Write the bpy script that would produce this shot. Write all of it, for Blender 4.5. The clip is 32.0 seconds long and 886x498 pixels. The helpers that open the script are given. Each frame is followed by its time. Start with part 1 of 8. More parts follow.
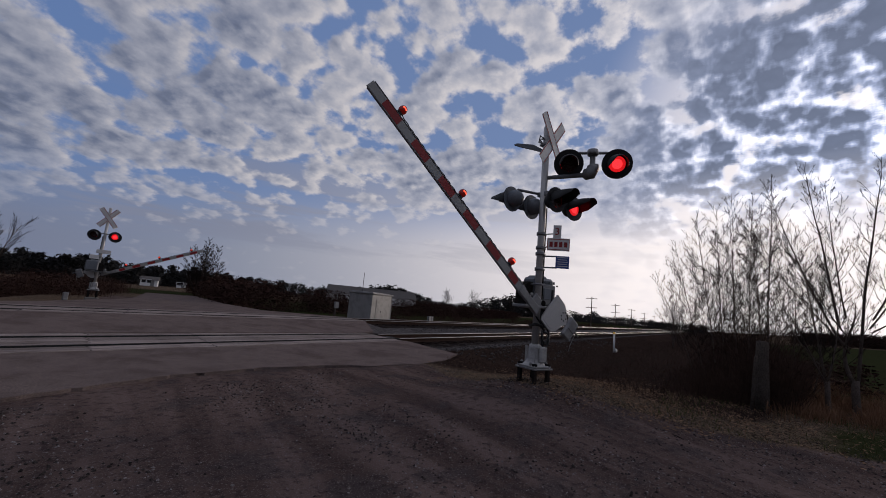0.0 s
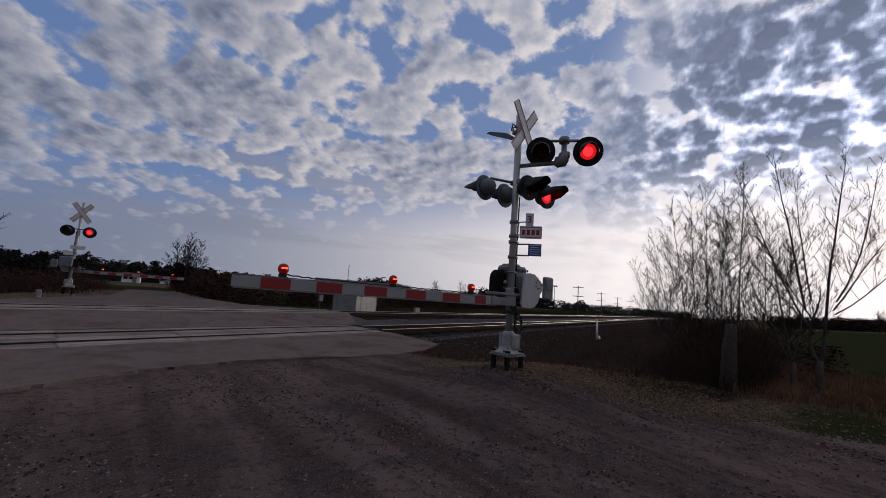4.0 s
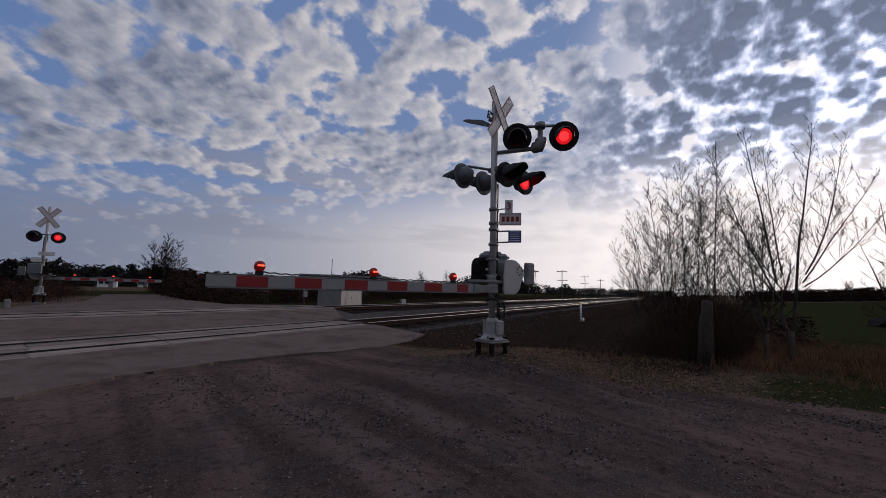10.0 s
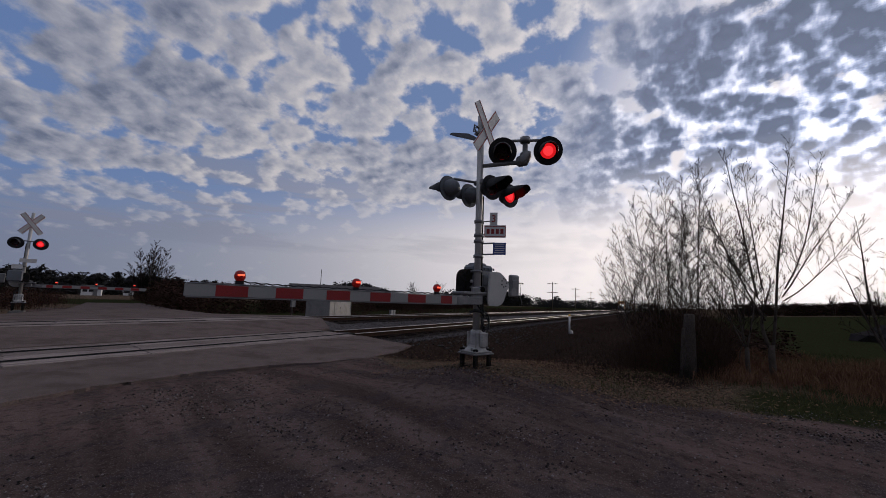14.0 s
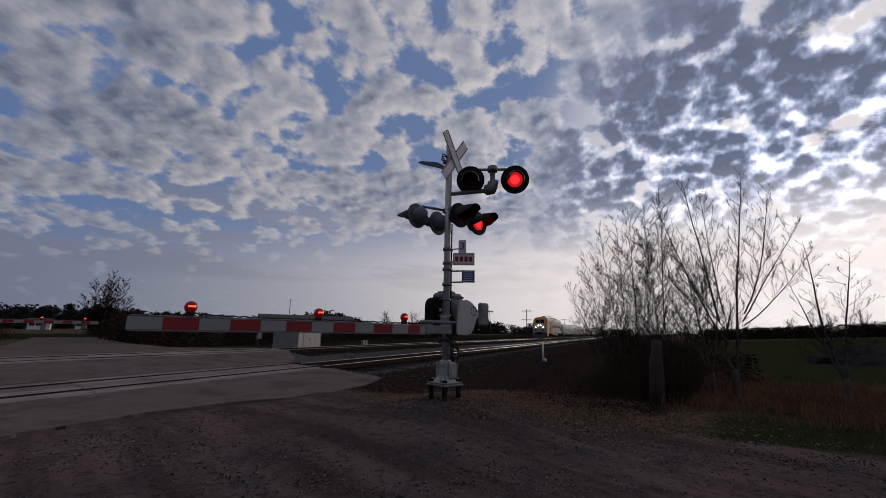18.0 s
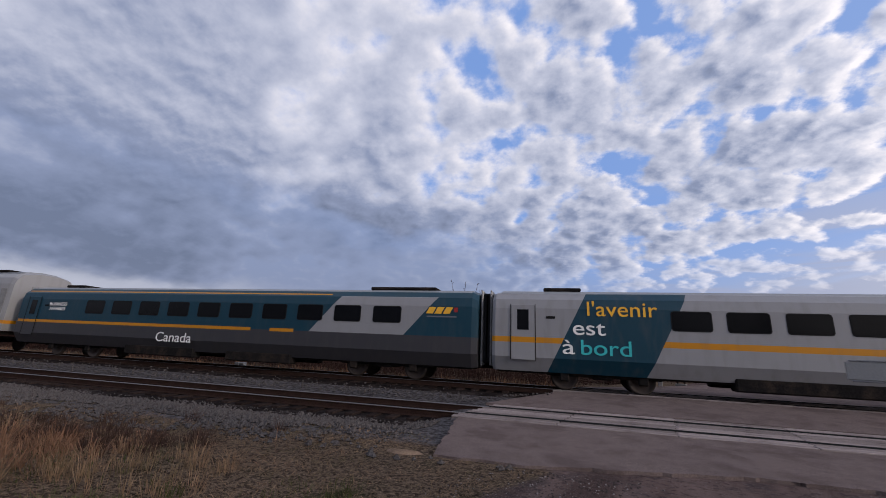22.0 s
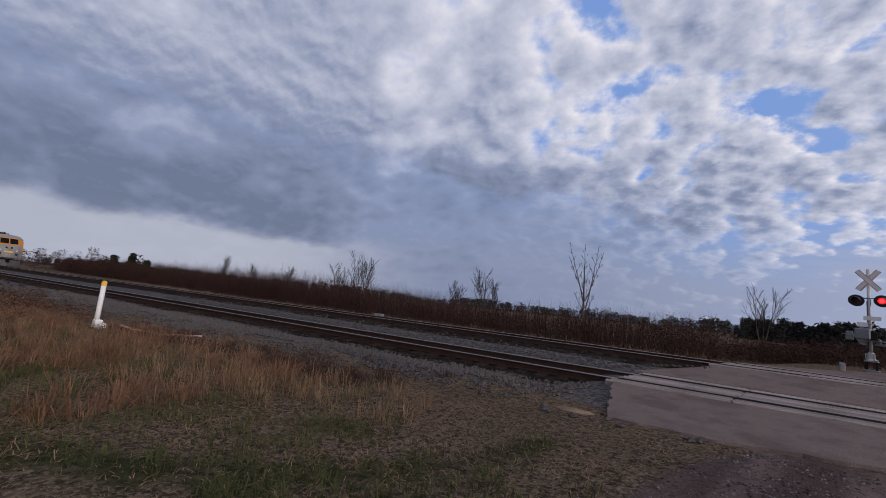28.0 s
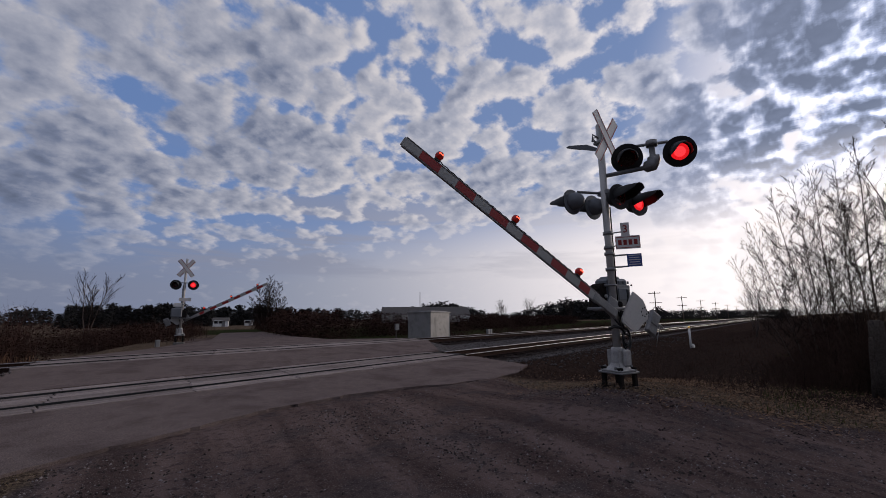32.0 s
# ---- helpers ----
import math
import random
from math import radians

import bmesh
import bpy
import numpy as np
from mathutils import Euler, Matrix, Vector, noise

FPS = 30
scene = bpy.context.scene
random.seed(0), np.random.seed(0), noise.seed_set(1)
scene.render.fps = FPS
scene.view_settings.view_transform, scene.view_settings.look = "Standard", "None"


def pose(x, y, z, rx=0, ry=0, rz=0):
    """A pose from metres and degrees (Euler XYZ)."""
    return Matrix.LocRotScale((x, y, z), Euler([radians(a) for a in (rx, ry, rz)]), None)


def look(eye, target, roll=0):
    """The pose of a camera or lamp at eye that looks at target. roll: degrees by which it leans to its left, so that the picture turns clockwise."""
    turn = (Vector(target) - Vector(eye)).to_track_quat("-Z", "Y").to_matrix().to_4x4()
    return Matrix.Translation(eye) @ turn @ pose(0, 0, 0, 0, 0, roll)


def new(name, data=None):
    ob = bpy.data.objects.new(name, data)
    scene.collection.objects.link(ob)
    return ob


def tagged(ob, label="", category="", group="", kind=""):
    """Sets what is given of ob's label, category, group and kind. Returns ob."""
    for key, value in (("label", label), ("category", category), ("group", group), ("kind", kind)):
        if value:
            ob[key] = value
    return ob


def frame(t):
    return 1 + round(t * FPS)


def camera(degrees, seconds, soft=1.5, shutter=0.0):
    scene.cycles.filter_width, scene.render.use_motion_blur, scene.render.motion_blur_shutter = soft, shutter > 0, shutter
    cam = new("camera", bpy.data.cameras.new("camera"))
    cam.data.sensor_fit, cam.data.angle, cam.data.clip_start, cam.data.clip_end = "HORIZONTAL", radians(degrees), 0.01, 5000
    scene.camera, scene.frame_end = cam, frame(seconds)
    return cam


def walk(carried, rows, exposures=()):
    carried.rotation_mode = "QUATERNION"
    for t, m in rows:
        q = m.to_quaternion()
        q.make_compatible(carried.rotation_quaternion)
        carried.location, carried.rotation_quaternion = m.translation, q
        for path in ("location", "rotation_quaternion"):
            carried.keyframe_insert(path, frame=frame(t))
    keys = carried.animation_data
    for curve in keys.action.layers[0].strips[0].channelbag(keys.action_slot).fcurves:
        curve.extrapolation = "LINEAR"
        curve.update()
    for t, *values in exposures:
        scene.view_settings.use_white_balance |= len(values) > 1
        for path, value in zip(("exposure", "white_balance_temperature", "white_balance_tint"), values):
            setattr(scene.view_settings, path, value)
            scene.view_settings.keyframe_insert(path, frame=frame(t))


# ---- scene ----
cam = camera(96.0, 32.0, soft=0.9)
PATH = [
    (0, 0.067, 0.009, 1.459, 98.26, -5.25, -57.02),
    (0.5, 0.115, -0.045, 1.455, 97.85, -5.15, -57.49),
    (1, 0.162, -0.100, 1.451, 97.32, -4.81, -58.31),
    (1.5, 0.192, -0.152, 1.449, 96.86, -4.69, -58.97),
    (2, 0.221, -0.203, 1.446, 96.84, -5.20, -59.67),
    (2.5, 0.221, -0.228, 1.449, 96.97, -5.68, -60.13),
    (3, 0.220, -0.253, 1.452, 97.41, -5.81, -60.36),
    (3.5, 0.227, -0.248, 1.446, 97.41, -5.30, -59.38),
    (5.5, 0.257, -0.229, 1.422, 96.00, -0.81, -58.50),
    (6, 0.264, -0.224, 1.416, 95.52, -0.18, -59.19),
    (6.5, 0.285, -0.284, 1.428, 94.96, 0.14, -60.04),
    (7, 0.307, -0.345, 1.440, 94.78, 0.03, -60.60),
    (7.5, 0.304, -0.338, 1.441, 94.73, -0.09, -60.64),
    (8, 0.302, -0.330, 1.442, 95.45, -0.68, -60.45),
    (8.5, 0.303, -0.325, 1.442, 95.83, -0.75, -60.60),
    (9, 0.304, -0.320, 1.441, 95.78, -1.00, -60.38),
    (9.5, 0.297, -0.307, 1.442, 95.89, -1.23, -60.39),
    (10, 0.291, -0.295, 1.443, 95.84, -1.55, -60.46),
    (10.5, 0.294, -0.305, 1.442, 95.82, -2.00, -60.54),
    (11, 0.298, -0.316, 1.441, 95.85, -2.24, -60.49),
    (11.5, 0.294, -0.295, 1.443, 95.87, -2.44, -60.25),
    (12, 0.290, -0.275, 1.445, 96.04, -2.34, -59.97),
    (12.5, 0.284, -0.286, 1.446, 96.56, -2.41, -59.77),
    (13, 0.278, -0.297, 1.448, 97.35, -2.09, -60.54),
    (13.5, 0.299, -0.364, 1.450, 97.42, -1.89, -61.25),
    (14, 0.321, -0.431, 1.451, 97.46, -2.04, -61.69),
    (14.5, 0.340, -0.442, 1.454, 97.70, -2.12, -62.00),
    (16.5, 0.415, -0.484, 1.464, 101.74, -1.52, -64.82),
    (17, 0.434, -0.495, 1.466, 101.64, -1.07, -64.86),
    (17.5, 0.445, -0.497, 1.466, 101.66, -0.99, -65.16),
    (18, 0.456, -0.499, 1.465, 101.58, -1.20, -65.23),
    (18.5, 0.389, -0.416, 1.457, 101.39, -1.25, -64.95),
    (19, 0.321, -0.333, 1.449, 101.31, -1.94, -62.32),
    (19.5, 0.120, -0.096, 1.454, 102.77, -2.27, -56.40),
    (20, -0.081, 0.141, 1.460, 104.34, -1.76, -43.28),
    (20.5, -0.206, -0.065, 1.433, 104.09, -2.20, -9.05),
    (21, -0.330, -0.271, 1.405, 103.64, -0.96, 35.24),
    (21.4, 0.030, -0.111, 1.437, 104.58, -3.25, 58.48),
    (21.5, 0.120, -0.071, 1.445, 104.62, -3.75, 61.12),
    (21.6, 0.211, -0.030, 1.452, 104.61, -3.66, 55.56),
    (21.7, 0.301, 0.010, 1.460, 104.52, -3.42, 47.00),
    (21.8, 0.391, 0.050, 1.468, 104.43, -3.18, 36.64),
    (21.9, 0.481, 0.090, 1.476, 104.35, -2.93, 26.08),
    (22, 0.571, 0.130, 1.484, 104.29, -2.67, 14.70),
    (22.1, 0.545, 0.111, 1.481, 104.00, -2.14, 3.20),
    (22.2, 0.519, 0.092, 1.478, 103.45, -1.60, -8.20),
    (22.3, 0.493, 0.073, 1.475, 102.80, -1.15, -19.60),
    (22.4, 0.467, 0.054, 1.472, 102.24, -0.71, -30.60),
    (22.5, 0.441, 0.035, 1.469, 101.78, -0.36, -39.88),
    (22.7, 0.389, -0.004, 1.462, 101.38, -0.47, -49.24),
    (23, 0.311, -0.061, 1.453, 100.79, -0.41, -55.78),
    (23.5, 0.272, -0.093, 1.459, 98.69, -0.24, -57.44),
    (24, 0.232, -0.126, 1.465, 97.81, -0.17, -56.74),
    (24.5, -0.198, -0.043, 1.443, 96.91, 0.51, -51.95),
    (25, -0.628, 0.039, 1.421, 96.88, -0.19, -34.32),
    (25.5, -0.527, -0.103, 1.440, 96.16, 0.64, -1.73),
    (26, -0.427, -0.245, 1.458, 94.55, -0.21, 37.86),
    (26.5, -0.406, -0.254, 1.443, 93.16, -2.40, 62.22),
    (28.5, -0.322, -0.289, 1.381, 99.77, -4.62, 3.83),
    (29, -0.301, -0.298, 1.366, 101.24, -1.56, -25.86),
    (29.5, -0.437, -0.193, 1.381, 100.82, -0.62, -36.87),
    (30, -0.573, -0.088, 1.396, 100.72, -1.68, -39.09),
    (30.5, -0.503, -0.029, 1.423, 100.37, -0.32, -41.59),
    (31, -0.434, 0.029, 1.450, 100.13, -0.28, -43.77),
    (31.5, -0.331, 0.142, 1.461, 100.16, 0.03, -46.03),
    (32, -0.227, 0.255, 1.472, 99.89, 0.52, -49.46),
]
EXPOSURES = [(t, s, 6500, 17) for t, s in ((0, -0.5), (6, -0.5), (9, -0.5), (14, -0.55), (18, -0.78), (19, -0.82), (20, -0.85), (20.5, -0.8), (21, -0.4), (22, 0.4), (22.5, 0.35), (23, 0.1), (24, -0.25), (25, -0.3), (25.5, -0.28), (26, 0.05), (26.5, 0.2), (28.5, 0.3), (29, 0.25), (30, -0.2), (32, -0.35))]
walk(cam, [(t, pose(x, y, z, rx, ry, rz)) for t, x, y, z, rx, ry, rz in PATH],
     exposures=EXPOSURES)

# ---- light ----
SUN_AZ, SUN_EL = radians(-19.0), radians(15.0)
SUN_DIR = Vector((math.cos(SUN_AZ) * math.cos(SUN_EL), math.sin(SUN_AZ) * math.cos(SUN_EL), math.sin(SUN_EL)))


def build_world():
    w = bpy.data.worlds.new("sky")
    scene.world = w
    w.use_nodes = True
    nt = w.node_tree
    nt.nodes.clear()
    N, K = nt.nodes.new, nt.links.new

    def math_node(op, a, b=None, c=None, clamp=False):
        n = N("ShaderNodeMath")
        n.operation, n.use_clamp = op, clamp
        for i, v in enumerate((a, b, c)):
            if v is None:
                continue
            if isinstance(v, (int, float)):
                n.inputs[i].default_value = v
            else:
                K(v, n.inputs[i])
        return n.outputs[0]

    def ramp(v, stops):
        n = N("ShaderNodeValToRGB")
        el = n.color_ramp.elements
        while len(el) < len(stops):
            el.new(0.5)
        for e, (p, col) in zip(el, stops):
            e.position, e.color = p, (*col, 1)
        K(v, n.inputs[0])
        return n.outputs[0]

    def mix(f, a, b):
        n = N("ShaderNodeMix")
        n.data_type = "RGBA"
        for i, v in ((0, f), (6, a), (7, b)):
            if isinstance(v, (int, float)):
                n.inputs[i].default_value = v
            elif isinstance(v, tuple):
                n.inputs[i].default_value = (*v, 1)
            else:
                K(v, n.inputs[i])
        return n.outputs[2]

    def mix_value(f, a, b):
        return math_node("ADD", a, math_node("MULTIPLY", f, math_node("SUBTRACT", b, a)))

    def noise_at(vec, scale, detail, rough, dist=0.0):
        n = N("ShaderNodeTexNoise")
        n.inputs["Scale"].default_value, n.inputs["Detail"].default_value = scale, detail
        n.inputs["Roughness"].default_value, n.inputs["Distortion"].default_value = rough, dist
        K(vec, n.inputs["Vector"])
        return n.outputs[0]

    sky = N("ShaderNodeTexSky")
    sky.sky_type, sky.sun_disc = "NISHITA", False
    sky.sun_elevation, sky.sun_rotation = SUN_EL, radians(90) - SUN_AZ
    sky.air_density, sky.dust_density, sky.ozone_density = 1.0, 0.8, 2.5
    tc = N("ShaderNodeTexCoord")
    sep = N("ShaderNodeSeparateXYZ")
    K(tc.outputs["Generated"], sep.inputs[0])
    zc = math_node("MAXIMUM", sep.outputs[2], 0.0)
    den = math_node("ADD", zc, 0.40)
    px, py = math_node("DIVIDE", sep.outputs[0], den), math_node("DIVIDE", sep.outputs[1], den)
    comb = N("ShaderNodeCombineXYZ")
    K(px, comb.inputs[0]), K(py, comb.inputs[1])
    p = comb.outputs[0]
    # the same cloud field a little towards the sun gives each lump a lit and a shaded side
    off = N("ShaderNodeVectorMath")
    off.operation = "ADD"
    K(p, off.inputs[0])
    off.inputs[1].default_value = (0.020 * math.cos(SUN_AZ), 0.020 * math.sin(SUN_AZ), 0)
    big, mid, mid2 = noise_at(p, 1.0, 2, 0.5), noise_at(p, 3.0, 6, 0.55), noise_at(off.outputs[0], 3.0, 6, 0.55)
    # a smooth thick deck away from the sun (towards -x), broken puffs elsewhere
    left = N("ShaderNodeMapRange")
    left.interpolation_type = "SMOOTHSTEP"
    K(sep.outputs[0], left.inputs[0])
    for i, q in enumerate((0.40, -0.60, 0.0, 1.0)):
        left.inputs[i + 1].default_value = q
    deck = left.outputs[0]
    def puffs(vec, size=1.0):
        # rounded heads on a warped cell field, frayed by noise
        warp = N("ShaderNodeTexNoise")
        warp.inputs["Scale"].default_value, warp.inputs["Detail"].default_value = 6.0 * size, 3
        K(vec, warp.inputs["Vector"])
        w2 = N("ShaderNodeVectorMath")
        w2.operation = "MULTIPLY_ADD"
        K(warp.outputs["Color"], w2.inputs[0]), K(vec, w2.inputs[2])
        w2.inputs[1].default_value = (0.16 / size, 0.16 / size, 0.0)
        vor = N("ShaderNodeTexVoronoi")
        vor.feature = "SMOOTH_F1"
        vor.voronoi_dimensions = "2D"
        vor.inputs["Scale"].default_value, vor.inputs["Smoothness"].default_value = 8.5 * size, 0.45
        K(w2.outputs[0], vor.inputs["Vector"])
        head = math_node("SUBTRACT", 0.92, vor.outputs["Distance"])
        return math_node("ADD", math_node("MULTIPLY", head, 0.36), math_node("MULTIPLY", noise_at(vec, 9.0 * size, 9, 0.57, 0.0), 0.66))

    lump, lump2 = puffs(p), puffs(off.outputs[0])
    small, small2 = puffs(p, 1.9), puffs(off.outputs[0], 1.9)
    # glow of the sun behind the clouds
    dot = N("ShaderNodeVectorMath")
    dot.operation = "DOT_PRODUCT"
    K(tc.outputs["Generated"], dot.inputs[0])
    dot.inputs[1].default_value = SUN_DIR
    near_sun = math_node("POWER", math_node("MAXIMUM", dot.outputs["Value"], 0.0), 18.0)
    near_wide = math_node("POWER", math_node("MAXIMUM", dot.outputs["Value"], 0.0), 2.2)
    # lit from the front away from the sun; dark bodies with bright gaps against it
    against = N("ShaderNodeMapRange")
    against.interpolation_type = "SMOOTHSTEP"
    K(dot.outputs["Value"], against.inputs[0])
    against.inputs[1].default_value, against.inputs[2].default_value = 0.83, 0.985
    band = N("ShaderNodeMapRange")
    band.interpolation_type = "SMOOTHSTEP"
    # the haze stands higher towards the sun
    toward = math_node("MAXIMUM", math_node("MULTIPLY_ADD", sep.outputs[0], 0.95, math_node("MULTIPLY", sep.outputs[1], -0.33)), 0.0)
    K(math_node("MULTIPLY_ADD", toward, -0.10, zc), band.inputs[0])
    band.inputs[1].default_value, band.inputs[2].default_value = 0.05, 0.26
    puff = math_node("MULTIPLY", math_node("SUBTRACT", lump, 0.5), math_node("MULTIPLY_ADD", deck, -0.50, math_node("MULTIPLY_ADD", math_node("MAXIMUM", sep.outputs[0], 0.0), 0.55, 0.86)))
    cover = math_node("ADD", math_node("ADD", puff, math_node("MULTIPLY", mid, math_node("MULTIPLY_ADD", deck, 0.14, 0.44))), math_node("MULTIPLY", math_node("SUBTRACT", big, 0.5), math_node("MULTIPLY_ADD", against.outputs[0], -0.42, 0.58)))
    cover = math_node("ADD", cover, math_node("MULTIPLY", math_node("SUBTRACT", small, 0.5), math_node("MULTIPLY_ADD", deck, -0.24, 0.36)))
    cover = math_node("ADD", cover, 0.29)
    cover = math_node("MULTIPLY_ADD", deck, -0.07, math_node("SUBTRACT", cover, 0.178))
    cover = math_node("MULTIPLY_ADD", math_node("POWER", math_node("MAXIMUM", math_node("MULTIPLY_ADD", sep.outputs[0], 0.95, math_node("MULTIPLY", sep.outputs[1], -0.33)), 0.0), 4.0), 0.165, cover)
    cover = math_node("MULTIPLY_ADD", deck, 0.075, cover)
    cover = math_node("MULTIPLY_ADD", math_node("MULTIPLY", math_node("SUBTRACT", 1.0, band.outputs[0]), math_node("MULTIPLY_ADD", deck, -0.72, 1.0)), -0.17, cover)
    dens = N("ShaderNodeMapRange")
    dens.interpolation_type = "SMOOTHSTEP"
    K(cover, dens.inputs[0])
    dens.inputs[1].default_value, dens.inputs[2].default_value = 0.215, 0.36
    thick = N("ShaderNodeMapRange")
    K(math_node("MULTIPLY_ADD", math_node("MULTIPLY", puff, math_node("SUBTRACT", 1.0, deck)), -0.38, cover), thick.inputs[0])
    thick.inputs[1].default_value, thick.inputs[2].default_value = 0.28, 0.46
    relief = math_node("ADD", math_node("MULTIPLY", math_node("SUBTRACT", lump, lump2), math_node("MULTIPLY_ADD", deck, -1.0, 1.7)),
                       math_node("MULTIPLY", math_node("SUBTRACT", mid, mid2), math_node("MULTIPLY_ADD", deck, -0.5, 1.5)))
    relief = math_node("ADD", relief, math_node("MULTIPLY", math_node("SUBTRACT", small, small2), math_node("MULTIPLY_ADD", deck, -0.6, 0.8)))
    fall = math_node("MULTIPLY_ADD", deck, 0.06, math_node("MULTIPLY_ADD", against.outputs[0], 0.34, 0.38))
    low = N("ShaderNodeMapRange")
    low.interpolation_type = "SMOOTHSTEP"
    K(zc, low.inputs[0])
    for i, q in enumerate((0.46, 0.16, 0.0, 1.0)):
        low.inputs[i + 1].default_value = q
    turned = N("ShaderNodeMapRange")
    turned.interpolation_type = "SMOOTHSTEP"
    K(dot.outputs["Value"], turned.inputs[0])
    for i, q in enumerate((0.50, 0.0, 0.0, 1.0)):
        turned.inputs[i + 1].default_value = q
    deck_dark = math_node("MULTIPLY", deck, math_node("MULTIPLY_ADD", low.outputs[0], 0.54, 0.03))
    soft_relief = math_node("MULTIPLY", relief, math_node("MULTIPLY_ADD", against.outputs[0], -0.5, 1.0))
    shade = math_node("ADD", math_node("SUBTRACT", math_node("SUBTRACT", math_node("MULTIPLY_ADD", math_node("MULTIPLY", turned.outputs[0], math_node("SUBTRACT", 1.0, deck)), -0.13, 0.97), deck_dark), math_node("MULTIPLY", thick.outputs[0], fall)), soft_relief, clamp=True)
    seam = N("ShaderNodeMapRange")
    K(math_node("ADD", math_node("MULTIPLY_ADD", zc, 0.29, math_node("MULTIPLY", noise_at(p, 34.0, 5, 0.6), 0.28)), math_node("ADD", math_node("MULTIPLY", lump, 0.35), math_node("MULTIPLY", small, 0.75))), seam.inputs[0])
    for i, q in enumerate((0.65, 0.88, 1.0, 0.0)):
        seam.inputs[i + 1].default_value = q
    shade = mix_value(math_node("MULTIPLY", against.outputs[0], 0.85), shade, math_node("MULTIPLY_ADD", seam.outputs[0], 0.90, 0.08))
    cloud = ramp(shade, [(0.0, (0.112, 0.145, 0.212)), (0.38, (0.222, 0.273, 0.388)), (0.70, (0.475, 0.518, 0.605)), (1.0, (0.80, 0.80, 0.81))])
    lit = math_node("ADD", math_node("MULTIPLY_ADD", near_wide, 0.36, 0.90), math_node("MULTIPLY", math_node("MULTIPLY", near_sun, shade), 3.4))
    lit = math_node("MULTIPLY_ADD", math_node("MULTIPLY", against.outputs[0], math_node("POWER", seam.outputs[0], 2.0)), 0.9, lit)
    vm = N("ShaderNodeVectorMath")
    vm.operation = "SCALE"
    K(cloud, vm.inputs[0]), K(lit, vm.inputs["Scale"])
    skyc = N("ShaderNodeVectorMath")
    skyc.operation = "SCALE"
    K(sky.outputs[0], skyc.inputs[0])
    skyc.inputs["Scale"].default_value = 0.10
    blue = mix(0.80, skyc.outputs[0], (0.135, 0.275, 0.60))
    blue = mix(math_node("MULTIPLY_ADD", math_node("MAXIMUM", sep.outputs[0], 0.0), 0.20, 0.07), blue, (0.46, 0.52, 0.62))
    blue = mix(math_node("MULTIPLY", against.outputs[0], 0.9), blue, (1.40, 1.36, 1.32))
    # haze band above the horizon
    hazec = mix(near_wide, mix(deck, (0.325, 0.375, 0.47), (0.15, 0.178, 0.25)), (1.66, 1.57, 1.47))
    away = N("ShaderNodeMapRange")
    away.interpolation_type = "SMOOTHSTEP"
    K(sep.outputs[0], away.inputs[0])
    for i, q in enumerate((0.58, 0.12, 0.0, 0.75)):
        away.inputs[i + 1].default_value = q
    hazec = mix(math_node("MULTIPLY", away.outputs[0], math_node("SUBTRACT", 1.0, deck)), hazec, (0.205, 0.255, 0.375))
    base = mix(band.outputs[0], hazec, blue)
    dens_h = math_node("MULTIPLY", dens.outputs[0], math_node("MULTIPLY_ADD", band.outputs[0], 0.88, math_node("MULTIPLY_ADD", deck, 0.52, 0.12), clamp=True))
    # a smooth slate-blue bank low in the north-west
    rim, side = N("ShaderNodeMapRange"), N("ShaderNodeMapRange")
    for n, v, (a, b) in ((rim, math_node("MULTIPLY_ADD", math_node("SUBTRACT", mid, 0.5), 0.35, math_node("MULTIPLY_ADD", sep.outputs[0], 0.16, zc)), (0.27, 0.15)), (side, sep.outputs[0], (0.26, -0.30))):
        n.interpolation_type = "SMOOTHSTEP"
        K(v, n.inputs[0])
        for i, q in enumerate((a, b, 0.0, 1.0)):
            n.inputs[i + 1].default_value = q
    bank = math_node("MULTIPLY", rim.outputs[0], side.outputs[0])
    west_far = N("ShaderNodeMapRange")
    K(sep.outputs[0], west_far.inputs[0])
    for i, q in enumerate((-0.35, -0.75, 0.0, 1.0)):
        west_far.inputs[i + 1].default_value = q
    base = mix(math_node("MULTIPLY", bank, 0.85), base, (0.190, 0.235, 0.335))
    dens_h = math_node("MULTIPLY", dens_h, math_node("MULTIPLY_ADD", bank, math_node("MULTIPLY_ADD", west_far.outputs[0], 0.45, -0.70), 1.0))
    strip = N("ShaderNodeMapRange")
    strip.interpolation_type = "SMOOTHSTEP"
    K(math_node("MULTIPLY_ADD", math_node("SUBTRACT", mid, 0.5), 0.10, zc), strip.inputs[0])
    for i, q in enumerate((0.135, 0.095, 0.0, 1.0)):
        strip.inputs[i + 1].default_value = q
    west = N("ShaderNodeMapRange")
    west.interpolation_type = "SMOOTHSTEP"
    K(sep.outputs[0], west.inputs[0])
    for i, q in enumerate((-0.50, -0.82, 0.0, 1.0)):
        west.inputs[i + 1].default_value = q
    under = math_node("MULTIPLY", strip.outputs[0], west.outputs[0])
    base = mix(under, base, (0.35, 0.385, 0.45))
    dens_h = math_node("MULTIPLY", dens_h, math_node("MULTIPLY_ADD", under, -0.85, 1.0))
    # long flat layers low over the horizon
    flat = N("ShaderNodeMapping")
    flat.inputs["Scale"].default_value = (2.6, 2.6, 24.0)
    K(tc.outputs["Generated"], flat.inputs[0])
    layer = N("ShaderNodeMapRange")
    layer.interpolation_type = "SMOOTHSTEP"
    K(noise_at(flat.outputs[0], 1.0, 6, 0.55, 0.3), layer.inputs[0])
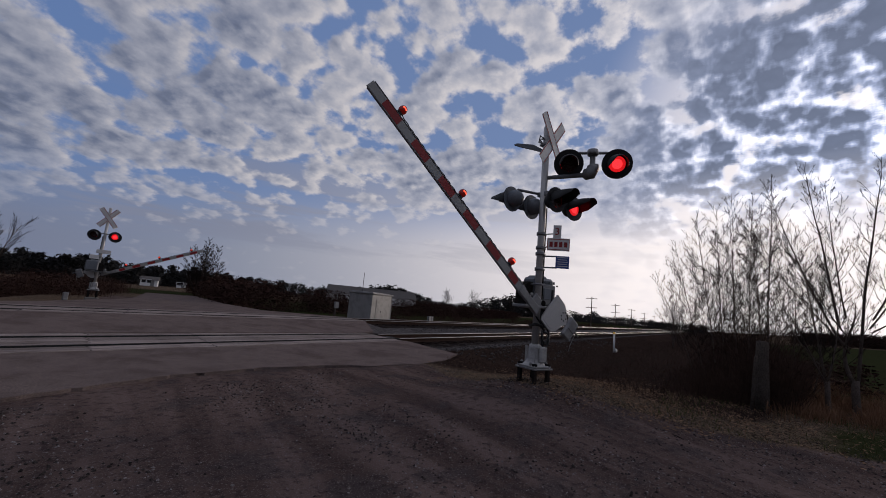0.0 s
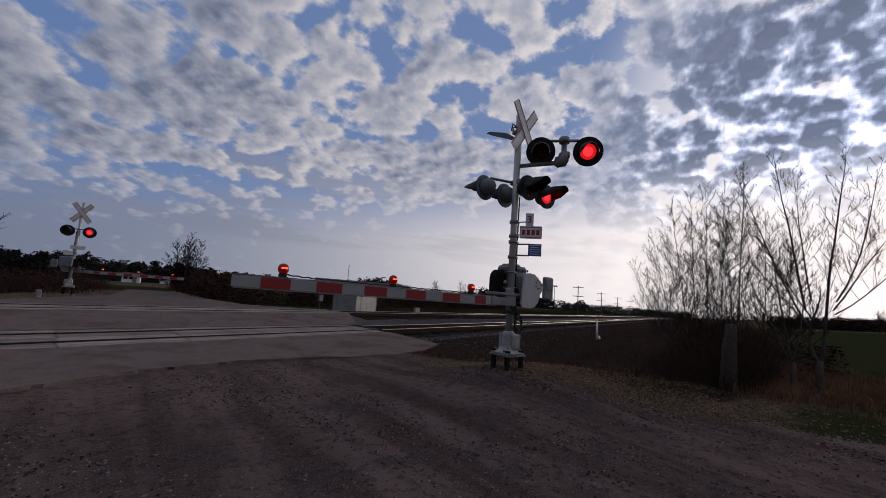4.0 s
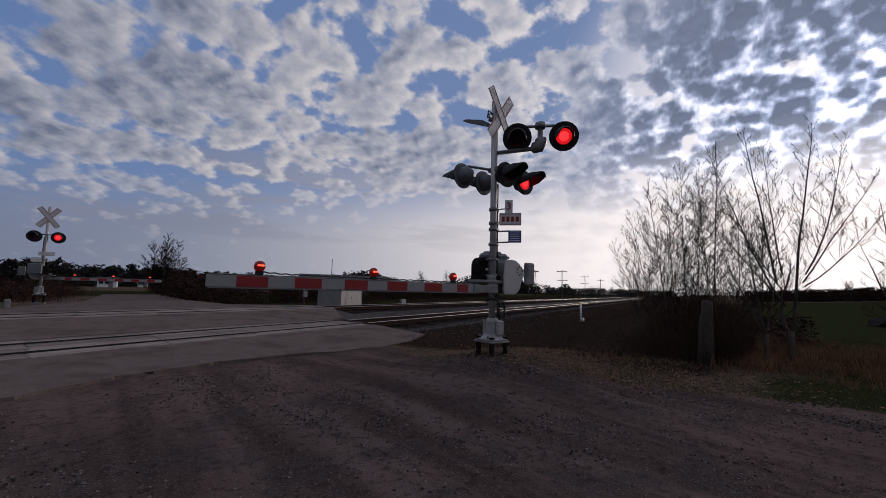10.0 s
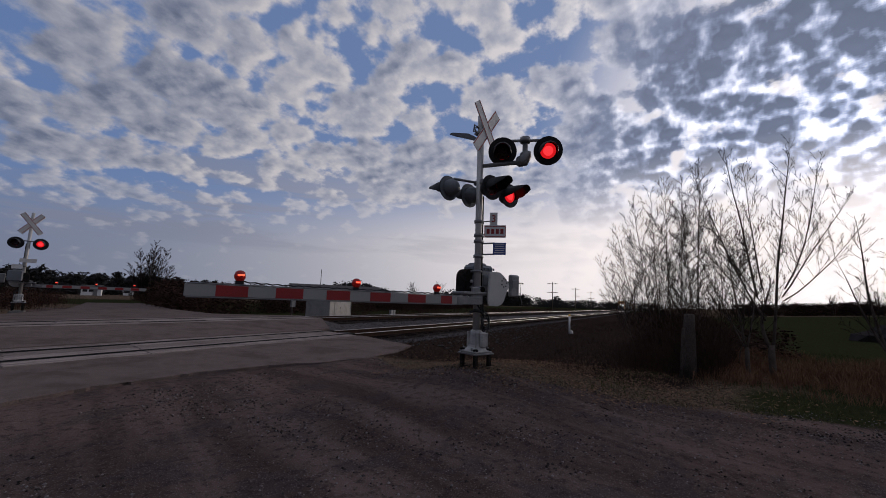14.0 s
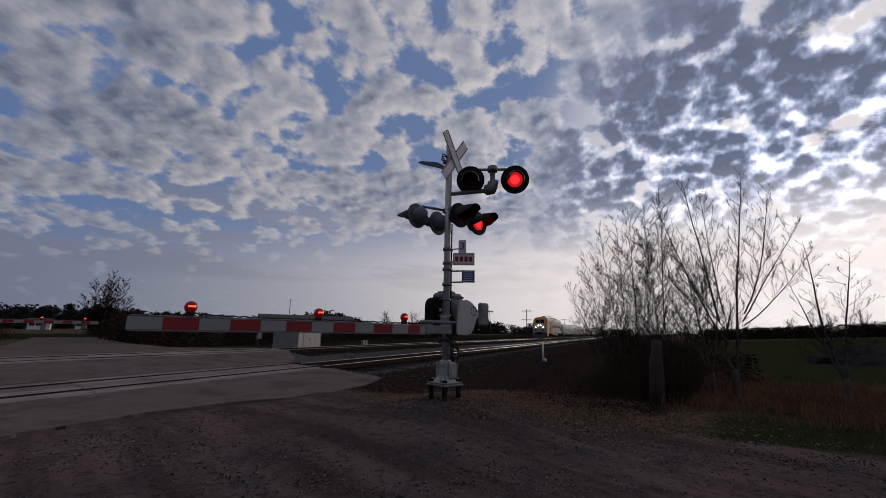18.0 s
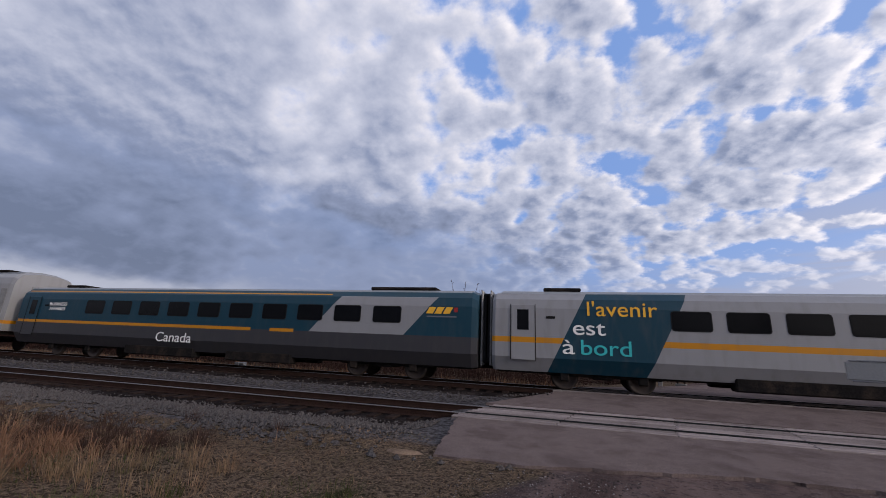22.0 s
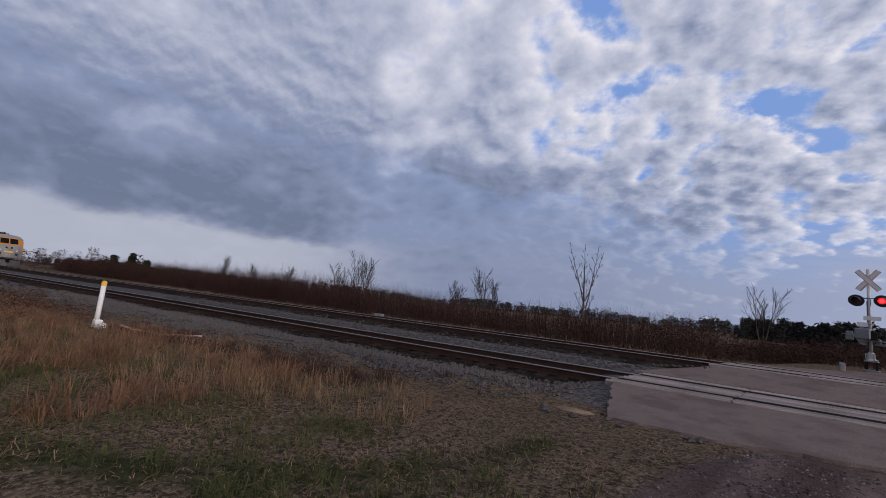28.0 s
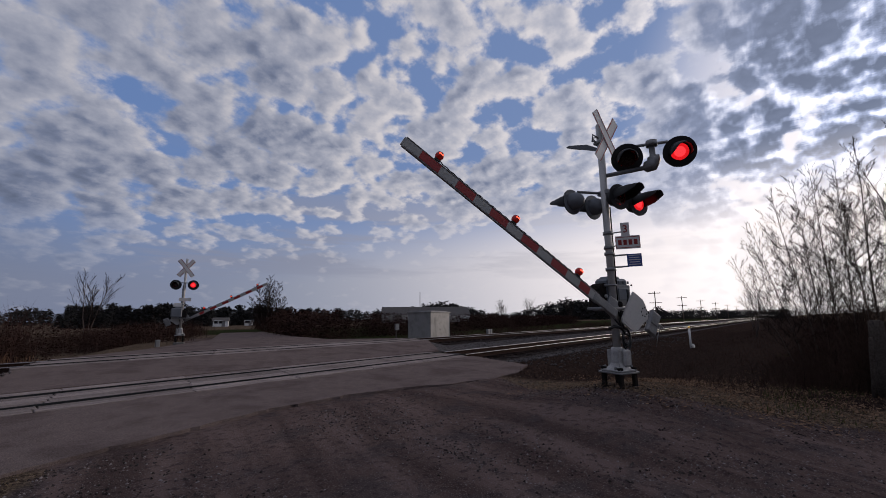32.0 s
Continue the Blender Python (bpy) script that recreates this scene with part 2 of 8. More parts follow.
    for i, q in enumerate((0.44, 0.60, 0.0, 0.85)):
        layer.inputs[i + 1].default_value = q
    low_in, low_out = N("ShaderNodeMapRange"), N("ShaderNodeMapRange")
    for n, (a, b) in ((low_in, (0.06, 0.14)), (low_out, (0.40, 0.22))):
        n.interpolation_type = "SMOOTHSTEP"
        K(zc, n.inputs[0])
        for i, q in enumerate((a, b, 0.0, 1.0)):
            n.inputs[i + 1].default_value = q
    sheet = math_node("MULTIPLY", math_node("MULTIPLY", layer.outputs[0], math_node("MULTIPLY", low_in.outputs[0], low_out.outputs[0])), math_node("SUBTRACT", 1.0, deck))
    sheet = math_node("MULTIPLY", sheet, math_node("MULTIPLY_ADD", near_wide, -0.95, 1.0, clamp=True))
    base = mix(sheet, base, mix(near_wide, (0.28, 0.32, 0.42), (1.0, 0.98, 0.96)))
    warm = N("ShaderNodeVectorMath")
    warm.operation = "MULTIPLY"
    K(vm.outputs[0], warm.inputs[0])
    warm.inputs[1].default_value = (1.02, 1.0, 0.96)
    out = mix(dens_h, base, mix(math_node("MULTIPLY", near_wide, 0.5), vm.outputs[0], warm.outputs[0]))
    bg = N("ShaderNodeBackground")
    K(out, bg.inputs[0])
    bg.inputs[1].default_value = 1.0
    wo = N("ShaderNodeOutputWorld")
    K(bg.outputs[0], wo.inputs[0])


build_world()
sun_data = bpy.data.lights.new("sun", "SUN")
sun_data.energy, sun_data.angle, sun_data.color = 1.15, radians(7), (1.0, 0.90, 0.76)
sun = new("sun", sun_data)
sun.matrix_world = look(SUN_DIR * 100, (0, 0, 0))

# ---- materials ----
def material(name, base, rough=0.7, metal=0.0, var=0.25, scale=3.0, fine=40.0, bump=0.15, second=None, amount=0.35,
             grain=None, spec=0.4, per_piece=0.0, emit=0.0, stain=0.0):
    """Two scales of variation in colour and relief, in object space (metres)."""
    m = bpy.data.materials.new(name)
    m.use_nodes = True
    nt = m.node_tree
    b = nt.nodes["Principled BSDF"]
    N, K = nt.nodes.new, nt.links.new
    tc = N("ShaderNodeTexCoord")
    n1, n2 = N("ShaderNodeTexNoise"), N("ShaderNodeTexNoise")
    place = tc.outputs["Object"]
    if grain:
        mp = N("ShaderNodeMapping")
        mp.inputs["Scale"].default_value = grain
        K(place, mp.inputs[0])
        place = mp.outputs[0]
    for n, s, d in ((n1, scale, 4), (n2, fine, 6)):
        n.inputs["Scale"].default_value, n.inputs["Detail"].default_value = s, d
        n.inputs["Roughness"].default_value = 0.65
        K(place, n.inputs["Vector"])
    def mix(kind, f, a, c):
        x = N("ShaderNodeMix")
        x.data_type, x.blend_type = "RGBA", kind
        for i, v in ((0, f), (6, a), (7, c)):
            if isinstance(v, float):
                x.inputs[i].default_value = v
            elif isinstance(v, tuple):
                x.inputs[i].default_value = (*v, 1)
            else:
                K(v, x.inputs[i])
        return x.outputs[2]
    def span(v, a, c, lo, hi):
        r = N("ShaderNodeMapRange")
        K(v, r.inputs[0])
        for i, q in enumerate((a, c, lo, hi)):
            r.inputs[i + 1].default_value = q
        return r.outputs[0]
    col = tuple(base)
    if second:
        col = mix("MIX", span(n1.outputs[0], 0.45, 0.62, 0.0, amount), col, tuple(second))
    k = span(n2.outputs[0], 0.3, 0.7, 1 - var, 1 + var)
    g = N("ShaderNodeCombineColor")
    for i in range(3):
        K(k, g.inputs[i])
    col = mix("MULTIPLY", 1.0, col, g.outputs[0])
    k = span(n1.outputs[0], 0.3, 0.7, 1 - var * 0.7, 1 + var * 0.7)
    g = N("ShaderNodeCombineColor")
    for i in range(3):
        K(k, g.inputs[i])
    col = mix("MULTIPLY", 1.0, col, g.outputs[0])
    if per_piece:
        info = N("ShaderNodeObjectInfo")
        k = span(info.outputs["Random"], 0, 1, 1 - per_piece, 1 + per_piece)
        g = N("ShaderNodeCombineColor")
        for i in range(3):
            K(k, g.inputs[i])
        col = mix("MULTIPLY", 1.0, col, g.outputs[0])
    K(col, b.inputs["Base Color"])
    b.inputs["Roughness"].default_value, b.inputs["Metallic"].default_value = rough, metal
    K(span(n1.outputs[0], 0.3, 0.7, max(0.05, rough - 0.1), min(1, rough + 0.1)), b.inputs["Roughness"])
    b.inputs["Specular IOR Level"].default_value = spec if rough < 0.74 else 0.0
    if bump:
        bn = N("ShaderNodeBump")
        bn.inputs["Strength"].default_value, bn.inputs["Distance"].default_value = bump, 0.02
        K(n2.outputs[0], bn.inputs["Height"])
        K(bn.outputs[0], b.inputs["Normal"])
    if emit:
        b.inputs["Emission Color"].default_value = (*base, 1)
        b.inputs["Emission Strength"].default_value = emit
    return m


M = {}
M["asphalt"] = material("asphalt", (0.168, 0.130, 0.120), 0.85, spec=0.12, var=0.42, scale=0.8, fine=55, bump=0.5, second=(0.066, 0.050, 0.047), amount=0.75)
M["panel"] = material("weathered_plank", (0.285, 0.238, 0.222), 0.8, var=0.35, scale=3.0, fine=14, bump=0.5, second=(0.105, 0.082, 0.076), amount=0.9, per_piece=0.25, grain=(0.22, 5.0, 5.0))
M["rubber"] = material("rubber_and_groove_shade", (0.02, 0.02, 0.02), 0.8)
M["ballast"] = material("ballast", (0.020, 0.0165, 0.0155), 0.95, var=0.55, scale=1.2, fine=14, bump=1.0, second=(0.03, 0.024, 0.022), amount=0.8)
M["shoulder"] = material("ballast_shoulder", (0.048, 0.040, 0.037), 0.95, var=0.6, scale=1.4, fine=26, bump=1.0, second=(0.050, 0.043, 0.041), amount=0.8)
M["stone"] = material("ballast_stone", (0.105, 0.095, 0.092), 0.9, var=0.6, scale=16.0, fine=60, bump=0.4, second=(0.030, 0.023, 0.020), amount=0.85)
M["grit"] = material("drive_grit", (0.20, 0.175, 0.17), 0.9, var=0.4, scale=9.0, fine=60, bump=0.4)
M["tie"] = material("creosoted_tie", (0.026, 0.019, 0.017), 0.9, var=0.35, scale=4, fine=30, bump=0.5, per_piece=0.3)
M["rail"] = material("rail_rust", (0.035, 0.021, 0.017), 0.75, metal=0.2, var=0.3, scale=3, fine=50)
M["railhead"] = material("polished_rail_head", (0.20, 0.182, 0.175), 0.36, metal=0.95, var=0.08, scale=2, fine=30, bump=0.03)
M["alu"] = material("brushed_aluminium", (0.47, 0.455, 0.44), 0.5, metal=0.45, var=0.12, scale=3, fine=60, bump=0.06, second=(0.40, 0.39, 0.38), amount=0.5)
M["galv"] = material("galvanised_steel", (0.20, 0.20, 0.205), 0.5, metal=0.6, var=0.2, scale=5, fine=50, bump=0.08, second=(0.28, 0.27, 0.26), amount=0.5)
M["grey_paint"] = material("grey_paint", (0.175, 0.172, 0.168), 0.5, var=0.12, scale=3, fine=40, bump=0.05, second=(0.27, 0.26, 0.25), amount=0.4)
M["cast"] = material("pale_cast_aluminium", (0.40, 0.39, 0.38), 0.5, metal=0.3, var=0.2, scale=6, fine=50, bump=0.1, second=(0.20, 0.19, 0.18), amount=0.6)
M["black"] = material("matt_black_paint", (0.012, 0.012, 0.013), 0.6, var=0.2, scale=4, fine=40, bump=0.05)
M["slate"] = material("slate_grey_paint", (0.13, 0.14, 0.155), 0.5, var=0.15, scale=4, fine=40, bump=0.05)
M["darkmetal"] = material("dark_undergear", (0.016, 0.015, 0.015), 0.8, metal=0.0, var=0.4, scale=2, fine=20, bump=0.2, second=(0.034, 0.025, 0.02), amount=0.6)
M["white"] = material("weathered_white_paint", (0.72, 0.71, 0.69), 0.55, var=0.1, scale=3, fine=40, bump=0.06, second=(0.5, 0.48, 0.45), amount=0.4)
M["red"] = material("reflective_red", (0.27, 0.018, 0.017), 0.5, var=0.12, scale=5, fine=60, bump=0.04)
M["silver_tape"] = material("reflective_silver", (0.29, 0.285, 0.272), 0.5, metal=0.1, var=0.08, scale=5, fine=60, bump=0.04)
M["lens_on"] = material("lit_red_lens", (1.0, 0.016, 0.02), 0.3, var=0.1, scale=30, fine=90, bump=0.0, emit=0.9)
M["lens_core"] = material("lit_red_core", (1.0, 0.035, 0.04), 0.3, var=0.15, scale=40, fine=90, bump=0.0, emit=1.9)
M["lens_off"] = material("unlit_red_lens", (0.035, 0.006, 0.006), 0.25, var=0.2, scale=30, fine=90, bump=0.05)
M["arm_lens"] = material("arm_lamp_lens", (0.22, 0.010, 0.008), 0.25, var=0.1, scale=30, fine=90, bump=0.0, emit=0.25)
M["arm_glow"] = material("arm_lamp_glow", (1.0, 0.07, 0.03), 0.3, var=0.05, scale=30, fine=90, bump=0.0, emit=4.0)
M["headlight"] = material("headlight", (1.0, 0.93, 0.75), 0.3, var=0.02, scale=3, fine=9, bump=0.0, emit=14.0)
M["sign_white"] = material("sign_white", (0.62, 0.60, 0.58), 0.45, var=0.1, scale=8, fine=60, bump=0.03)
M["sign_blue"] = material("sign_blue", (0.035, 0.07, 0.24), 0.45, var=0.12, scale=8, fine=60, bump=0.03)
M["bark"] = material("grey_bark", (0.095, 0.075, 0.065), 0.9, var=0.3, scale=6, fine=40, bump=0.5)
M["twig"] = material("twig_bark", (0.032, 0.024, 0.022), 0.9, var=0.3, scale=6, fine=40, bump=0.3)
M["old_wood"] = material("weathered_post_wood", (0.085, 0.070, 0.060), 0.9, var=0.5, scale=3, fine=35, bump=0.5, second=(0.045, 0.036, 0.031), amount=0.7)
M["conifer"] = material("conifer_needles", (0.022, 0.040, 0.022), 0.9, var=0.4, scale=1, fine=8, bump=0.3)
M["scrub"] = material("leafless_scrub", (0.042, 0.024, 0.020), 0.95, var=0.4, scale=0.6, fine=5, bump=0.3)
M["thorn"] = material("dead_brush", (0.075, 0.046, 0.036), 0.95, var=0.5, scale=0.9, fine=8, bump=0.0, second=(0.028, 0.019, 0.016), amount=0.8)
M["shelter"] = material("dull_aluminium", (0.27, 0.26, 0.25), 0.55, metal=0.3, var=0.15, scale=2, fine=30, bump=0.05, second=(0.13, 0.125, 0.12), amount=0.5)
M["far_wood"] = material("distant_woods", (0.036, 0.035, 0.034), 0.95, var=0.4, scale=0.05, fine=0.6, bump=0.0)
M["dry_grass"] = material("dry_grass", (0.215, 0.120, 0.074), 0.9, var=0.35, scale=0.6, fine=6, bump=0.0, second=(0.085, 0.046, 0.028), amount=0.9)
M["green_grass"] = material("green_grass", (0.058, 0.066, 0.026), 0.9, var=0.35, scale=0.6, fine=6, bump=0.0, second=(0.085, 0.080, 0.038), amount=0.7)
M["straw"] = material("matted_straw", (0.245, 0.158, 0.098), 0.9, var=0.5, scale=1.1, fine=9, bump=0.0, second=(0.055, 0.052, 0.026), amount=0.9)
M["leaf"] = material("dead_leaf", (0.20, 0.125, 0.080), 0.9, var=0.4, scale=3, fine=20, bump=0.1)
M["roof"] = material("house_roof", (0.12, 0.11, 0.105), 0.85)
M["glass"] = material("dark_window_glass", (0.012, 0.014, 0.017), 0.08, var=0.1, scale=1, fine=5, bump=0.0, spec=0.8)


# ---- mesh tools ----
class Geo:
    """Collects vertices and faces of one mesh; each face may carry a material slot."""

    def __init__(self):
        self.v, self.f, self.m, self.smooth = [], [], [], []

    def add(self, verts, faces, slot=0, mat=None, smooth=False):
        o = len(self.v)
        self.v += [tuple(mat @ Vector(p)) if mat else tuple(p) for p in verts]
        self.f += [tuple(o + i for i in f) for f in faces]
        self.m += [slot] * len(faces)
        self.smooth += [smooth] * len(faces)
        return self

    def box(self, c, s, bev=0.0, slot=0, mat=None):
        hx, hy, hz = s[0] / 2, s[1] / 2, s[2] / 2
        T = Matrix.Translation(c)
        if mat:
            T = mat @ T
        if not bev:
            v = [(x * hx, y * hy, z * hz) for z in (-1, 1) for y in (-1, 1) for x in (-1, 1)]
            return self.add(v, [(0, 2, 3, 1), (4, 5, 7, 6), (0, 1, 5, 4), (2, 6, 7, 3), (0, 4, 6, 2), (1, 3, 7, 5)], slot, T)
        b = min(bev, hx * 0.9, hy * 0.9, hz * 0.9)
        v, at = [], {}
        for z in (-1, 1):
            for y in (-1, 1):
                for x in (-1, 1):
                    for ax in range(3):
                        q = [x * (hx - b), y * (hy - b), z * (hz - b)]
                        q[ax] = (x * hx, y * hy, z * hz)[ax]
                        at[x, y, z, ax] = len(v)
                        v.append(tuple(q))
        f = []
        for ax in range(3):
            for s1 in (-1, 1):
                def key(a, c2):
                    q = [a, c2]
                    q.insert(ax, s1)
                    return at[(*q, ax)]
                f.append((key(-1, -1), key(1, -1), key(1, 1), key(-1, 1)))
        for a in range(3):
            o1, o2 = [i for i in range(3) if i != a]
            for s1 in (-1, 1):
                for s2 in (-1, 1):
                    def kk(e, ax):
                        q = [0, 0, 0]
                        q[a], q[o1], q[o2] = e, s1, s2
                        return at[(*q, ax)]
                    f.append((kk(-1, o1), kk(1, o1), kk(1, o2), kk(-1, o2)))
        for x in (-1, 1):
            for y in (-1, 1):
                for z in (-1, 1):
                    f.append(tuple(at[x, y, z, ax] for ax in range(3)))
        return self.add(v, f, slot, T)

    def tube(self, pts, radii, n=8, slot=0, mat=None, caps=True, smooth=True):
        pts = [Vector(p) for p in pts]
        if isinstance(radii, (int, float)):
            radii = [radii] * len(pts)
        v, f = [], []
        ref = None
        for i, p in enumerate(pts):
            d = (pts[min(i + 1, len(pts) - 1)] - pts[max(i - 1, 0)])
            d = d.normalized() if d.length > 1e-9 else Vector((0, 0, 1))
            if ref is None:
                ref = d.orthogonal().normalized()
            a = (ref - d * ref.dot(d))
            a = a.normalized() if a.length > 1e-6 else d.orthogonal().normalized()
            ref = a
            b = d.cross(a)
            for k in range(n):
                th = 2 * math.pi * k / n
                v.append(p + (a * math.cos(th) + b * math.sin(th)) * radii[i])
        for i in range(len(pts) - 1):
            for k in range(n):
                f.append((i * n + k, i * n + (k + 1) % n, (i + 1) * n + (k + 1) % n, (i + 1) * n + k))
        self.add(v, f, slot, mat, smooth)
        if caps:
            o = len(self.v) - len(v)
            self.f += [tuple(o + k for k in reversed(range(n))), tuple(o + (len(pts) - 1) * n + k for k in range(n))]
            self.m += [slot] * 2
            self.smooth += [False] * 2
        return self

    def lathe(self, prof, n=24, slot=0, mat=None, smooth=True):
        """prof: (radius, height) from one end to the other, turned about z."""
        v = [(r * math.cos(2 * math.pi * k / n), r * math.sin(2 * math.pi * k / n), z) for r, z in prof for k in range(n)]
        f = [(i * n + k, i * n + (k + 1) % n, (i + 1) * n + (k + 1) % n, (i + 1) * n + k) for i in range(len(prof) - 1) for k in range(n)]
        return self.add(v, f, slot, mat, smooth)

    def prism(self, poly, z0, z1, slot=0, mat=None):
        """poly: (x, y) corners, drawn from z0 to z1."""
        n = len(poly)
        v = [(x, y, z0) for x, y in poly] + [(x, y, z1) for x, y in poly]
        f = [tuple(reversed(range(n))), tuple(range(n, 2 * n))] + [(k, (k + 1) % n, n + (k + 1) % n, n + k) for k in range(n)]
        return self.add(v, f, slot, mat)

    def mesh(self, name, *mats, flip=False):
        me = bpy.data.meshes.new(name)
        me.from_pydata(self.v, [], self.f)
        for m in mats:
            me.materials.append(m)
        me.polygons.foreach_set("material_index", self.m)
        me.polygons.foreach_set("use_smooth", self.smooth)
        bm = bmesh.new()
        bm.from_mesh(me)
        bmesh.ops.recalc_face_normals(bm, faces=bm.faces)
        bm.to_mesh(me)
        bm.free()
        me.update()
        return me


def part(name, g, mats, parent, label="", m=None):
    """Links a Geo (or a mesh) as one mesh object under a thing or a part."""
    mats = mats if isinstance(mats, (list, tuple)) else [mats]
    me = g if isinstance(g, bpy.types.Mesh) else g.mesh(name, *mats)
    ob = new(name, me)
    ob.parent = parent
    if m is not None:
        ob.matrix_basis = m
    if label:
        tagged(ob, label)
    return ob


def thing(name, label, category, m, group="", kind="", data=None):
    ob = new(name, data)
    ob.matrix_basis = m
    return tagged(ob, label, category, group, kind)


def raw_mesh(name, verts, faces, mat):
    """A large mesh from arrays, triangles or quads, without cleaning."""
    me = bpy.data.meshes.new(name)
    me.from_pydata(verts, [], faces)
    me.materials.append(mat)
    me.update()
    return me

# ---- the ground ----
NEAR_Y, FAR_Y, FAR_Z = 11.45, 17.0, 0.30      # track centres and the far rail level; the near rail heads lie at z = 0
ROAD = Vector((0.37, 0.929, 0)).normalized()   # the road's way over the tracks
SIDE = Vector((ROAD.y, -ROAD.x, 0))
DRIVE = [(0.6, 6.6), (0.0, 5.7), (-0.45, 4.6), (-0.75, 3.6), (-1.3, 2.4), (-2.4, 1.1), (-4.4, -0.2), (-8.7, -2.0), (-15, -2.7), (-70, -7.5), (-70, -12), (-16, -7),
         (-9, -7), (-3, -16), (8, -16), (8.6, -4), (8.3, -1.6), (7.9, 0.6), (7.2, 2.2), (7.6, 4.2), (9.3, 6.4), (9.5, 8), (0, 8)]


def sstep(a, b, x):
    t = max(0.0, min(1.0, (x - a) / (b - a)))
    return t * t * (3 - 2 * t)


def inside(poly, x, y):
    """Signed distance to a polygon's edge, positive inside."""
    d, hit = 1e9, False
    n = len(poly)
    for i in range(n):
        (ax, ay), (bx, by) = poly[i], poly[(i + 1) % n]
        ex, ey = bx - ax, by - ay
        t = max(0, min(1, ((x - ax) * ex + (y - ay) * ey) / (ex * ex + ey * ey)))
        d = min(d, math.hypot(x - ax - ex * t, y - ay - ey * t))
        if (ay > y) != (by > y) and x < ax + ex * (y - ay) / ey:
            hit = not hit
    return d if hit else -d


def crossing_z(y):
    """Height of the road surface over the tracks."""
    for (y0, z0), (y1, z1) in (((-9, -0.10), (6.7, -0.10)), ((6.7, -0.10), (10.2, -0.005)), ((10.2, -0.005), (12.7, 0.0)), ((12.7, 0.0), (15.4, FAR_Z)),
                               ((15.4, FAR_Z), (18.1, FAR_Z)), ((18.1, FAR_Z), (24, 0.22)), ((24, 0.22), (60, -0.3)), ((60, -0.3), (400, -0.3))):
        if y < y1:
            return z0 + (z1 - z0) * max(0, (y - y0) / (y1 - y0))
    return -0.3


def in_road(x, y):
    """Distance inside the strip that the road takes over the tracks."""
    left = -1.5 if y < 12.6 else (-1.5 + 3.0 * sstep(12.6, 15.5, y) if y < 18.2 else 1.5 + (y - 18.2) * 0.4)
    right = 12.0 if y < 8 else (12.0 + (y - 8) * 0.55 if y < 18.2 else max(17.6 - (y - 18.2) * 0.6, 9.5 + (y - 18.2) * 0.4))
    if y < 6.6:
        return -1.0
    return min(x - left, right - x)


def ground_z(x, y):
    n = noise.noise(Vector((x * 0.35, y * 0.35, 0))) * 0.05 + noise.noise(Vector((x * 1.7, y * 1.7, 3))) * 0.018
    z = -0.12 + n
    # shoulder of the line
    bed = sstep(7.6, 9.9, y) * (1 - sstep(19.6, 22.5, y))
    away = 1 - sstep(0.0, 3.0, in_road(x, y) + 3.0)
    # shallow ditch along the line, deeper beyond the signal
    dl = math.exp(-((y - 5.6) / 2.0) ** 2) * sstep(2.5, 9, -x) * 0.16
    dr = math.exp(-((y - 5.4) / 2.3) ** 2) * sstep(10.5, 14.5, x) * (0.95 - 0.6 * sstep(20, 30, x))
    dfar = math.exp(-((y - 23.5) / 2.4) ** 2) * 0.6 * away
    z -= dl + dr + dfar
    top = -0.30 + (FAR_Z + 0.02) * sstep(12.8, 15.2, y)
    z = z * (1 - bed) + (top + n * 0.5) * bed
    if y > 20:
        z -= 0.35 * sstep(20, 30, y) * away
    # mound of the near signal and of the far one
    z += 0.36 * math.exp(-(((x - 7.9) / 2.3) ** 2 + ((y - 2.5) / 1.7) ** 2))
    z += 0.34 * math.exp(-(((x - 8.0) / 2.0) ** 2 + ((y - 27.8) / 2.0) ** 2))
    # fields that rise away from the line
    if y < -9:
        z += min(9.0, 0.055 * (-y - 9)) * sstep(0, 30, abs(x))
    r = in_road(x, y)
    if r > -1.5 and y > 6.6:
        k = sstep(-1.5, -0.1, r)
        z = z * (1 - k) + (crossing_z(y) - 0.052 - 0.038 * sstep(7.7, 9.0, y)) * k
    return z


def axis(lo, hi, step, far):
    a = [lo + i * step for i in range(int((hi - lo) / step) + 1)]
    s = step
    while a[-1] < far:
        s *= 1.22
        a.append(a[-1] + s)
    s, b = step, [lo]
    while b[-1] > -far:
        s *= 1.22
        b.append(b[-1] - s)
    return list(reversed(b[1:])) + a


